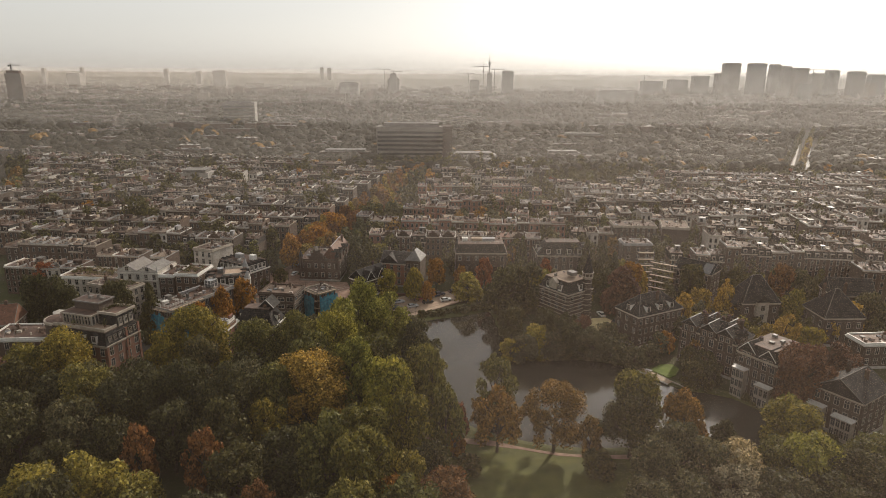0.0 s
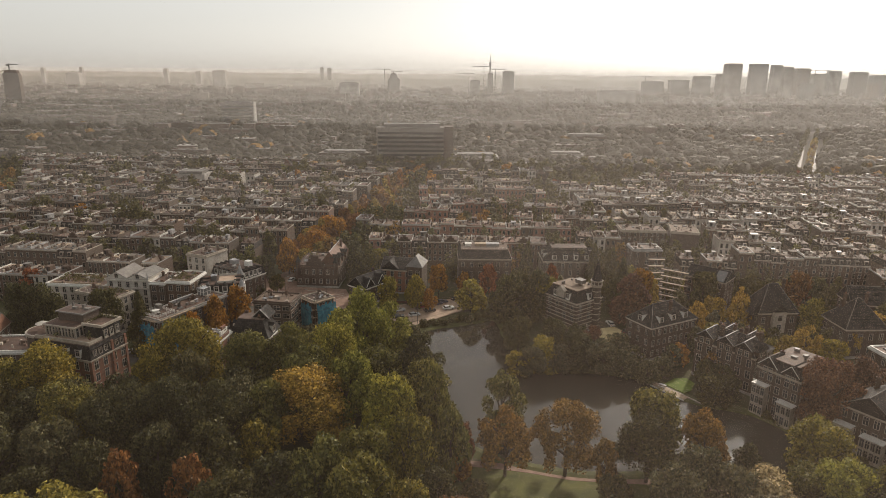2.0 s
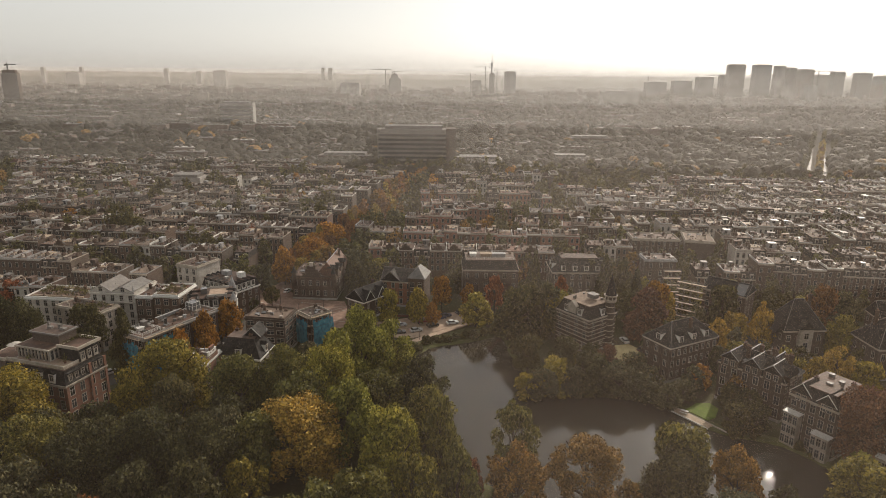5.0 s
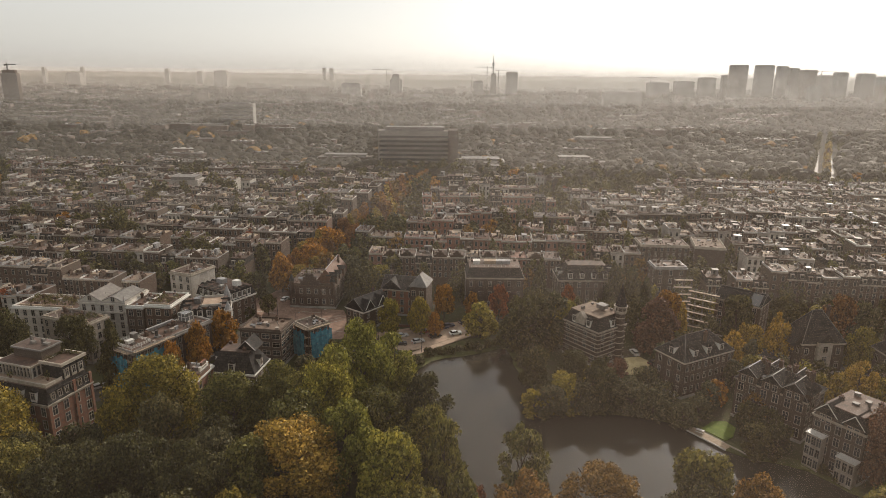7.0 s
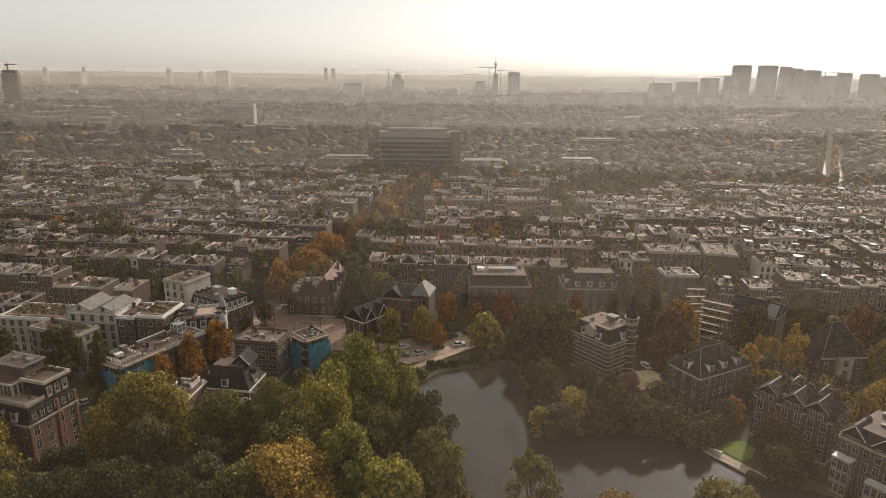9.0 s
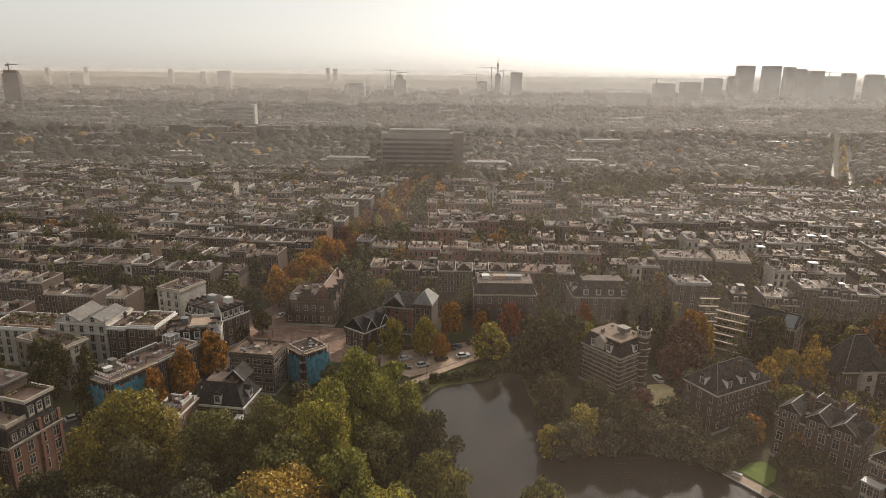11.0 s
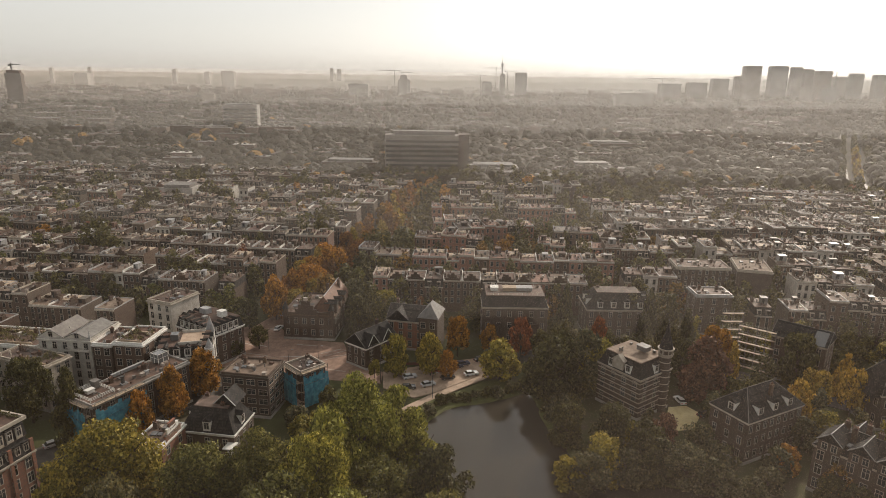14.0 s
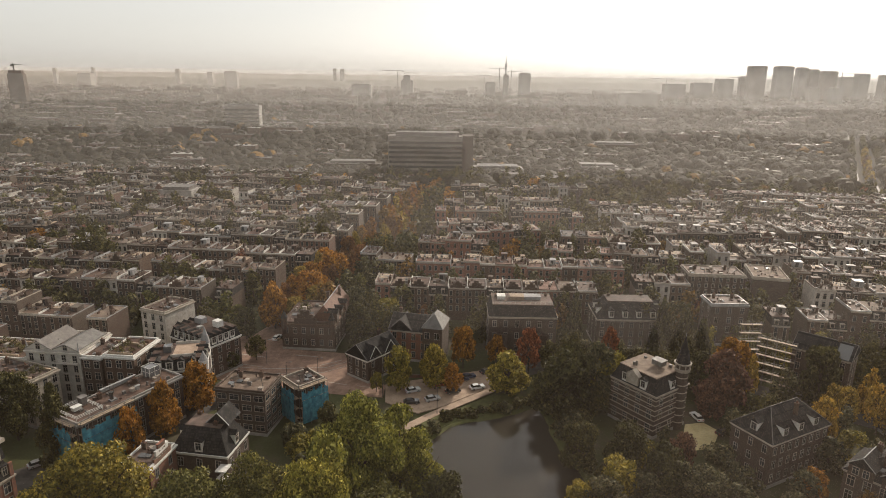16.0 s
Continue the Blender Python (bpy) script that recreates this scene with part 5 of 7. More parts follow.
def row_parts(style, w, h, seed):
    """Shared meshes of one kind of terraced house, its front along -y and its corner at the origin."""
    key = (style, w, h, seed)
    if key in ROW_KIT:
        return ROW_KIT[key]
    r = random.Random(f"{key}")
    d = 11.0
    kit = []
    top = h - (2.6 if style == "mansard" else 0)
    kit.append(("wall", Shape().box(0, 0, -0.3, w, d, top), (PLASTER if style == "pale" else BRICK_ROSE if style == "rose" else BRICK,)))
    g = Shape()
    if style == "mansard":
        g.hull([(0, -0.1, top), (w, -0.1, top), (w, d, top), (0, d, top)], [(0, 1.2, h), (w, 1.2, h), (w, d - 0.8, h), (0, d - 0.8, h)])
        kit.append(("mansard", g, (SLATE,)))
        for k in range(2):
            q = Shape()
            x = w * (k + 0.5) / 2
            q.box(x - 0.65, -0.05, top + 0.45, x + 0.65, 1.4, top + 1.85, 0)
            q.box(x - 0.5, -0.08, top + 0.55, x + 0.5, 0.0, top + 1.7, 1)
            q.box(x - 0.75, -0.15, top + 1.85, x + 0.75, 1.5, top + 1.97, 0)
            kit.append(("dormer", q, (CREAM, GLASS)))
    elif style == "gabled":
        x = w / 2
        for s, (gw, z1) in enumerate(((w * 0.8, h + 1.0), (w * 0.5, h + 2.0), (w * 0.2, h + 2.8))):
            g.box(x - gw / 2, -0.05, h - 0.2, x + gw / 2, 0.45, z1)
        kit.append(("front_gable", g, (BRICK,)))
    g = Shape()
    g.box(0, -0.35, top - 0.45, w, 0.0, top + 0.05)
    kit.append(("cornice", g, (CREAM if r.random() < 0.6 else STONE,)))
    g = Shape()
    e = 0.18
    if style == "mansard":
        g.box(0, 1.2, h, w, d - 0.8, h + 0.15)
    else:
        g.box(e, e, h - 0.05, w - e, d - e, h + 0.08)
    kit.append(("roof", g, (ROSE_FELT if style == "rose" else TAR if r.random() < 0.7 else GRAVEL,)))
    if style != "mansard":
        g = Shape()
        for a in ((0, 0, w, e), (0, d - e, w, d), (0, e, e, d - e), (w - e, e, w, d - e)):
            g.box(a[0], a[1], h, a[2], a[3], h + 0.32)
        g.box(-0.12, 0.3, h + 0.3, 0.12, d - 0.3, h + r.choice((0.6, 0.9)))
        kit.append(("parapet", g, (r.choice((WHITE, ZINC, ZINC, STONE, BRICK)),)))
    # what stands on the roof
    for k in range(r.choice((1, 2, 2))):
        g = Shape()
        cx, cy = r.choice((0.5, w - 0.5)), r.uniform(3, d - 2.5)
        g.box(cx - 0.35, cy - 0.8, h, cx + 0.35, cy + 0.8, h + 1.5)
        g.box(cx - 0.42, cy - 0.87, h + 1.5, cx + 0.42, cy + 0.87, h + 1.65)
        for q in (-0.45, 0.0, 0.45):
            g.tube((cx, cy + q, h + 1.65), (cx, cy + q, h + 2.1), 0.13, 0.1, 6)
        kit.append(("chimney", g, (BRICK,)))
    if r.random() < 0.42:
        g = Shape()
        bw, bd, bh = r.uniform(1.4, 3.2), r.uniform(1.6, 3.4), r.uniform(1.5, 2.4)
        bx, by = r.uniform(0.6, w - bw - 0.5), r.uniform(3.5, d - bd - 1)
        g.box(bx, by, h, bx + bw, by + bd, h + bh, 0)
        g.box(bx - 0.15, by - 0.15, h + bh, bx + bw + 0.15, by + bd + 0.15, h + bh + 0.14, 0)
        g.box(bx + 0.3, by - 0.03, h + 0.3, bx + bw * 0.5, by, h + bh - 0.3, 1)
        kit.append(("roof_hut", g, (r.choice((ZINC, LEAD, LEAD, TAR, TAR, TAR, BRICK, BRICK, WOOD)), GLASS)))
    for k in range(r.choice((0, 0, 1, 1))):
        g = Shape()
        x, y, sw, sd = r.uniform(0.7, w - 1.9), r.uniform(1.6, d - 2.2), r.uniform(0.8, 1.6), r.uniform(0.7, 1.3)
        t = sd * r.uniform(-0.2, 0.4)
        g.hull([(x, y, h), (x + sw, y, h), (x + sw, y + sd, h), (x, y + sd, h)], [(x, y, h + 0.25), (x + sw, y, h + 0.25), (x + sw, y + sd, h + 0.27 + t), (x, y + sd, h + 0.27 + t)])
        kit.append(("rooflight", g, (SKYGLASS,)))
    if r.random() < 0.45:
        g = Shape()
        y0, y1 = 5.5, d - 0.6
        g.box(0.5, y0, h + 0.1, w - 0.5, y1, h + 0.35, 0)
        for a in ((0.5, y0), (w - 0.5, y0), (w / 2, y0)):
            g.box(a[0] - 0.04, a[1] - 0.04, h + 0.3, a[0] + 0.04, a[1] + 0.04, h + 1.25, 1)
        g.box(0.5, y0 - 0.04, h + 1.2, w - 0.5, y0 + 0.04, h + 1.28, 1)
        kit.append(("roof_deck", g, (WOOD, STEEL)))
    g = Shape()
    for k in range(r.randint(7, 13)):
        x, y, a = r.uniform(0.4, w - 1.2), r.uniform(0.6, d - 1.6), r.choice((0.15, 0.25, 0.5, 0.9))
        g.box(x, y, h, x + a, y + r.uniform(0.3, 1.2), h + r.uniform(0.3, 1.2), r.choice((0, 0, 1, 2)))
    if r.random() < 0.5:
        y = r.uniform(1.0, 5.0)
        for k in range(5):
            x = 0.3 + (w - 0.6) * k / 4
            g.box(x - 0.03, y, h, x + 0.03, y + 0.06, h + 1.0, 1)
        g.box(0.3, y, h + 0.95, w - 0.3, y + 0.06, h + 1.02, 1)
    kit.append(("roof_boxes", g, (TAR, LEAD, CREAM)))
    if r.random() < 0.5:
        g = Shape()
        for k in range(r.randint(1, 4)):
            x, y = r.uniform(0.8, w - 0.8), r.uniform(2, d - 2)
            g.tube((x, y, h), (x, y, h + r.uniform(0.7, 2.2)), 0.12, 0.12, 6)
        kit.append(("vent_pipe", g, (ZINC,)))
    made = [(n, s.mesh(n, *m)) for n, s, m in kit]
    # windows: the places of each, and all of them in one mesh for the far rows
    spots = []
    st = 4
    step = (top - 0.9) / st
    n = 3 if w > 6.2 else 2
    for s in range(st):
        for k in range(n):
            spots.append((w * (k + 0.5) / n, 0.8 + s * step))
    g = Shape()
    for x, z in spots:
        g.box(x - 0.57, -0.07, z - 0.06, x + 0.57, 0.0, z + 1.98, 0)
        g.box(x - 0.47, -0.09, z + 0.05, x + 0.47, -0.02, z + 1.3, 1)
        g.box(x - 0.47, -0.09, z + 1.38, x + 0.47, -0.02, z + 1.88, 1)
    one = Shape()
    one.box(-0.57, -0.07, -0.06, 0.57, 0.0, 1.98, 0)
    one.box(-0.47, -0.09, 0.05, 0.47, -0.02, 1.3, 1)
    one.box(-0.47, -0.09, 1.38, 0.47, -0.02, 1.88, 1)
    ROW_KIT[key] = (made, spots, one.mesh("window", CREAM, GLASS), g.mesh("windows", CREAM, GLASS), d)
    return ROW_KIT[key]


STYLE_WORDS = {"plain": "brown brick terraced house with a flat felt roof", "pale": "pale rendered terraced house with a flat roof",
               "mansard": "brick terraced house with a slate mansard and dormers", "gabled": "brick terraced house with a stepped front gable",
               "rose": "rose-red brick terraced house with a pale cornice"}


FAR_HOUSES = {}
ROWS = []


def in_row(x, y):
    """Whether a place lies under a terrace."""
    for a, u, n in ROWS:
        q = Vector((x, y)) - a
        if -2 < q.dot(u) < n + 2 and -1.5 < q.dot(Vector((-u.y, u.x))) < 12.5:
            return True
    return False


def gather(made, every, m, r):
    """Adds a far house to the joined rows, material by material; each house draws its own brick and felt."""
    swap = {k: r.choice(v).name for k, v in FAR_KINDS.items()}
    for me in [q for n, q in made] + [every]:
        co = np.empty(len(me.vertices) * 3, np.float32)
        me.vertices.foreach_get("co", co)
        mat = np.array(m)
        co = co.reshape(-1, 3) @ mat[:3, :3].T + mat[:3, 3]
        for p in me.polygons:
            kind = me.materials[p.material_index].name
            v, f = FAR_HOUSES.setdefault(swap.get(kind, kind), ([], []))
            f.append(tuple(range(len(v), len(v) + len(p.vertices))))
            v.extend(map(tuple, co[list(p.vertices)]))


def terrace(x0, y0, x1, y1, h=13.0, near=False, seed=0, styles=("plain",) * 9 + ("mansard", "mansard", "mansard", "pale", "gabled"), group="terraced houses"):
    """A row of joined houses from one end to the other; the fronts look to the right of that line."""
    r = random.Random(seed * 7 + 1)
    joined = min(y0, y1) > 341
    line = Vector((x1 - x0, y1 - y0))
    length, turn = line.length, math.degrees(math.atan2(line.y, line.x))
    u = line.normalized()
    ROWS.append((Vector((x0, y0)), u, length))
    s = 0.0
    tall = h
    while s < length - 3:
        w = r.choice((5.5, 6.0, 6.8, 6.8))
        if r.random() < 0.45:
            tall = h + r.choice((-2.4, -1.5, -0.8, 0.0, 0.0, 0.8, 1.5))
        style = r.choice(styles)
        made, spots, one, every, d = row_parts(style, w, tall, r.randint(0, 2))
        if joined:
            gather(made, every, pose(x0 + u.x * s, y0 + u.y * s, 0, 0, 0, turn), r)
            s += w + (0.02 if r.random() < 0.93 else 5.0)
            continue
        ob = thing("terraced_house", x0 + u.x * s, y0 + u.y * s, 0, turn, STYLE_WORDS[style], "house", group)
        for name, me in made:
            part(name, me, ob)
        if near:
            for x, z in spots[len(spots) // 4:]:
                part("window", one, ob, Matrix.Translation((x, 0, z)))
        else:
            part("windows", every, ob)["kind"] = "stuff"
        s += w + (0.02 if r.random() < 0.93 else 5.0)


# left of the avenue
terrace(-185, 260, -112, 252, 12.5, True, 1)
terrace(-215, 291, -84, 277, 12.5, True, 2)
terrace(-235, 316.5, -72, 300, 12.5, False, 4)
terrace(-250, 340, -66, 322, 12.5, False, 5)
terrace(-268, 365, -62, 347, 13, False, 6)
terrace(-285, 392.5, -58, 373, 12.5, False, 7)
terrace(-275, 415, -54, 394, 13, False, 8)
terrace(-290, 442, -50, 420, 13, False, 9)
terrace(-305, 470, -45, 444, 13, False, 10)
terrace(-325, 502, -40, 472, 13, False, 11)
terrace(-345, 530, -36, 500, 13, False, 12)
terrace(-365, 560, -30, 528, 13, False, 13)
terrace(-170, 236, -142, 232, 11, False, 14)
# between the avenue and the right-hand streets
terrace(-34, 283, 46, 280, 13.0, True, 20, ("plain", "mansard", "gabled", "rose", "gabled"))
terrace(-45, 324, -22, 321, 12.5, True, 21, ("plain", "rose"))
terrace(-21, 309, 62, 304, 13.5, True, 22, ("rose", "rose", "plain", "rose", "pale"))
terrace(60, 289, 80, 287, 11.5, True, 31, ("plain", "pale", "mansard"))
terrace(-22, 345, 6, 340, 12.5, False, 23, ("rose", "plain", "rose", "mansard"))
terrace(-2, 360, 34, 368, 13, False, 24, ("rose", "plain", "rose", "mansard"))
terrace(34, 340, 62, 335, 13, False, 25, ("rose", "plain", "rose", "mansard"))
terrace(-16, 404, 64, 404, 13, False, 26, ("rose", "plain", "rose", "mansard"))
terrace(-14, 380, 30, 384, 12, False, 27, ("rose", "plain", "rose", "mansard"))
terrace(-12, 447, 60, 446, 13, False, 28)
terrace(44, 357, 76, 354, 13, False, 29, ("rose", "plain", "rose", "mansard"))
terrace(-8, 490, 80, 488, 13, False, 30)
# right-hand streets
terrace(97, 262, 178, 251, 13.0, True, 40, ("plain", "mansard", "mansard"))
terrace(122, 284, 196, 273, 13.0, True, 41)
terrace(125, 306, 212, 293, 13.0, False, 52, ("plain", "mansard", "mansard"))
terrace(62, 329, 122, 325, 13, False, 42)
terrace(121, 328, 222, 313, 13.5, False, 43, ("plain", "pale", "mansard"))
terrace(64, 349, 235, 334, 12.5, False, 53)
terrace(72, 370, 160, 364, 13, False, 44)
terrace(156, 370, 258, 356, 13, False, 45)
terrace(80, 392, 270, 378, 13, False, 46)
terrace(75, 413, 285, 399, 12.5, False, 54)
terrace(72, 433, 150, 428, 13, False, 47)
terrace(152, 434, 300, 421, 13, False, 48)
terrace(126, 456, 200, 452, 12, False, 49)
terrace(186, 454, 310, 444, 13, False, 50)
terrace(150, 478, 320, 468, 12.5, False, 55)
terrace(160, 232, 200, 224, 12, False, 51)

for mat_name, (v, f) in FAR_HOUSES.items():
    me = bpy.data.meshes.new("far_terraces")
    me.from_pydata(v, [], f)
    me.materials.append(bpy.data.materials[mat_name])
    tagged(new("far_terraces", me), "far rows of brick terraced houses in the haze", "houses", kind="stuff")

# ---- the city beyond ----
def island_walls(name, *stops, rough=0.85):
    n = Nodes(name)
    c = n.ramp(n.add("NewGeometry").outputs["Random Per Island"], *stops)
    c = n.mix(0.4, c, n.ramp(n.noise(0.25, 3), (0.35, (0.55, 0.55, 0.55)), (0.65, (1.2, 1.2, 1.2))), "MULTIPLY")
    n.link(c, n.p.inputs["Base Color"])
    n.p.inputs["Roughness"].default_value = rough
    n.p.inputs["Specular IOR Level"].default_value = 0.25
    return n.m


GLASSY = surface("office_facade", (0.2, 0.2, 0.205), (0.36, 0.36, 0.36), 0.02, 0.7, fine=0.12, bump=0, spread=1.0)
CITY_WALL = island_walls("city_walls", (0, (0.07, 0.05, 0.04)), (0.6, (0.15, 0.11, 0.09)), (0.95, (0.22, 0.19, 0.16)), (1, (0.4, 0.38, 0.35)))
CITY_ROOF = island_walls("city_roofs", (0, (0.06, 0.052, 0.045)), (0.5, (0.11, 0.092, 0.08)), (0.93, (0.17, 0.15, 0.135)), (1, (0.5, 0.48, 0.45)), rough=0.55)


def far_city(name, y0, y1, gap, seed, label, low=9, high=14, fill=0.75, step=2):
    """Rows of far houses, each a block with a parapet roof, huts and window strips."""
    r = random.Random(seed)
    g = Shape()
    y = y0
    while y < y1:
        x = -0.78 * y - 60
        while x < 0.82 * y + 60:
            w = r.uniform(14, 46) * (1 + (y - y0) / 3000)
            if r.random() < fill and not (abs(x + w / 2 - (0.567 * (y - 546) + 306)) < 32 + w / 2 and y > 500) and not (-75 < x + w and x < 20 and 535 < y < 600):
                h = r.uniform(low, high)
                yy = y + r.uniform(-8, 8) - 0.1 * x * 0.4
                d = r.uniform(10, 13)
                g.box(x, yy, -0.5, x + w, yy + d, h, 0)
                g.box(x + 0.3, yy + 0.3, h, x + w - 0.3, yy + d - 0.3, h + 0.3, 1)
                k = x + r.uniform(1, 5)
                while k < x + w - 4:
                    bw = r.uniform(1.5, 4)
                    g.box(k, yy + r.uniform(2, 4), h, k + bw, yy + r.uniform(5, 8), h + r.uniform(0.9, 2.6), r.choice((0, 1, 1)))
                    k += bw + r.uniform(3, 9)
            x += w + r.choice((0.3, 0.3, 6, 14))
        y += gap * r.uniform(0.85, 1.2) * (1 + (y - y0) / 1500)
    return solid(name, g, (CITY_WALL, CITY_ROOF), label, "buildings", kind="stuff")


far_city("city_blocks", 545, 1000, 34, 5, "hazy rows of brick city blocks", fill=0.26)
far_city("city_blocks", 1000, 1900, 60, 6, "distant hazy city blocks", 7, 14, fill=0.4)
far_city("city_blocks", 1900, 4300, 170, 7, "faint distant city blocks on the horizon", 8, 24, fill=0.6)


def tower_block(name, x, y, w, h, label, d=None, wall=None, bands=0, crown=0.0, turn=0.0, group=""):
    """A far tower: shaft, set-back crown and floor bands."""
    d = d or min(w, 34)
    ob = thing(name, x, y, 0, turn, label, "tower block", group)
    part("wall", Shape().box(-w / 2, -d / 2, -0.5, w / 2, d / 2, h), ob, mat=wall or CONCRETE)
    g = Shape()
    g.box(-w / 2 + w * 0.1, -d / 2 + d * 0.1, h, w / 2 - w * 0.1, d / 2 - d * 0.1, h + max(crown, 1.2))
    part("roof", g, ob, mat=LEAD if h < 70 else TAR)
    g = Shape()
    for k in range(bands):
        z = 4 + (h - 6) * k / bands
        g.box(-w / 2 + 1, -d / 2 - 0.25, z, w / 2 - 1, -d / 2 + 0.05, z + (h - 6) / bands * 0.5)
    if bands:
        part("window_bands", g, ob, mat=GLASS)["kind"] = "stuff"
    return ob


GRP = "office towers on the skyline"
for x, y, w, h in ((730, 2300, 88, 60), (820, 2300, 79, 65), (977, 2500, 73, 78), (1085, 2600, 29, 87), (1090, 2500, 74, 124), (1210, 2550, 78, 125), (1354, 2700, 44, 124),
                   (1399, 2700, 44, 117), (1406, 2600, 64, 110)):
    tower_block("office_tower", x, y, w * 0.78, h, "tall office tower grey in the haze", wall=GLASSY, bands=0, crown=0, group=GRP)
for x, y, w, h in ((1588, 2800, 67, 90), (1532, 2600, 53, 102), (1566, 2500, 68, 98), (1709, 2600, 73, 87), (1140, 2200, 38, 55), (1211, 2200, 45, 56), (1432, 2200, 32, 61),
                   (1732, 2500, 85, 110), (1873, 2500, 85, 98)):
    tower_block("office_tower", x, y, w * 0.78, h, "tall office tower grey in the haze", wall=GLASSY, bands=0, crown=0, group=GRP)
for x, y, w, h in ((-2030, 3400, 23, 89), (-1835, 3400, 20, 96), (-1821, 3300, 87, 68), (-1488, 3600, 30, 91), (-1313, 3600, 37, 80), (-1133, 3400, 86, 85), (-717, 4000, 27, 116), (-673, 4000, 34, 111),
                   (-173, 2400, 57, 63), (119, 2400, 45, 59), (181, 2500, 26, 85), (244, 2450, 54, 91), (474, 1800, 130, 41), (-320, 2300, 88, 48)):
    tower_block("tower_block", x, y, w * 0.75, 85 + (h - 85) * 0.6 if h > 85 else h * 0.96, "faint tower block on the horizon", bands=0, crown=3)
tower_block("tower_block", -173, 2380, 24, 76, "narrow tower under construction", bands=0, crown=3)
tower_block("tower_block", -1030, 1600, 38, 74, "dark residential tower with a crane on top", d=12, wall=FARWALL, bands=0, crown=7)
# long slab office with strips of windows, and its stair tower
O = tower_block("office_block", -27, 566, 60, 39, "long dark office slab with rows of ribbon windows", d=16, wall=SLABWALL, bands=9, crown=3)
part("stair_tower", Shape().box(27, -11, -0.5, 35, 8, 40), O, mat=BRICK_DARK)
part("low_wing", Shape().box(10, -26, -0.5, 44, -10, 7), O, mat=CONCRETE)
N = tower_block("apartment_tower", -309, 1000, 49, 38, "slab of flats with a pale end wall", d=14, wall=SLABWALL, bands=6, crown=2)
part("end_wall", Shape().box(24.2, -7.3, -0.4, 25.0, 7.3, 39), N, mat=CONCRETE)
for x, y, w, d, h, m in ((28, 575, 40, 20, 14, CONCRETE), (72, 545, 34, 14, 10, BRICK_DARK), (112, 600, 34, 14, 13, CONCRETE), (165, 760, 50, 14, 15, BRICK_DARK), (-90, 600, 46, 16, 13, BRICK_DARK), (-175, 455, 20, 16, 15, CONCRETE)):
    B = tower_block("office_block", x, y, w, h, "low flat-roofed office with pale roof edges", d=d, wall=m, bands=3, crown=2)
    part("roof_edge", Shape().box(-w / 2 - 0.4, -d / 2 - 0.4, h - 0.1, w / 2 + 0.4, -d / 2, h + 0.35), B, mat=CONCRETE)


def crane(x, y, z0, h, jib, turn):
    ob = thing("tower_crane", x, y, z0, turn, "tower crane faint against the sky", "crane")
    part("mast", Shape().box(-1.1, -1.1, 0, 1.1, 1.1, h), ob, mat=IRON)
    part("jib", Shape().box(-jib * 0.3, -0.8, h - 2.5, jib, 0.8, h - 1), ob, mat=IRON)
    part("peak", Shape().box(-0.8, -0.8, h, 0.8, 0.8, h + 5, top=(0.7, 0.7)), ob, mat=IRON)
    part("counterweight", Shape().box(-jib * 0.3, -1.2, h - 5, -jib * 0.3 + 4, 1.2, h - 1), ob, mat=IRON)


crane(-207, 2400, 0, 95, -55, 0)
crane(-173, 2380, 79, 9, 32, 0)
crane(154, 2450, 0, 108, -42, 0)
crane(196, 2450, 0, 98, 38, 0)
crane(97, 2400, 0, 83, -50, 0)
crane(704, 2300, 0, 79, -48, 0)
crane(1031, 2500, 0, 86, -40, 0)
crane(1514, 2700, 0, 107, 60, 0)
crane(-1034, 1600, 79, 16, 22, 0)
Q = thing("radio_mast", 180, 2500, 0, 0, "slender radio mast on a tower", "mast")
part("shaft", Shape().tube((0, 0, 80), (0, 0, 118), 3.0, 2.4, 8), Q, mat=CONCRETE)
part("aerial_drum", Shape().tube((0, 0, 110), (0, 0, 122), 4.5, 4.5, 10), Q, mat=STEEL)
part("antenna", Shape().tube((0, 0, 118), (0, 0, 150), 1.4, 0.6, 6), Q, mat=STEEL)
part("base", Shape().box(-6, -6, 0, 6, 6, 80), Q, mat=CONCRETE)

# ---- trees ----
def cards(rng, centres, normals, size, wild=0.75):
    """Small crooked leaf sprays at the given places, turned roughly outwards; returns vertices, three for each."""
    n = len(centres)
    nrm = normals + rng.normal(0, wild, (n, 3))
    nrm /= np.linalg.norm(nrm, axis=1, keepdims=True) + 1e-9
    ref = rng.normal(0, 1, (n, 3))
    u = np.cross(nrm, ref)
    u /= np.linalg.norm(u, axis=1, keepdims=True) + 1e-9
    w = np.cross(nrm, u)
    s = size * rng.uniform(0.6, 1.35, (n, 1))
    k = rng.uniform(0.5, 1.2, (3, n, 1))
    corners = [centres + u * s * k[0], centres + (w * 0.9 - u * 0.5) * s * k[1], centres - (w * 0.9 + u * 0.5) * s * k[2]]
    return np.stack(corners, 1).reshape(-1, 3)


def spray_mesh(name, verts, mat=None):
    n = len(verts) // 3
    me = bpy.data.meshes.new(name)
    me.vertices.add(n * 3)
    me.vertices.foreach_set("co", verts.astype(np.float32).ravel())
    me.loops.add(n * 3)
    me.loops.foreach_set("vertex_index", np.arange(n * 3, dtype=np.int32))
    me.polygons.add(n)
    me.polygons.foreach_set("loop_start", np.arange(n, dtype=np.int32) * 3)
    me.polygons.foreach_set("loop_total", np.full(n, 3, dtype=np.int32))
    me.materials.append(mat)
    me.update(calc_edges=True)
    return me


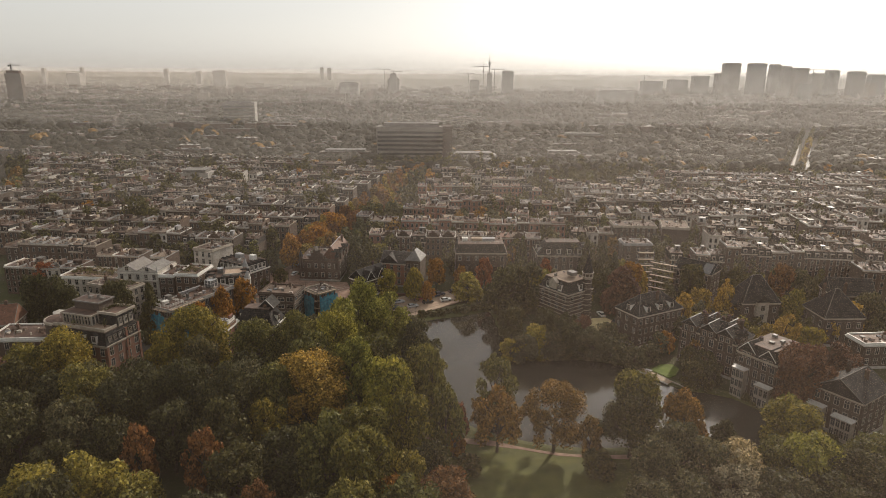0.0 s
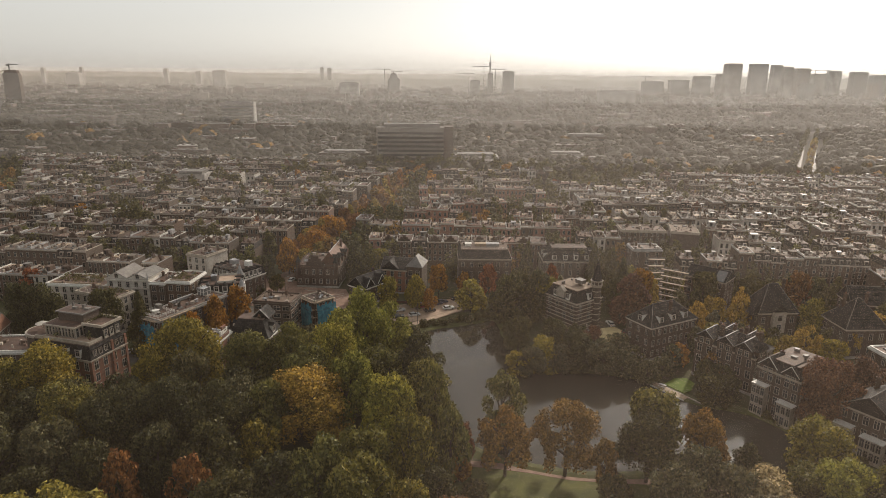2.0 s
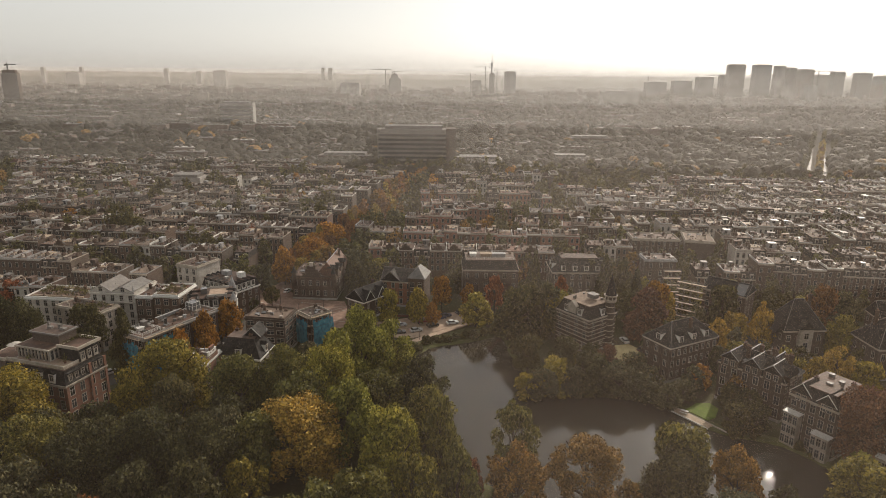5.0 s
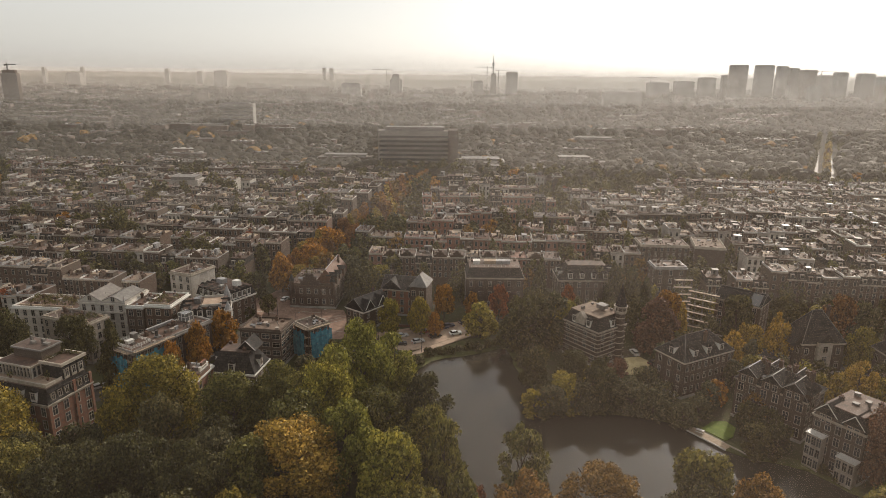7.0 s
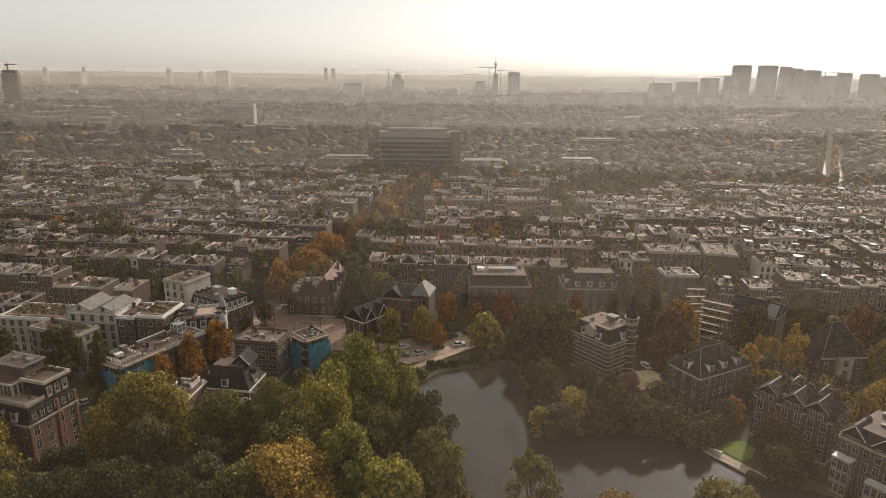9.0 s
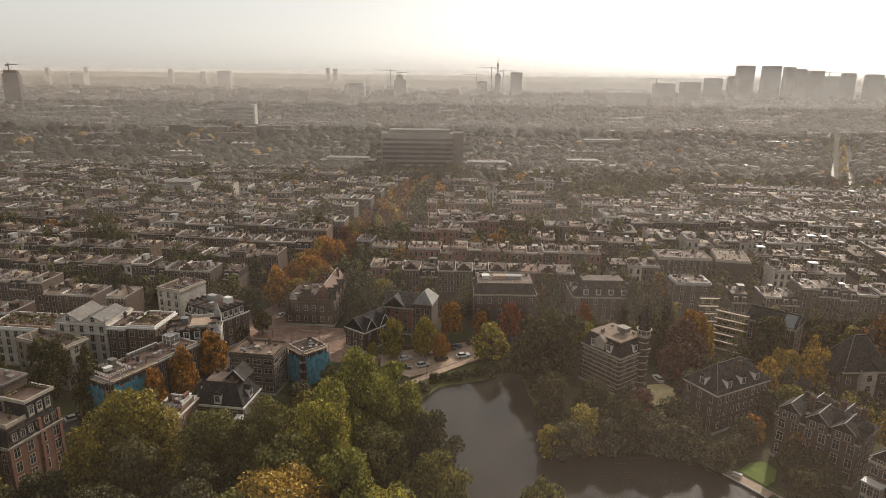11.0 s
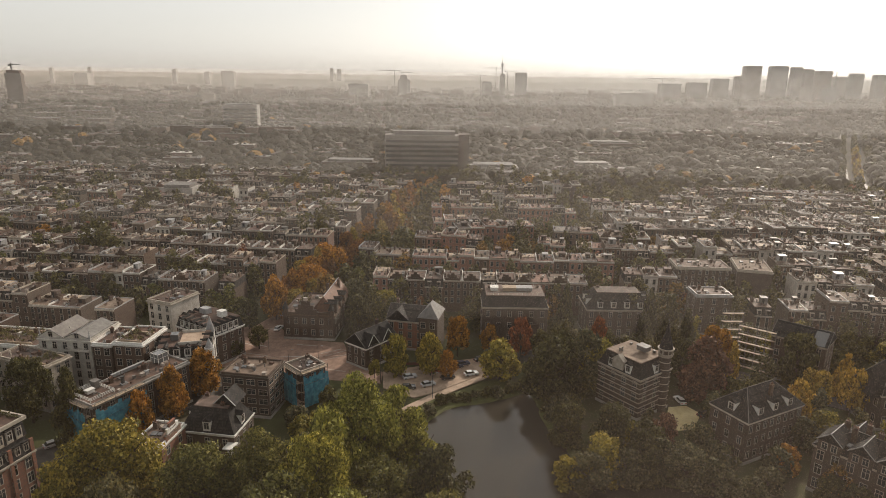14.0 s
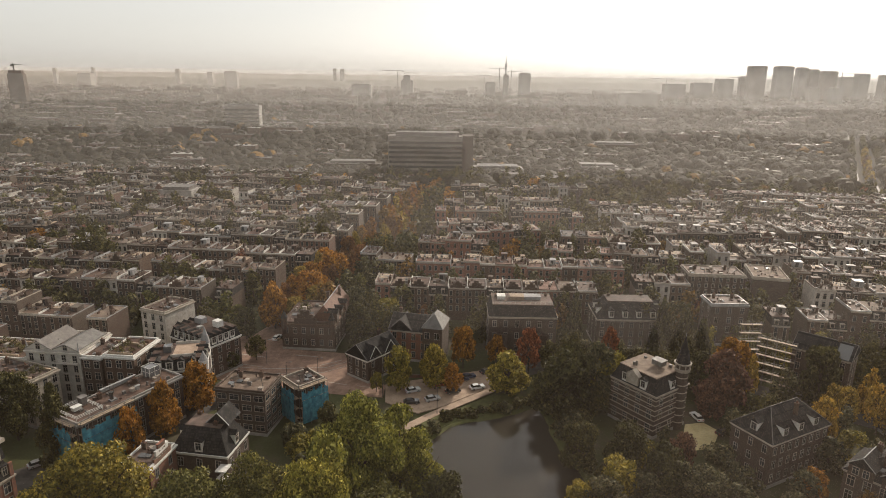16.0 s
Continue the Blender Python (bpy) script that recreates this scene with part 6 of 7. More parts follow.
def crown_points(rng, form, count, clumps=0):
    """Places and outward directions of the sprays of a crown of radius 1 and height 1."""
    lobes = []
    want = clumps or {"round": 46, "tall": 44, "open": 70, "cone": 50, "willow": 46}[form]
    while len(lobes) < want:
        z = rng.uniform(0, 1)
        if form == "round":
            wide = math.sqrt(max(0, 1 - ((z - 0.42) / 0.6) ** 2)) * 0.78
            zz, rad = 0.2 + 0.72 * z, rng.uniform(0.15, 0.33) * (1.35 if clumps else 1.0)
        elif form == "tall":
            wide = (0.25 + 0.6 * math.sin(min(1, z * 1.05) * math.pi) ** 0.7)
            zz, rad = 0.12 + 0.82 * z, rng.uniform(0.15, 0.33)
        elif form == "open":
            wide = math.sqrt(max(0, 1 - ((z - 0.4) / 0.62) ** 2)) * 0.85
            zz, rad = 0.26 + 0.66 * z, rng.uniform(0.1, 0.22)
        elif form == "cone":
            wide = (1 - z) * 0.8 + 0.06
            zz, rad = 0.06 + 0.88 * z, 0.12 + 0.2 * (1 - z)
        else:
            wide = math.sqrt(max(0, 1 - (z * 0.9) ** 2)) * 0.8
            zz, rad = 0.12 + 0.75 * z, rng.uniform(0.12, 0.26)
        a, q = rng.uniform(0, math.tau), math.sqrt(rng.uniform(0.12, 1.0))
        lobes.append((math.cos(a) * wide * q, math.sin(a) * wide * q, zz, rad))
    lobes = np.array(lobes)
    pick = rng.choice(len(lobes), count, p=lobes[:, 3] ** 2 / (lobes[:, 3] ** 2).sum())
    d = rng.normal(0, 1, (count, 3))
    d[:, 2] += 0.35
    d /= np.linalg.norm(d, axis=1, keepdims=True)
    rad = lobes[pick, 3] * rng.uniform(0.45, 1.2, count) ** 0.7
    flat = np.array([1, 1, 0.5 if form in ("round", "open") else 0.42])
    pos = lobes[pick, :3] + d * rad[:, None] * flat
    if form == "willow":
        pos[:, 2] -= np.abs(rng.normal(0, 0.12, count)) * (0.4 + np.hypot(pos[:, 0], pos[:, 1]))
        pos[:, 2] = np.maximum(pos[:, 2], 0.03)
    return pos, d


CROWNS, TRUNKS = {}, {}
for form in ("round", "tall", "open", "cone", "willow"):
    for grade, count, size in (("big", 19000, 0.037), ("near", 9000, 0.056), ("mid", 4000, 0.085)):
        for k in range(4 if (grade == "near" and form == "round") else 3 if grade != "mid" else 2):
            rng = np.random.default_rng(hash((len(form), ord(form[0]), count, k)) % 100000)
            c = int(count * (0.6 if form == "open" else 1.0))
            pos, d = crown_points(rng, form, c)
            # sprays keep about the same size whatever the crown's height
            v = cards(rng, pos * np.array([1, 1, 2.0]), d, size) / np.array([1, 1, 2.0])
            CROWNS.setdefault((form, grade), []).append(spray_mesh("crown", v, LEAF["DARK"]))
    g = Shape()
    rr = random.Random(form)
    g.tube((0, 0, -0.02), (0.01, 0, 0.3), 0.055, 0.04, 7)
    g.tube((0.01, 0, 0.3), (-0.02, 0.02, 0.72), 0.04, 0.014, 6)
    for k in range(7):
        a, z = k * 2.4 + rr.uniform(0, 1), 0.24 + 0.05 * k
        e = 0.42 if form in ("tall", "cone") else 0.62
        mid = (math.cos(a) * e * 0.5, math.sin(a) * e * 0.5, z + 0.12)
        g.tube((0, 0, z), mid, 0.022, 0.015, 5)
        g.tube(mid, (math.cos(a + 0.3) * e, math.sin(a + 0.3) * e, z + 0.3), 0.015, 0.006, 5)
    TRUNKS[form] = g.mesh("trunk", BARK)

TREE_WORDS = {"DARK": "dark green leafy", "MOSS": "dull green leafy", "GREEN": "fresh green leafy", "OLIVE": "olive green leafy, turning yellow", "LIME": "bright yellow-green leafy", "YELLOW": "golden yellow autumn",
              "ORANGE": "orange autumn", "RUST": "rust-coloured autumn", "RED": "red-leaved autumn", "BROWN": "brown thinning autumn", "PLUM": "dull purple-brown", "GREY": "grey-green", "PALE": "grey-green tree with pale seed heads,"}
FORM_WORDS = {"round": "broad rounded tree", "tall": "tall slender tree", "open": "tree with a thin open crown", "cone": "conical tree", "willow": "drooping waterside willow"}
DARK, MOSS, GREEN, OLIVE, LIME, YELLOW, ORANGE, RUST, RED_LEAF, BROWN, PLUM, GREY, PALE = ("DARK", "MOSS", "GREEN", "OLIVE", "LIME", "YELLOW", "ORANGE", "RUST", "RED", "BROWN", "PLUM", "GREY", "PALE")
STANDING = []
THICKET = {}
tree_rnd = random.Random(11)


def tree(x, y, h, r, colour, form, grade=None, group="trees"):
    """A tree with its trunk and crown, standing on the ground."""
    grade = grade or ("big" if r >= 7.9 and y < 200 else "near" if r >= 5 and y < 215 else "mid")
    ob = new("tree")
    s = 0.5
    ob.empty_display_size = s
    ob.matrix_world = Matrix.LocRotScale((x, y, 0), Euler((0, 0, tree_rnd.uniform(0, 6.28))), (r, r, h))
    kind = TREE_WORDS[colour] + (" " if not TREE_WORDS[colour].endswith(",") else " ") + FORM_WORDS[form]
    tagged(ob, kind, "tree", group)
    part("trunk", TRUNKS[form], ob)
    c = part("crown", tree_rnd.choice(CROWNS[(form, grade)]), ob)
    c.material_slots[0].link = "OBJECT"
    c.material_slots[0].material = LEAF[colour]
    STANDING.append((x, y, r))
    return ob


def shrub(x, y, h, r, colour):
    """A small or far tree that joins the uncounted greenery."""
    THICKET.setdefault(colour, []).append((x, y, h, r))
    STANDING.append((x, y, r))


tree(-32, 141, 19, 10.8, YELLOW, "round")
tree(-24, 176, 26, 8.5, GREEN, "tall")
tree(-28, 166, 24, 7, GREEN, "tall")
tree(-17, 185, 19, 6.5, GREEN, "tall")
tree(-12, 181, 13, 5.5, GREEN, "willow")
tree(-9, 180, 8, 4.5, GREEN, "willow")
tree(-30, 161, 22, 8, GREEN, "round")
tree(-41, 162, 20, 8, MOSS, "round")
tree(-51, 160, 20, 8.5, MOSS, "round")
tree(-23, 145, 21, 7, GREEN, "round")
tree(-35, 151, 20, 7.5, MOSS, "round")
tree(-69, 164, 22, 10, OLIVE, "round")
tree(-76, 158, 17, 6, OLIVE, "round")
tree(-98, 151, 20, 9, OLIVE, "round")
tree(-106, 148, 18, 7, OLIVE, "round")
tree(-81, 130, 20, 8, MOSS, "round")
tree(-72, 128, 20, 8, DARK, "round")
tree(-67, 131, 20, 8, DARK, "round")
tree(-60, 134, 20, 8, DARK, "round")
tree(-49, 129, 20, 8, DARK, "round")
tree(-42, 136, 18, 7, MOSS, "round")
tree(-40, 126, 15, 5, OLIVE, "open")
tree(-75, 100, 14.5, 7.5, LIME, "round")
tree(-67, 103, 16, 7.5, LIME, "round")
tree(-58, 101, 12.5, 6.5, LIME, "round")
tree(-80, 99, 11.5, 7, LIME, "round")
tree(-62, 113, 16, 4, RUST, "open")
tree(-48, 110, 17, 4.5, RUST, "open")
tree(-34, 97, 14, 5, RUST, "open")
tree(-24, 110, 20, 7.5, MOSS, "round")
tree(-16, 105, 20, 7.5, MOSS, "round")
tree(-13, 135, 20, 7, GREEN, "round")
tree(-8, 121, 20, 6, OLIVE, "tall")
tree(-3, 138, 21, 4.5, MOSS, "tall")
tree(-0, 125, 18, 4.5, MOSS, "tall")
tree(-8, 106, 15, 5, OLIVE, "round")
tree(-3, 110, 14, 5, DARK, "round")
tree(-10, 102, 12, 4.5, ORANGE, "round")
tree(-0, 103, 13, 6, RUST, "round")
tree(3, 135, 9, 3, RED_LEAF, "round")
tree(2, 127, 7, 3, ORANGE, "round")
tree(12, 140, 19, 5.5, MOSS, "tall")
tree(12, 129, 16, 7, BROWN, "open")
tree(25, 129, 18, 8.5, BROWN, "open")
tree(44, 131, 19, 7, MOSS, "round")
tree(42, 127, 17, 8, DARK, "round")
tree(55, 130, 15, 5.5, BROWN, "round")
tree(42, 111, 15, 6, GREY, "round")
tree(48, 116, 15, 6, GREY, "round")
tree(53, 111, 14, 6, GREY, "round")
tree(58, 110, 14, 7, PALE, "round")
tree(55, 105, 13, 7, PALE, "round")
tree(62, 125, 10, 4, DARK, "round")
tree(78, 126, 15, 7.5, OLIVE, "round")
tree(67, 113, 13, 6, MOSS, "round")
tree(78, 110, 13, 7, DARK, "round")
tree(82, 107, 13, 8, DARK, "round")
tree(73, 111, 16, 7, GREEN, "round")
tree(37, 100, 13, 6, GREY, "round")
tree(46, 102, 12, 6, GREY, "round")
tree(63, 102, 13, 7, GREY, "round")
tree(72, 101, 13, 7, DARK, "round")
tree(32, 124, 12, 3.5, BROWN, "open")
tree(92, 146.8, 19, 8.6, PLUM, "round")
tree(110, 162, 13, 6, PLUM, "round")
tree(28, 181.5, 11.5, 6, LIME, "willow")
tree(37, 183, 15, 6, DARK, "cone")
tree(22, 192, 12, 5, DARK, "round")
tree(32, 192, 12, 5, DARK, "round")
tree(45, 178, 10.5, 6, GREY, "round")
tree(50, 176, 8, 4.5, GREY, "round")
tree(56, 172, 7, 4, GREY, "round")
tree(62, 177, 6, 3.5, GREY, "round")
tree(67, 183, 7, 4, GREY, "round")
tree(40, 180, 10, 4.5, DARK, "round")
tree(33, 178, 9, 4.5, GREY, "round")
tree(23, 218, 17, 8, DARK, "round")
tree(32, 222, 17, 7, GREY, "round")
tree(36, 222, 15, 6, OLIVE, "round")
tree(9, 227, 12, 6.5, LIME, "round")
tree(16, 239, 15, 4, RED_LEAF, "open")
tree(-3, 243, 14, 4.5, ORANGE, "open")
tree(-11, 229, 13, 4.5, OLIVE, "round")
tree(-6, 227, 9, 3.2, ORANGE, "open")
tree(7, 245, 10, 3.5, ORANGE, "open")
tree(41, 245, 13, 3, RED_LEAF, "open")
tree(65, 221, 16, 7.5, PLUM, "round")
tree(72, 233, 15, 6, ORANGE, "round")
tree(60, 216, 9, 4, PLUM, "round")
tree(99, 210, 14, 4.5, YELLOW, "open")
tree(82, 204, 13, 4, YELLOW, "open")
tree(92, 213, 12, 4, YELLOW, "open")
tree(125, 224, 17, 6, RUST, "round")
tree(132, 224, 15, 5, GREY, "round")
tree(106, 183, 14, 5, YELLOW, "open")
tree(98, 179, 12, 4, YELLOW, "open")
tree(110, 176, 12, 4.5, OLIVE, "round")
tree(120, 204, 14, 5, OLIVE, "round")
tree(134, 196, 14, 5, YELLOW, "open")
tree(125, 191, 9, 3, YELLOW, "open")
tree(142, 199, 15, 6, GREY, "round")
tree(92, 224, 17, 6, DARK, "round")
tree(60, 257, 19, 4, DARK, "cone")
tree(67, 256, 18, 4, DARK, "cone")
tree(34, 265, 18, 4, DARK, "cone")
tree(-94, 192, 20, 5.5, DARK, "cone")
tree(-136, 202, 19, 6, DARK, "round")
tree(-128, 202, 18, 6, DARK, "round")
tree(-119, 194, 17, 6, DARK, "cone")
tree(-154, 235, 13, 5, RED_LEAF, "round")
tree(-75.2, 203.2, 13.5, 4.3, ORANGE, "round")
tree(-72, 215, 13, 5.2, ORANGE, "round")
tree(-67, 271, 15, 6, ORANGE, "round")
tree(-54, 309, 17, 8, ORANGE, "round")
tree(-59, 290, 15, 7, ORANGE, "round")
tree(-79.5, 195.0, 11.5, 3.6, ORANGE, "round")
tree(-109, 200, 17, 6, DARK, "round")
tree(19, 217, 12, 6, DARK, "round")
tree(76, 175, 9, 4, BROWN, "round")
tree(68, 159, 9, 4, DARK, "round")
tree(74, 161, 8, 4, DARK, "round")
tree(-40, 268, 13, 4, DARK, "cone")
tree(-24, 259, 13, 5, DARK, "round")
tree(-111, 146, 14, 7, PLUM, "round")
tree(-80, 219, 12, 4, GREY, "open")
tree(-21, 228, 13, 4.5, OLIVE, "round")
tree(24, 176, 9, 5, GREY, "round")
tree(46, 195, 8, 3.5, PLUM, "round")
tree(36, 180, 14, 6, DARK, "cone")
tree(20, 178, 8, 4, LIME, "willow")
tree(69, 184, 7, 3.5, ORANGE, "round")
tree(78, 194, 8, 4, GREY, "round")
tree(-76, 251, 10, 4, DARK, "round")
tree(-74, 262, 11, 4.5, DARK, "round")
tree(-37, 264, 12, 5, DARK, "round")
tree(-37, 253, 9, 3, DARK, "cone")
tree(-40, 277, 13, 5.5, GREY, "round")
tree(-28, 270, 12, 5, OLIVE, "round")
tree(-66, 246, 8, 3.5, GREY, "open")
tree(-82, 232, 9, 3.5, DARK, "round")
tree(-27, 227, 6, 2.2, OLIVE, "open")
tree(-12, 236, 10, 4, OLIVE, "round")
tree(28, 238, 11, 4.5, DARK, "round")
tree(34, 231, 12, 5, GREY, "round")
tree(62, 228, 13, 5, DARK, "round")
tree(70, 250, 15, 4, DARK, "cone")
tree(66, 256, 16, 4, DARK, "cone")
# two dark bushes, partly standing in for tree shadow on the lawn
for x, y, h, r in ((5, 120, 5, 3.2), (33, 119, 7, 4)):
    tree(x, y, h, r, DARK, "round", "mid", "park bushes")
tree(73, 234, 15, 4, ORANGE, "cone")
tree(75, 227, 14, 3.6, YELLOW, "cone")
tree(89, 214, 12, 4, YELLOW, "cone")
tree(104, 222, 13, 4, YELLOW, "cone")
tree(15, 262, 8, 3, ORANGE, "cone")
tree(72.5, 173, 7, 3.4, DARK, "round")
tree(70.5, 167.5, 6, 3, DARK, "round")
tree(75, 168, 8, 3.6, DARK, "round")

# thick stand of park trees that fills the foreground
BUILT = ((-115, 211, 9), (-97, 162, 17), (-122, 160, 15), (-57, 186, 10), (-65, 176, 8), (-57, 210, 11), (-81, 203, 14), (-135, 186, 12), (-45, 215, 8))


def free(x, y, gap):
    if any(math.hypot(x - a, y - b) < (gap if q > 3 else gap * 0.6) for a, b, q in STANDING):
        return False
    return not any(math.hypot(x - a, y - b) < q + 3 for a, b, q in BUILT)


rnd = random.Random(21)
for k in range(900):
    x, y = rnd.uniform(-140, -6), rnd.uniform(86, 166)
    if y > 142 + 0.12 * (x + 130) and x < -70 or 118 < y < 146 and abs(x + 32) < 11:
        continue
    if free(x, y, 8.2):
        colour = rnd.choice((DARK, DARK, DARK, DARK, MOSS, DARK, MOSS if x > -60 else DARK, GREY, DARK))
        tree(x, y, rnd.uniform(14, 19), rnd.uniform(5.5, 7.5), colour, rnd.choice(("round", "round", "round", "tall")), group="park trees")
for k in range(300):
    x, y = rnd.uniform(62, 150), rnd.uniform(84, 124)
    if free(x, y, 8.5):
        tree(x, y, rnd.uniform(11, 14), rnd.uniform(5.5, 7), rnd.choice((MOSS, GREY, DARK, DARK, DARK)), "round", group="park trees")
# along the street on the left, and shrubs in the gardens of the villas
for k in range(900):
    x, y = rnd.uniform(20, 150), rnd.uniform(165, 262)
    if y < 176 + 0.2 * (x - 60) and x > 50 or free(x, y, 5.8) is False:
        continue
    if any(abs(x - a) < q and abs(y - b) < q for a, b, q in ((43.5, 214.5, 12), (55, 208, 7), (68, 194, 12), (81, 176, 13), (89, 158, 12), (100, 142, 12), (106, 208, 11), (128, 196, 10), (131, 178, 9), (142, 212, 10),
                                                             (15, 259, 13), (96, 231, 11), (83, 268, 8), (84, 233, 7), (51, 266, 13))):
        continue
    if 181 > y and x < 62 or x < 64 and y < 204 and rnd.random() < 0.6:
        continue
    shrub(x, y, rnd.uniform(5, 11), rnd.uniform(3, 4.8), rnd.choice((DARK, DARK, DARK, DARK, GREY, DARK, DARK, OLIVE)))
for k in range(60):
    x, y = rnd.uniform(-75, -8), rnd.uniform(222, 282)
    if -66 < x < -16 and y < 268:
        continue
    if free(x, y, 6):
        tree(x, y, rnd.uniform(6, 10), rnd.uniform(2.6, 4), rnd.choice((DARK, OLIVE, GREY, RUST)), "round", "mid", group="garden trees")

for k in range(220):
    x, y = rnd.uniform(-78, -24), rnd.uniform(186, 224)
    if free(x, y, 4.5) and x + y < 178 and math.hypot(x + 58, y - 187) > 9:
        shrub(x, y, rnd.uniform(3, 8), rnd.uniform(2.2, 3.8), rnd.choice((DARK, DARK, OLIVE, GREY)))
# shrubs at the water's edge
for k in range(0, len(POND), 2):
    p = Vector(POND[k])
    a, b = Vector(POND[k - 1]), Vector(POND[(k + 1) % len(POND)])
    d = (b - a).normalized()
    o = Vector((-d.y, d.x))
    if 58 < p.x < 67 and p.y > 158 or rnd.random() < 0.25 or p.y < 146 and p.x < 60:
        continue
    q = p + o * rnd.uniform(1.5, 3.2)
    big = 20 < p.x < 60 and p.y > 172
    shrub(q.x, q.y, rnd.uniform(3.5, 6) if big else rnd.uniform(1.6, 3), rnd.uniform(2.4, 3.6) if big else rnd.uniform(1.4, 2.3), rnd.choice((DARK, GREY, DARK, DARK)))

# avenue trees in autumn colour, both sides of the paved road
LINE = ((-66, 272), (-62, 287), (-56, 320), (-51, 350), (-43, 400), (-36, 450), (-28, 500), (-20, 552))
for (ax, ay), (bx, by) in zip(LINE, LINE[1:]):
    n = max(1, round((by - ay) / 9))
    for k in range(n):
        t = k / n
        for side in (-6.2, 6.2):
            if rnd.random() < 0.85:
                (tree if ay < 395 else shrub)(ax + (bx - ax) * t + side + rnd.uniform(-1, 1), ay + (by - ay) * t + rnd.uniform(-2, 2), rnd.uniform(9.5, 13.5), rnd.uniform(3.0, 4.4), rnd.choice((ORANGE, ORANGE, RUST, YELLOW, BROWN, RUST)), *(("round", "mid", "avenue trees") if ay < 395 else ()))
for k in range(40):
    t = k / 40
    for side in (-14, 0.5, 15):
        shrub(296 + 260 * t + side, 530 + 440 * t, rnd.uniform(9, 12), rnd.uniform(2.8, 3.8), rnd.choice((YELLOW, YELLOW, YELLOW, BROWN)) if side == 0.5 and 4 < k < 26 else DARK)

# trees in the yards between the terraces
for k in range(3600):
    y = rnd.uniform(262, 560)
    x = rnd.uniform(-0.68 * y, 0.72 * y)
    if abs(x + 69 - (y - 272) * 0.17) < 14 or in_row(x, y) or not free(x, y, 6.0):
        continue
    colour = rnd.choice((DARK, DARK, DARK, DARK, MOSS, BROWN if rnd.random() < 0.4 else DARK, DARK, DARK, ORANGE if rnd.random() < 0.3 else GREY, RED_LEAF if rnd.random() < 0.15 else DARK))
    shrub(x, y, rnd.uniform(8, 14.5), rnd.uniform(3.2, 5.8), colour)
# taller dark trees in clumps that stand over the roofs
for k in range(75):
    y = rnd.uniform(275, 540)
    cx = rnd.uniform(-0.66 * y, 0.3 * y)
    for j in range(rnd.randint(2, 5)):
        x, ty = cx + rnd.uniform(-11, 11), y + rnd.uniform(-4, 4)
        if abs(x + 69 - (ty - 272) * 0.17) < 12 or in_row(x, ty) or x > -66 and ty < 330:
            continue
        shrub(x, ty, rnd.uniform(14.5, 19), rnd.uniform(4.2, 6.5), rnd.choice((DARK, DARK, DARK, GREY)))
for k in range(26):
    shrub(rnd.uniform(-62, 14), rnd.uniform(530, 549), rnd.uniform(11, 18), rnd.uniform(4, 6.5), rnd.choice((DARK, DARK, GREY)))


def woods(name, y0, y1, count, seed, mat, label, size=2.0, sprays=46, weight=None):
    """Far woods as one mesh of many leaf sprays."""
    rng = np.random.default_rng(seed)
    y = y0 + (y1 - y0) * rng.uniform(0, 1, count) ** 1.2
    x = rng.uniform(-0.8, 0.85, count) * y
    if weight is not None:
        keep = rng.uniform(0, 1, count) < weight(x, y)
        x, y = x[keep], y[keep]
    n = len(x)
    r, h = rng.uniform(4.5, 9, n), rng.uniform(10, 17, n)
    d = rng.normal(0, 1, (n, sprays, 3))
    d /= np.linalg.norm(d, axis=2, keepdims=True)
    d[:, :, 2] = np.abs(d[:, :, 2]) * 1.5 - 0.5
    pos = np.stack([x, y, h * 0.55], 1)[:, None, :] + d * np.stack([r, r, h * 0.42], 1)[:, None, :] * rng.uniform(0.85, 1.06, (n, sprays, 1))
    v = cards(rng, pos.reshape(-1, 3), d.reshape(-1, 3), size, 0.35)
    # the dense inside of each crown: a lumpy shell under the sprays
    lump = bmesh.new()
    bmesh.ops.create_icosphere(lump, subdivisions=2, radius=1.0)
    lump.verts.ensure_lookup_table()
    base = np.array([q.co[:] for q in lump.verts])
    tris = np.array([[q.index for q in f.verts] for f in lump.faces])
    lump.free()
    bend = base[None] * (1 + 0.07 * rng.normal(0, 1, (n, len(base), 1)))
    shell = np.stack([x, y, h * 0.52], 1)[:, None, :] + bend * np.stack([r * 0.93, r * 0.93, h * 0.43], 1)[:, None, :]
    me = spray_mesh(name, np.concatenate([shell[:, tris].reshape(-1, 3), v]), LEAF[mat])
    ob = new(name, me)
    return tagged(ob, label, "woods", kind="stuff")


belt = lambda x, y: (np.abs(x - 306 - 0.567 * (y - 546)) > 15) * np.clip(0.3 + 0.9 * np.exp(-((y - 680) / 170) ** 2) * np.clip((x + 330) / 150, 0.2, 1) + 0.25 * np.sin(x * 0.011 + y * 0.017), 0.1, 1)
woods("woods", 520, 1100, 6500, 1, "FAR", "hazy belt of dark park trees", 1.5, 40, belt)
woods("woods", 530, 1100, 170, 2, "BROWN", "hazy autumn trees between the houses", 1.5, 46, belt)
woods("woods", 1000, 2300, 4200, 3, "FAR", "distant woods in the haze", 2.6, 16)
woods("woods", 2200, 4600, 2200, 4, "FAR", "faint woods on the horizon", 5, 12)

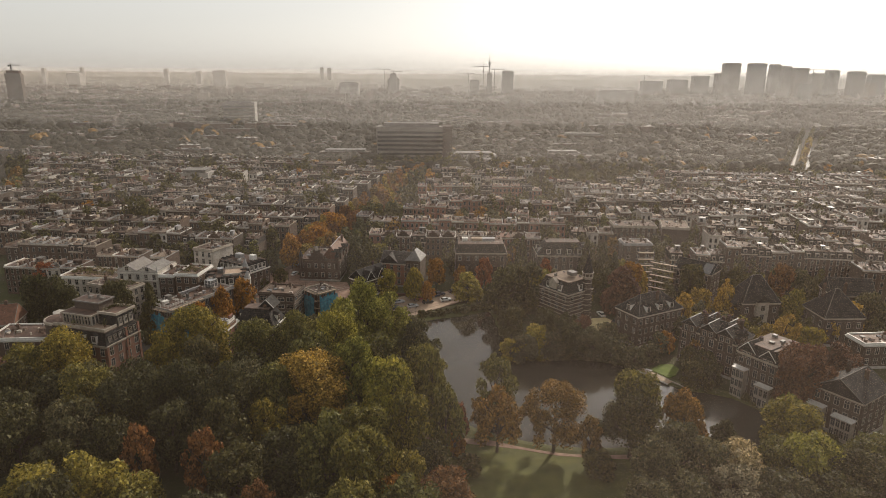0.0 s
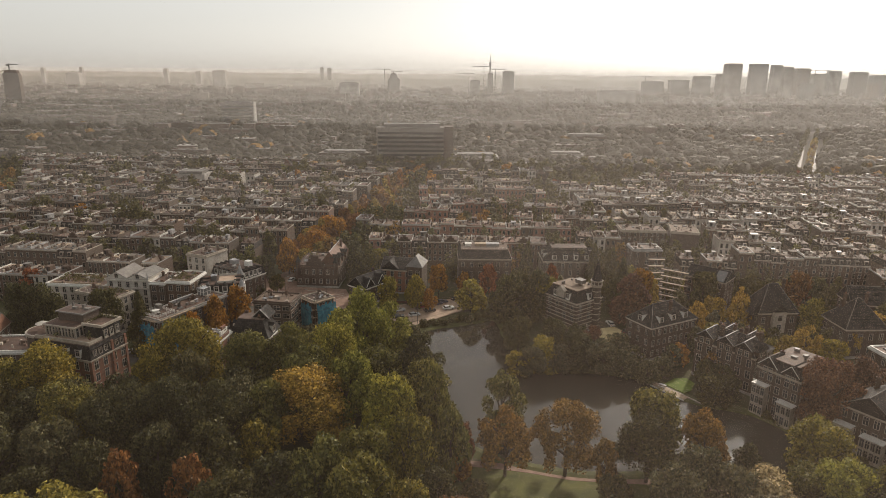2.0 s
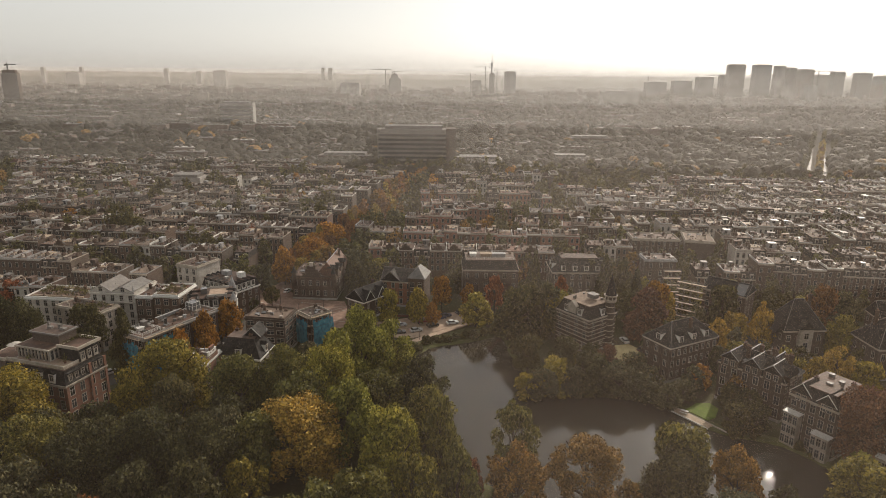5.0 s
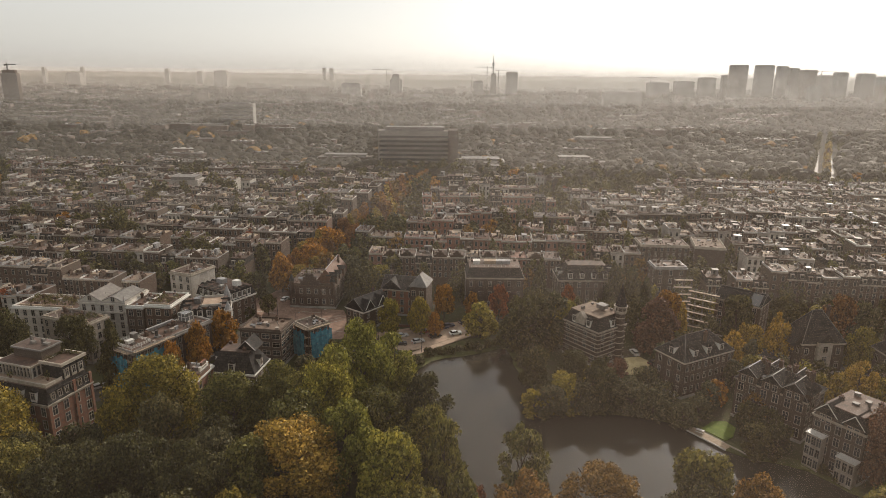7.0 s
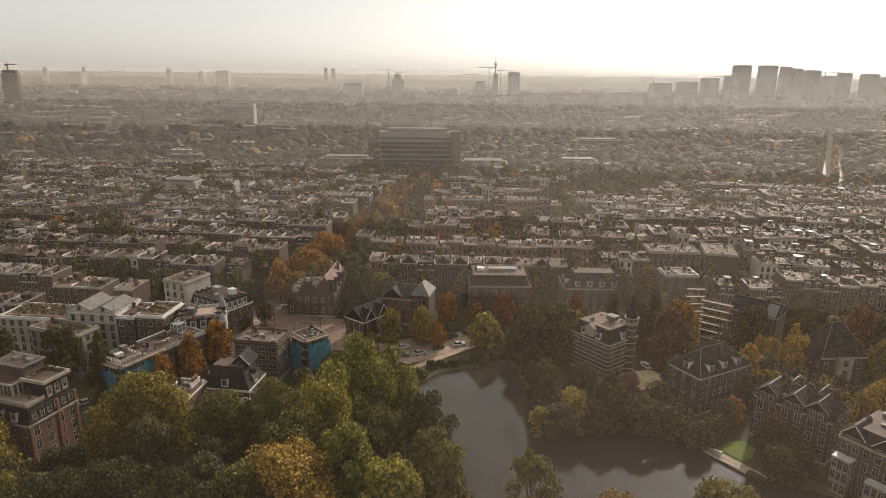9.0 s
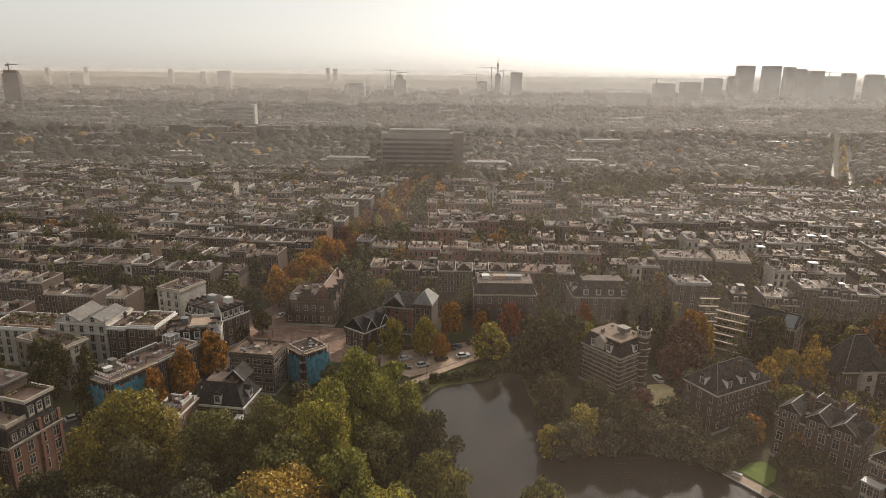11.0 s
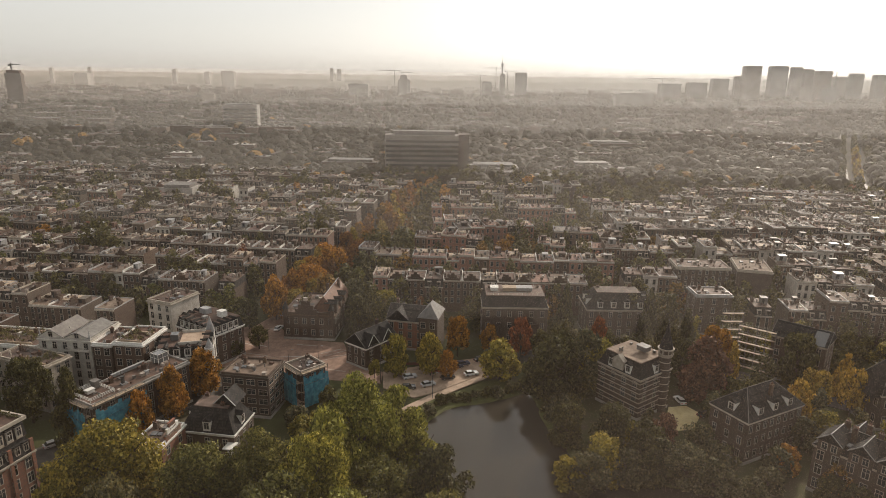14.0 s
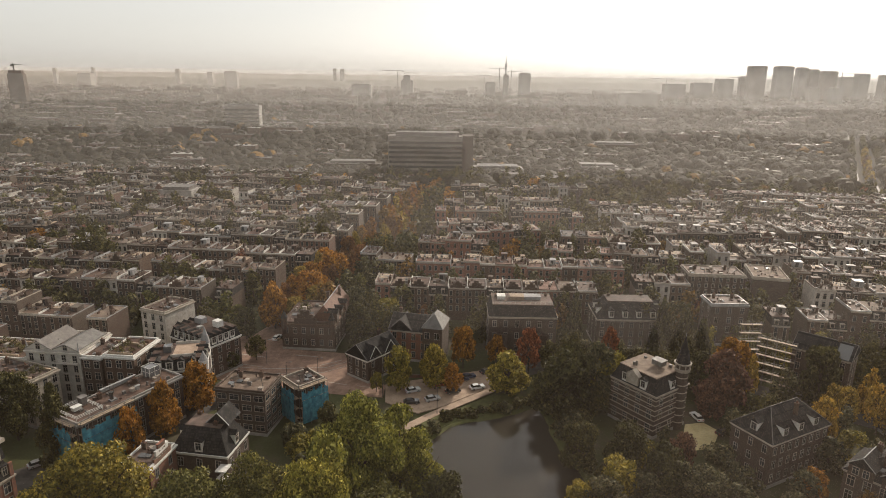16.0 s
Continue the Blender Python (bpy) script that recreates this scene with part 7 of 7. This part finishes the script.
for k, (colour, items) in enumerate(THICKET.items()):
    rng = np.random.default_rng(70 + k)
    out = []
    for x, y, h, r in items:
        n = 1500 if y < 270 else 620 if y < 380 else 260
        pos, d = crown_points(rng, "round", n, 15)
        low = 0.16 if h > 6 else 0.22
        pos = (pos - np.array([0, 0, low])) / np.array([1, 1, 1 - low]) * np.array([r, r, h]) + np.array([x, y, 0.1])
        out.append(cards(rng, pos, d, 0.4 if y < 270 else 0.75 if y < 380 else 1.3, 0.45))
    tagged(new("greenery", spray_mesh("greenery", np.concatenate(out), LEAF[colour])), TREE_WORDS[colour].rstrip(",") + " shrubs and yard trees between the houses", "shrubs", kind="stuff")

# ---- jetty, cars, lamps and other small things ----
J = thing("jetty", 61.3, 166.0, 0, math.degrees(math.atan2(-10, 7)), "pale wooden landing stage at the waterside lawn", "jetty")
rr = random.Random(8)
for k in range(27):
    part("plank", Shape().box(-7.0 + k * 0.41, -0.9, 0.58 + rr.uniform(0, 0.02), -7.0 + k * 0.41 + 0.37, 1.3, 0.66), J, mat=WOOD)
for k in range(6):
    for yy in (-0.75, 1.15):
        part("post", Shape().tube((-6.8 + k * 2.1, yy, -0.8), (-6.8 + k * 2.1, yy, 0.58), 0.12, 0.12, 7), J, mat=BARK)
part("edge_beam", Shape().box(-7.05, -1.02, 0.3, 4.07, -0.9, 0.64), J, mat=WHITE)
part("quay_wall", Shape().box(-7.0, 1.3, -0.3, 9.0, 1.7, 0.62), J, mat=STONE)

W0 = thing("picnic_table", 59.6, 169.4, 0.66, -40, "pale picnic table with two benches on the landing stage", "table")
part("tabletop", Shape().box(-0.9, -0.4, 0.7, 0.9, 0.4, 0.76), W0, mat=WHITE)
for yy in (-0.75, 0.75):
    part("bench", Shape().box(-0.9, yy - 0.14, 0.42, 0.9, yy + 0.14, 0.47), W0, mat=WHITE)
for xx in (-0.65, 0.65):
    part("leg", Shape().box(xx - 0.05, -0.8, 0.0, xx + 0.05, 0.8, 0.7, top=(0, 0.45)), W0, mat=WOOD)

CAR_KIT = {}


def car(x, y, turn, paint, z=0.4):
    """A parked car: body, glazed cabin, wheels, lamps."""
    word, mat = CAR_PAINT[paint]
    if paint not in CAR_KIT:
        b = Shape()
        ring = lambda z, f, r, s: [(-2.15 + r, -0.88 + s, z), (2.15 - f, -0.88 + s, z), (2.2 - f, -0.5, z), (2.2 - f, 0.5, z), (2.15 - f, 0.88 - s, z), (-2.15 + r, 0.88 - s, z)]
        b.hull(ring(0.28, 0.05, 0.1, 0.04), ring(0.55, 0.0, 0.0, 0.0), 0)
        b.hull(ring(0.55, 0.0, 0.0, 0.0), ring(0.92, 0.18, 0.06, 0.06), 0)
        c = Shape()
        c.hull([(-1.75, -0.78, 0.92), (0.95, -0.78, 0.92), (0.95, 0.78, 0.92), (-1.75, 0.78, 0.92)], [(-1.3, -0.62, 1.4), (0.25, -0.62, 1.4), (0.25, 0.62, 1.4), (-1.3, 0.62, 1.4)], 0)
        r = Shape()
        r.box(-1.33, -0.64, 1.4, 0.28, 0.64, 1.47, top=(0.08, 0.08))
        wl_ = Shape()
        wl_.tube((0, -0.11, 0), (0, 0.11, 0), 0.32, 0.32, 12)
        rim = Shape()
        rim.tube((0, -0.12, 0), (0, 0.12, 0), 0.19, 0.19, 8)
        hl = Shape()
        hl.box(-0.03, -0.2, -0.07, 0.05, 0.2, 0.07)
        CAR_KIT[paint] = [s.mesh(n, m) for s, n, m in ((b, "body", mat), (c, "cabin_glass", GLASS), (r, "roof", mat), (wl_, "tyre", RUBBER), (rim, "rim", STEEL), (hl, "headlight", WHITE), (hl, "tail_light", RED))]
    b, c, r, w, rim, hl, tl = CAR_KIT[paint]
    ob = thing("car", x, y, z, turn, f"parked {word} car on the paving", "car", "parked cars")
    part("body", b, ob)
    part("cabin_glass", c, ob)
    part("roof", r, ob)
    for wx in (-1.35, 1.35):
        for wy in (-0.8, 0.8):
            t = part("wheel", w, ob, pose(wx, wy, 0.32))
            part("rim", rim, t)
    for wy in (-0.6, 0.6):
        part("headlight", hl, ob, pose(2.12, wy, 0.72))
        part("tail_light", tl, ob, pose(-2.16, wy, 0.75))


for x, y, turn, paint in ((-17, 227, 25, 0), (-17, 220.5, 12, 1), (-11.5, 222.5, 25, 0), (0.8, 229.5, 20, 2), (-6, 227, 25, 1), (-9, 231, 20, 4), (-1.5, 236, 25, 3), (4, 239.5, 30, 1), (-3.5, 234, 25, 3)):
    car(x, y, turn, paint)
for x, y, turn, paint in ((-98, 190, 45, 0), (-94, 193, 45, 1), (-103, 183, 45, 3), (-108, 180, 42, 0), (-99.5, 179, 45, 2), (-66, 276, 80, 0), (-58, 296, 80, 1), (-64, 262, 75, 2), (-56, 330, 80, 1), (-60, 312, 80, 3)):
    car(x, y, turn, paint, 0.1)
for x, y, turn, paint in ((26, 248, 0, 1), (33, 249, 0, 0), (61, 209, 30, 1), (57, 216, 100, 2), (75, 238, -30, 0)):
    car(x, y, turn, paint, 0.08)


def lamp_post(x, y, h=8.0, z=0.1):
    ob = thing("street_lamp", x, y, z, 0, "slender dark street lamp post", "street lamp", "street lamps")
    part("pole", Shape().tube((0, 0, 0), (0, 0, h), 0.09, 0.05, 7), ob, mat=IRON)
    part("arm", Shape().tube((0, 0, h - 0.1), (1.1, 0, h + 0.15), 0.045, 0.035, 6), ob, mat=IRON)
    part("lamp_head", Shape().box(0.9, -0.13, h + 0.05, 1.55, 0.13, h + 0.2, top=(0.05, 0.04)), ob, mat=ZINC)


for x, y in ((-44, 231), (-62, 243), (-74, 250), (-25, 224), (-10, 215), (10, 234), (-58, 262), (-52, 228)):
    lamp_post(x, y)

# low hedge and wall round the car park, garden parasol cloth by the mansion
F = Shape()
F.box(0, 0, 0, 12, 0.5, 0.9)
solid("garden_wall", F, BRICK_RED, "low red brick garden wall", "wall", at=pose(-22, 236.5, 0, 0, 0, -2))

# folded canopy in the mansion garden
for x, y, t in ((72.5, 171.5, 20),):
    W1 = thing("garden_canopy", x, y, 0.1, t, "folded red garden canopy on a frame", "canopy")
    part("cloth", Shape().hull([(-1.5, -1.2, 2.0), (1.5, -1.2, 2.0), (1.5, 1.2, 2.5), (-1.5, 1.2, 2.5)], [(-1.5, -1.2, 2.06), (1.5, -1.2, 2.06), (1.5, 1.2, 2.56), (-1.5, 1.2, 2.56)]), W1, mat=TILE_RED)
    for xx in (-1.4, 1.4):
        for yy in (-1.1, 1.1):
            part("post", Shape().tube((xx, yy, 0), (xx, yy, 2.2), 0.05, 0.05, 5), W1, mat=WOOD)
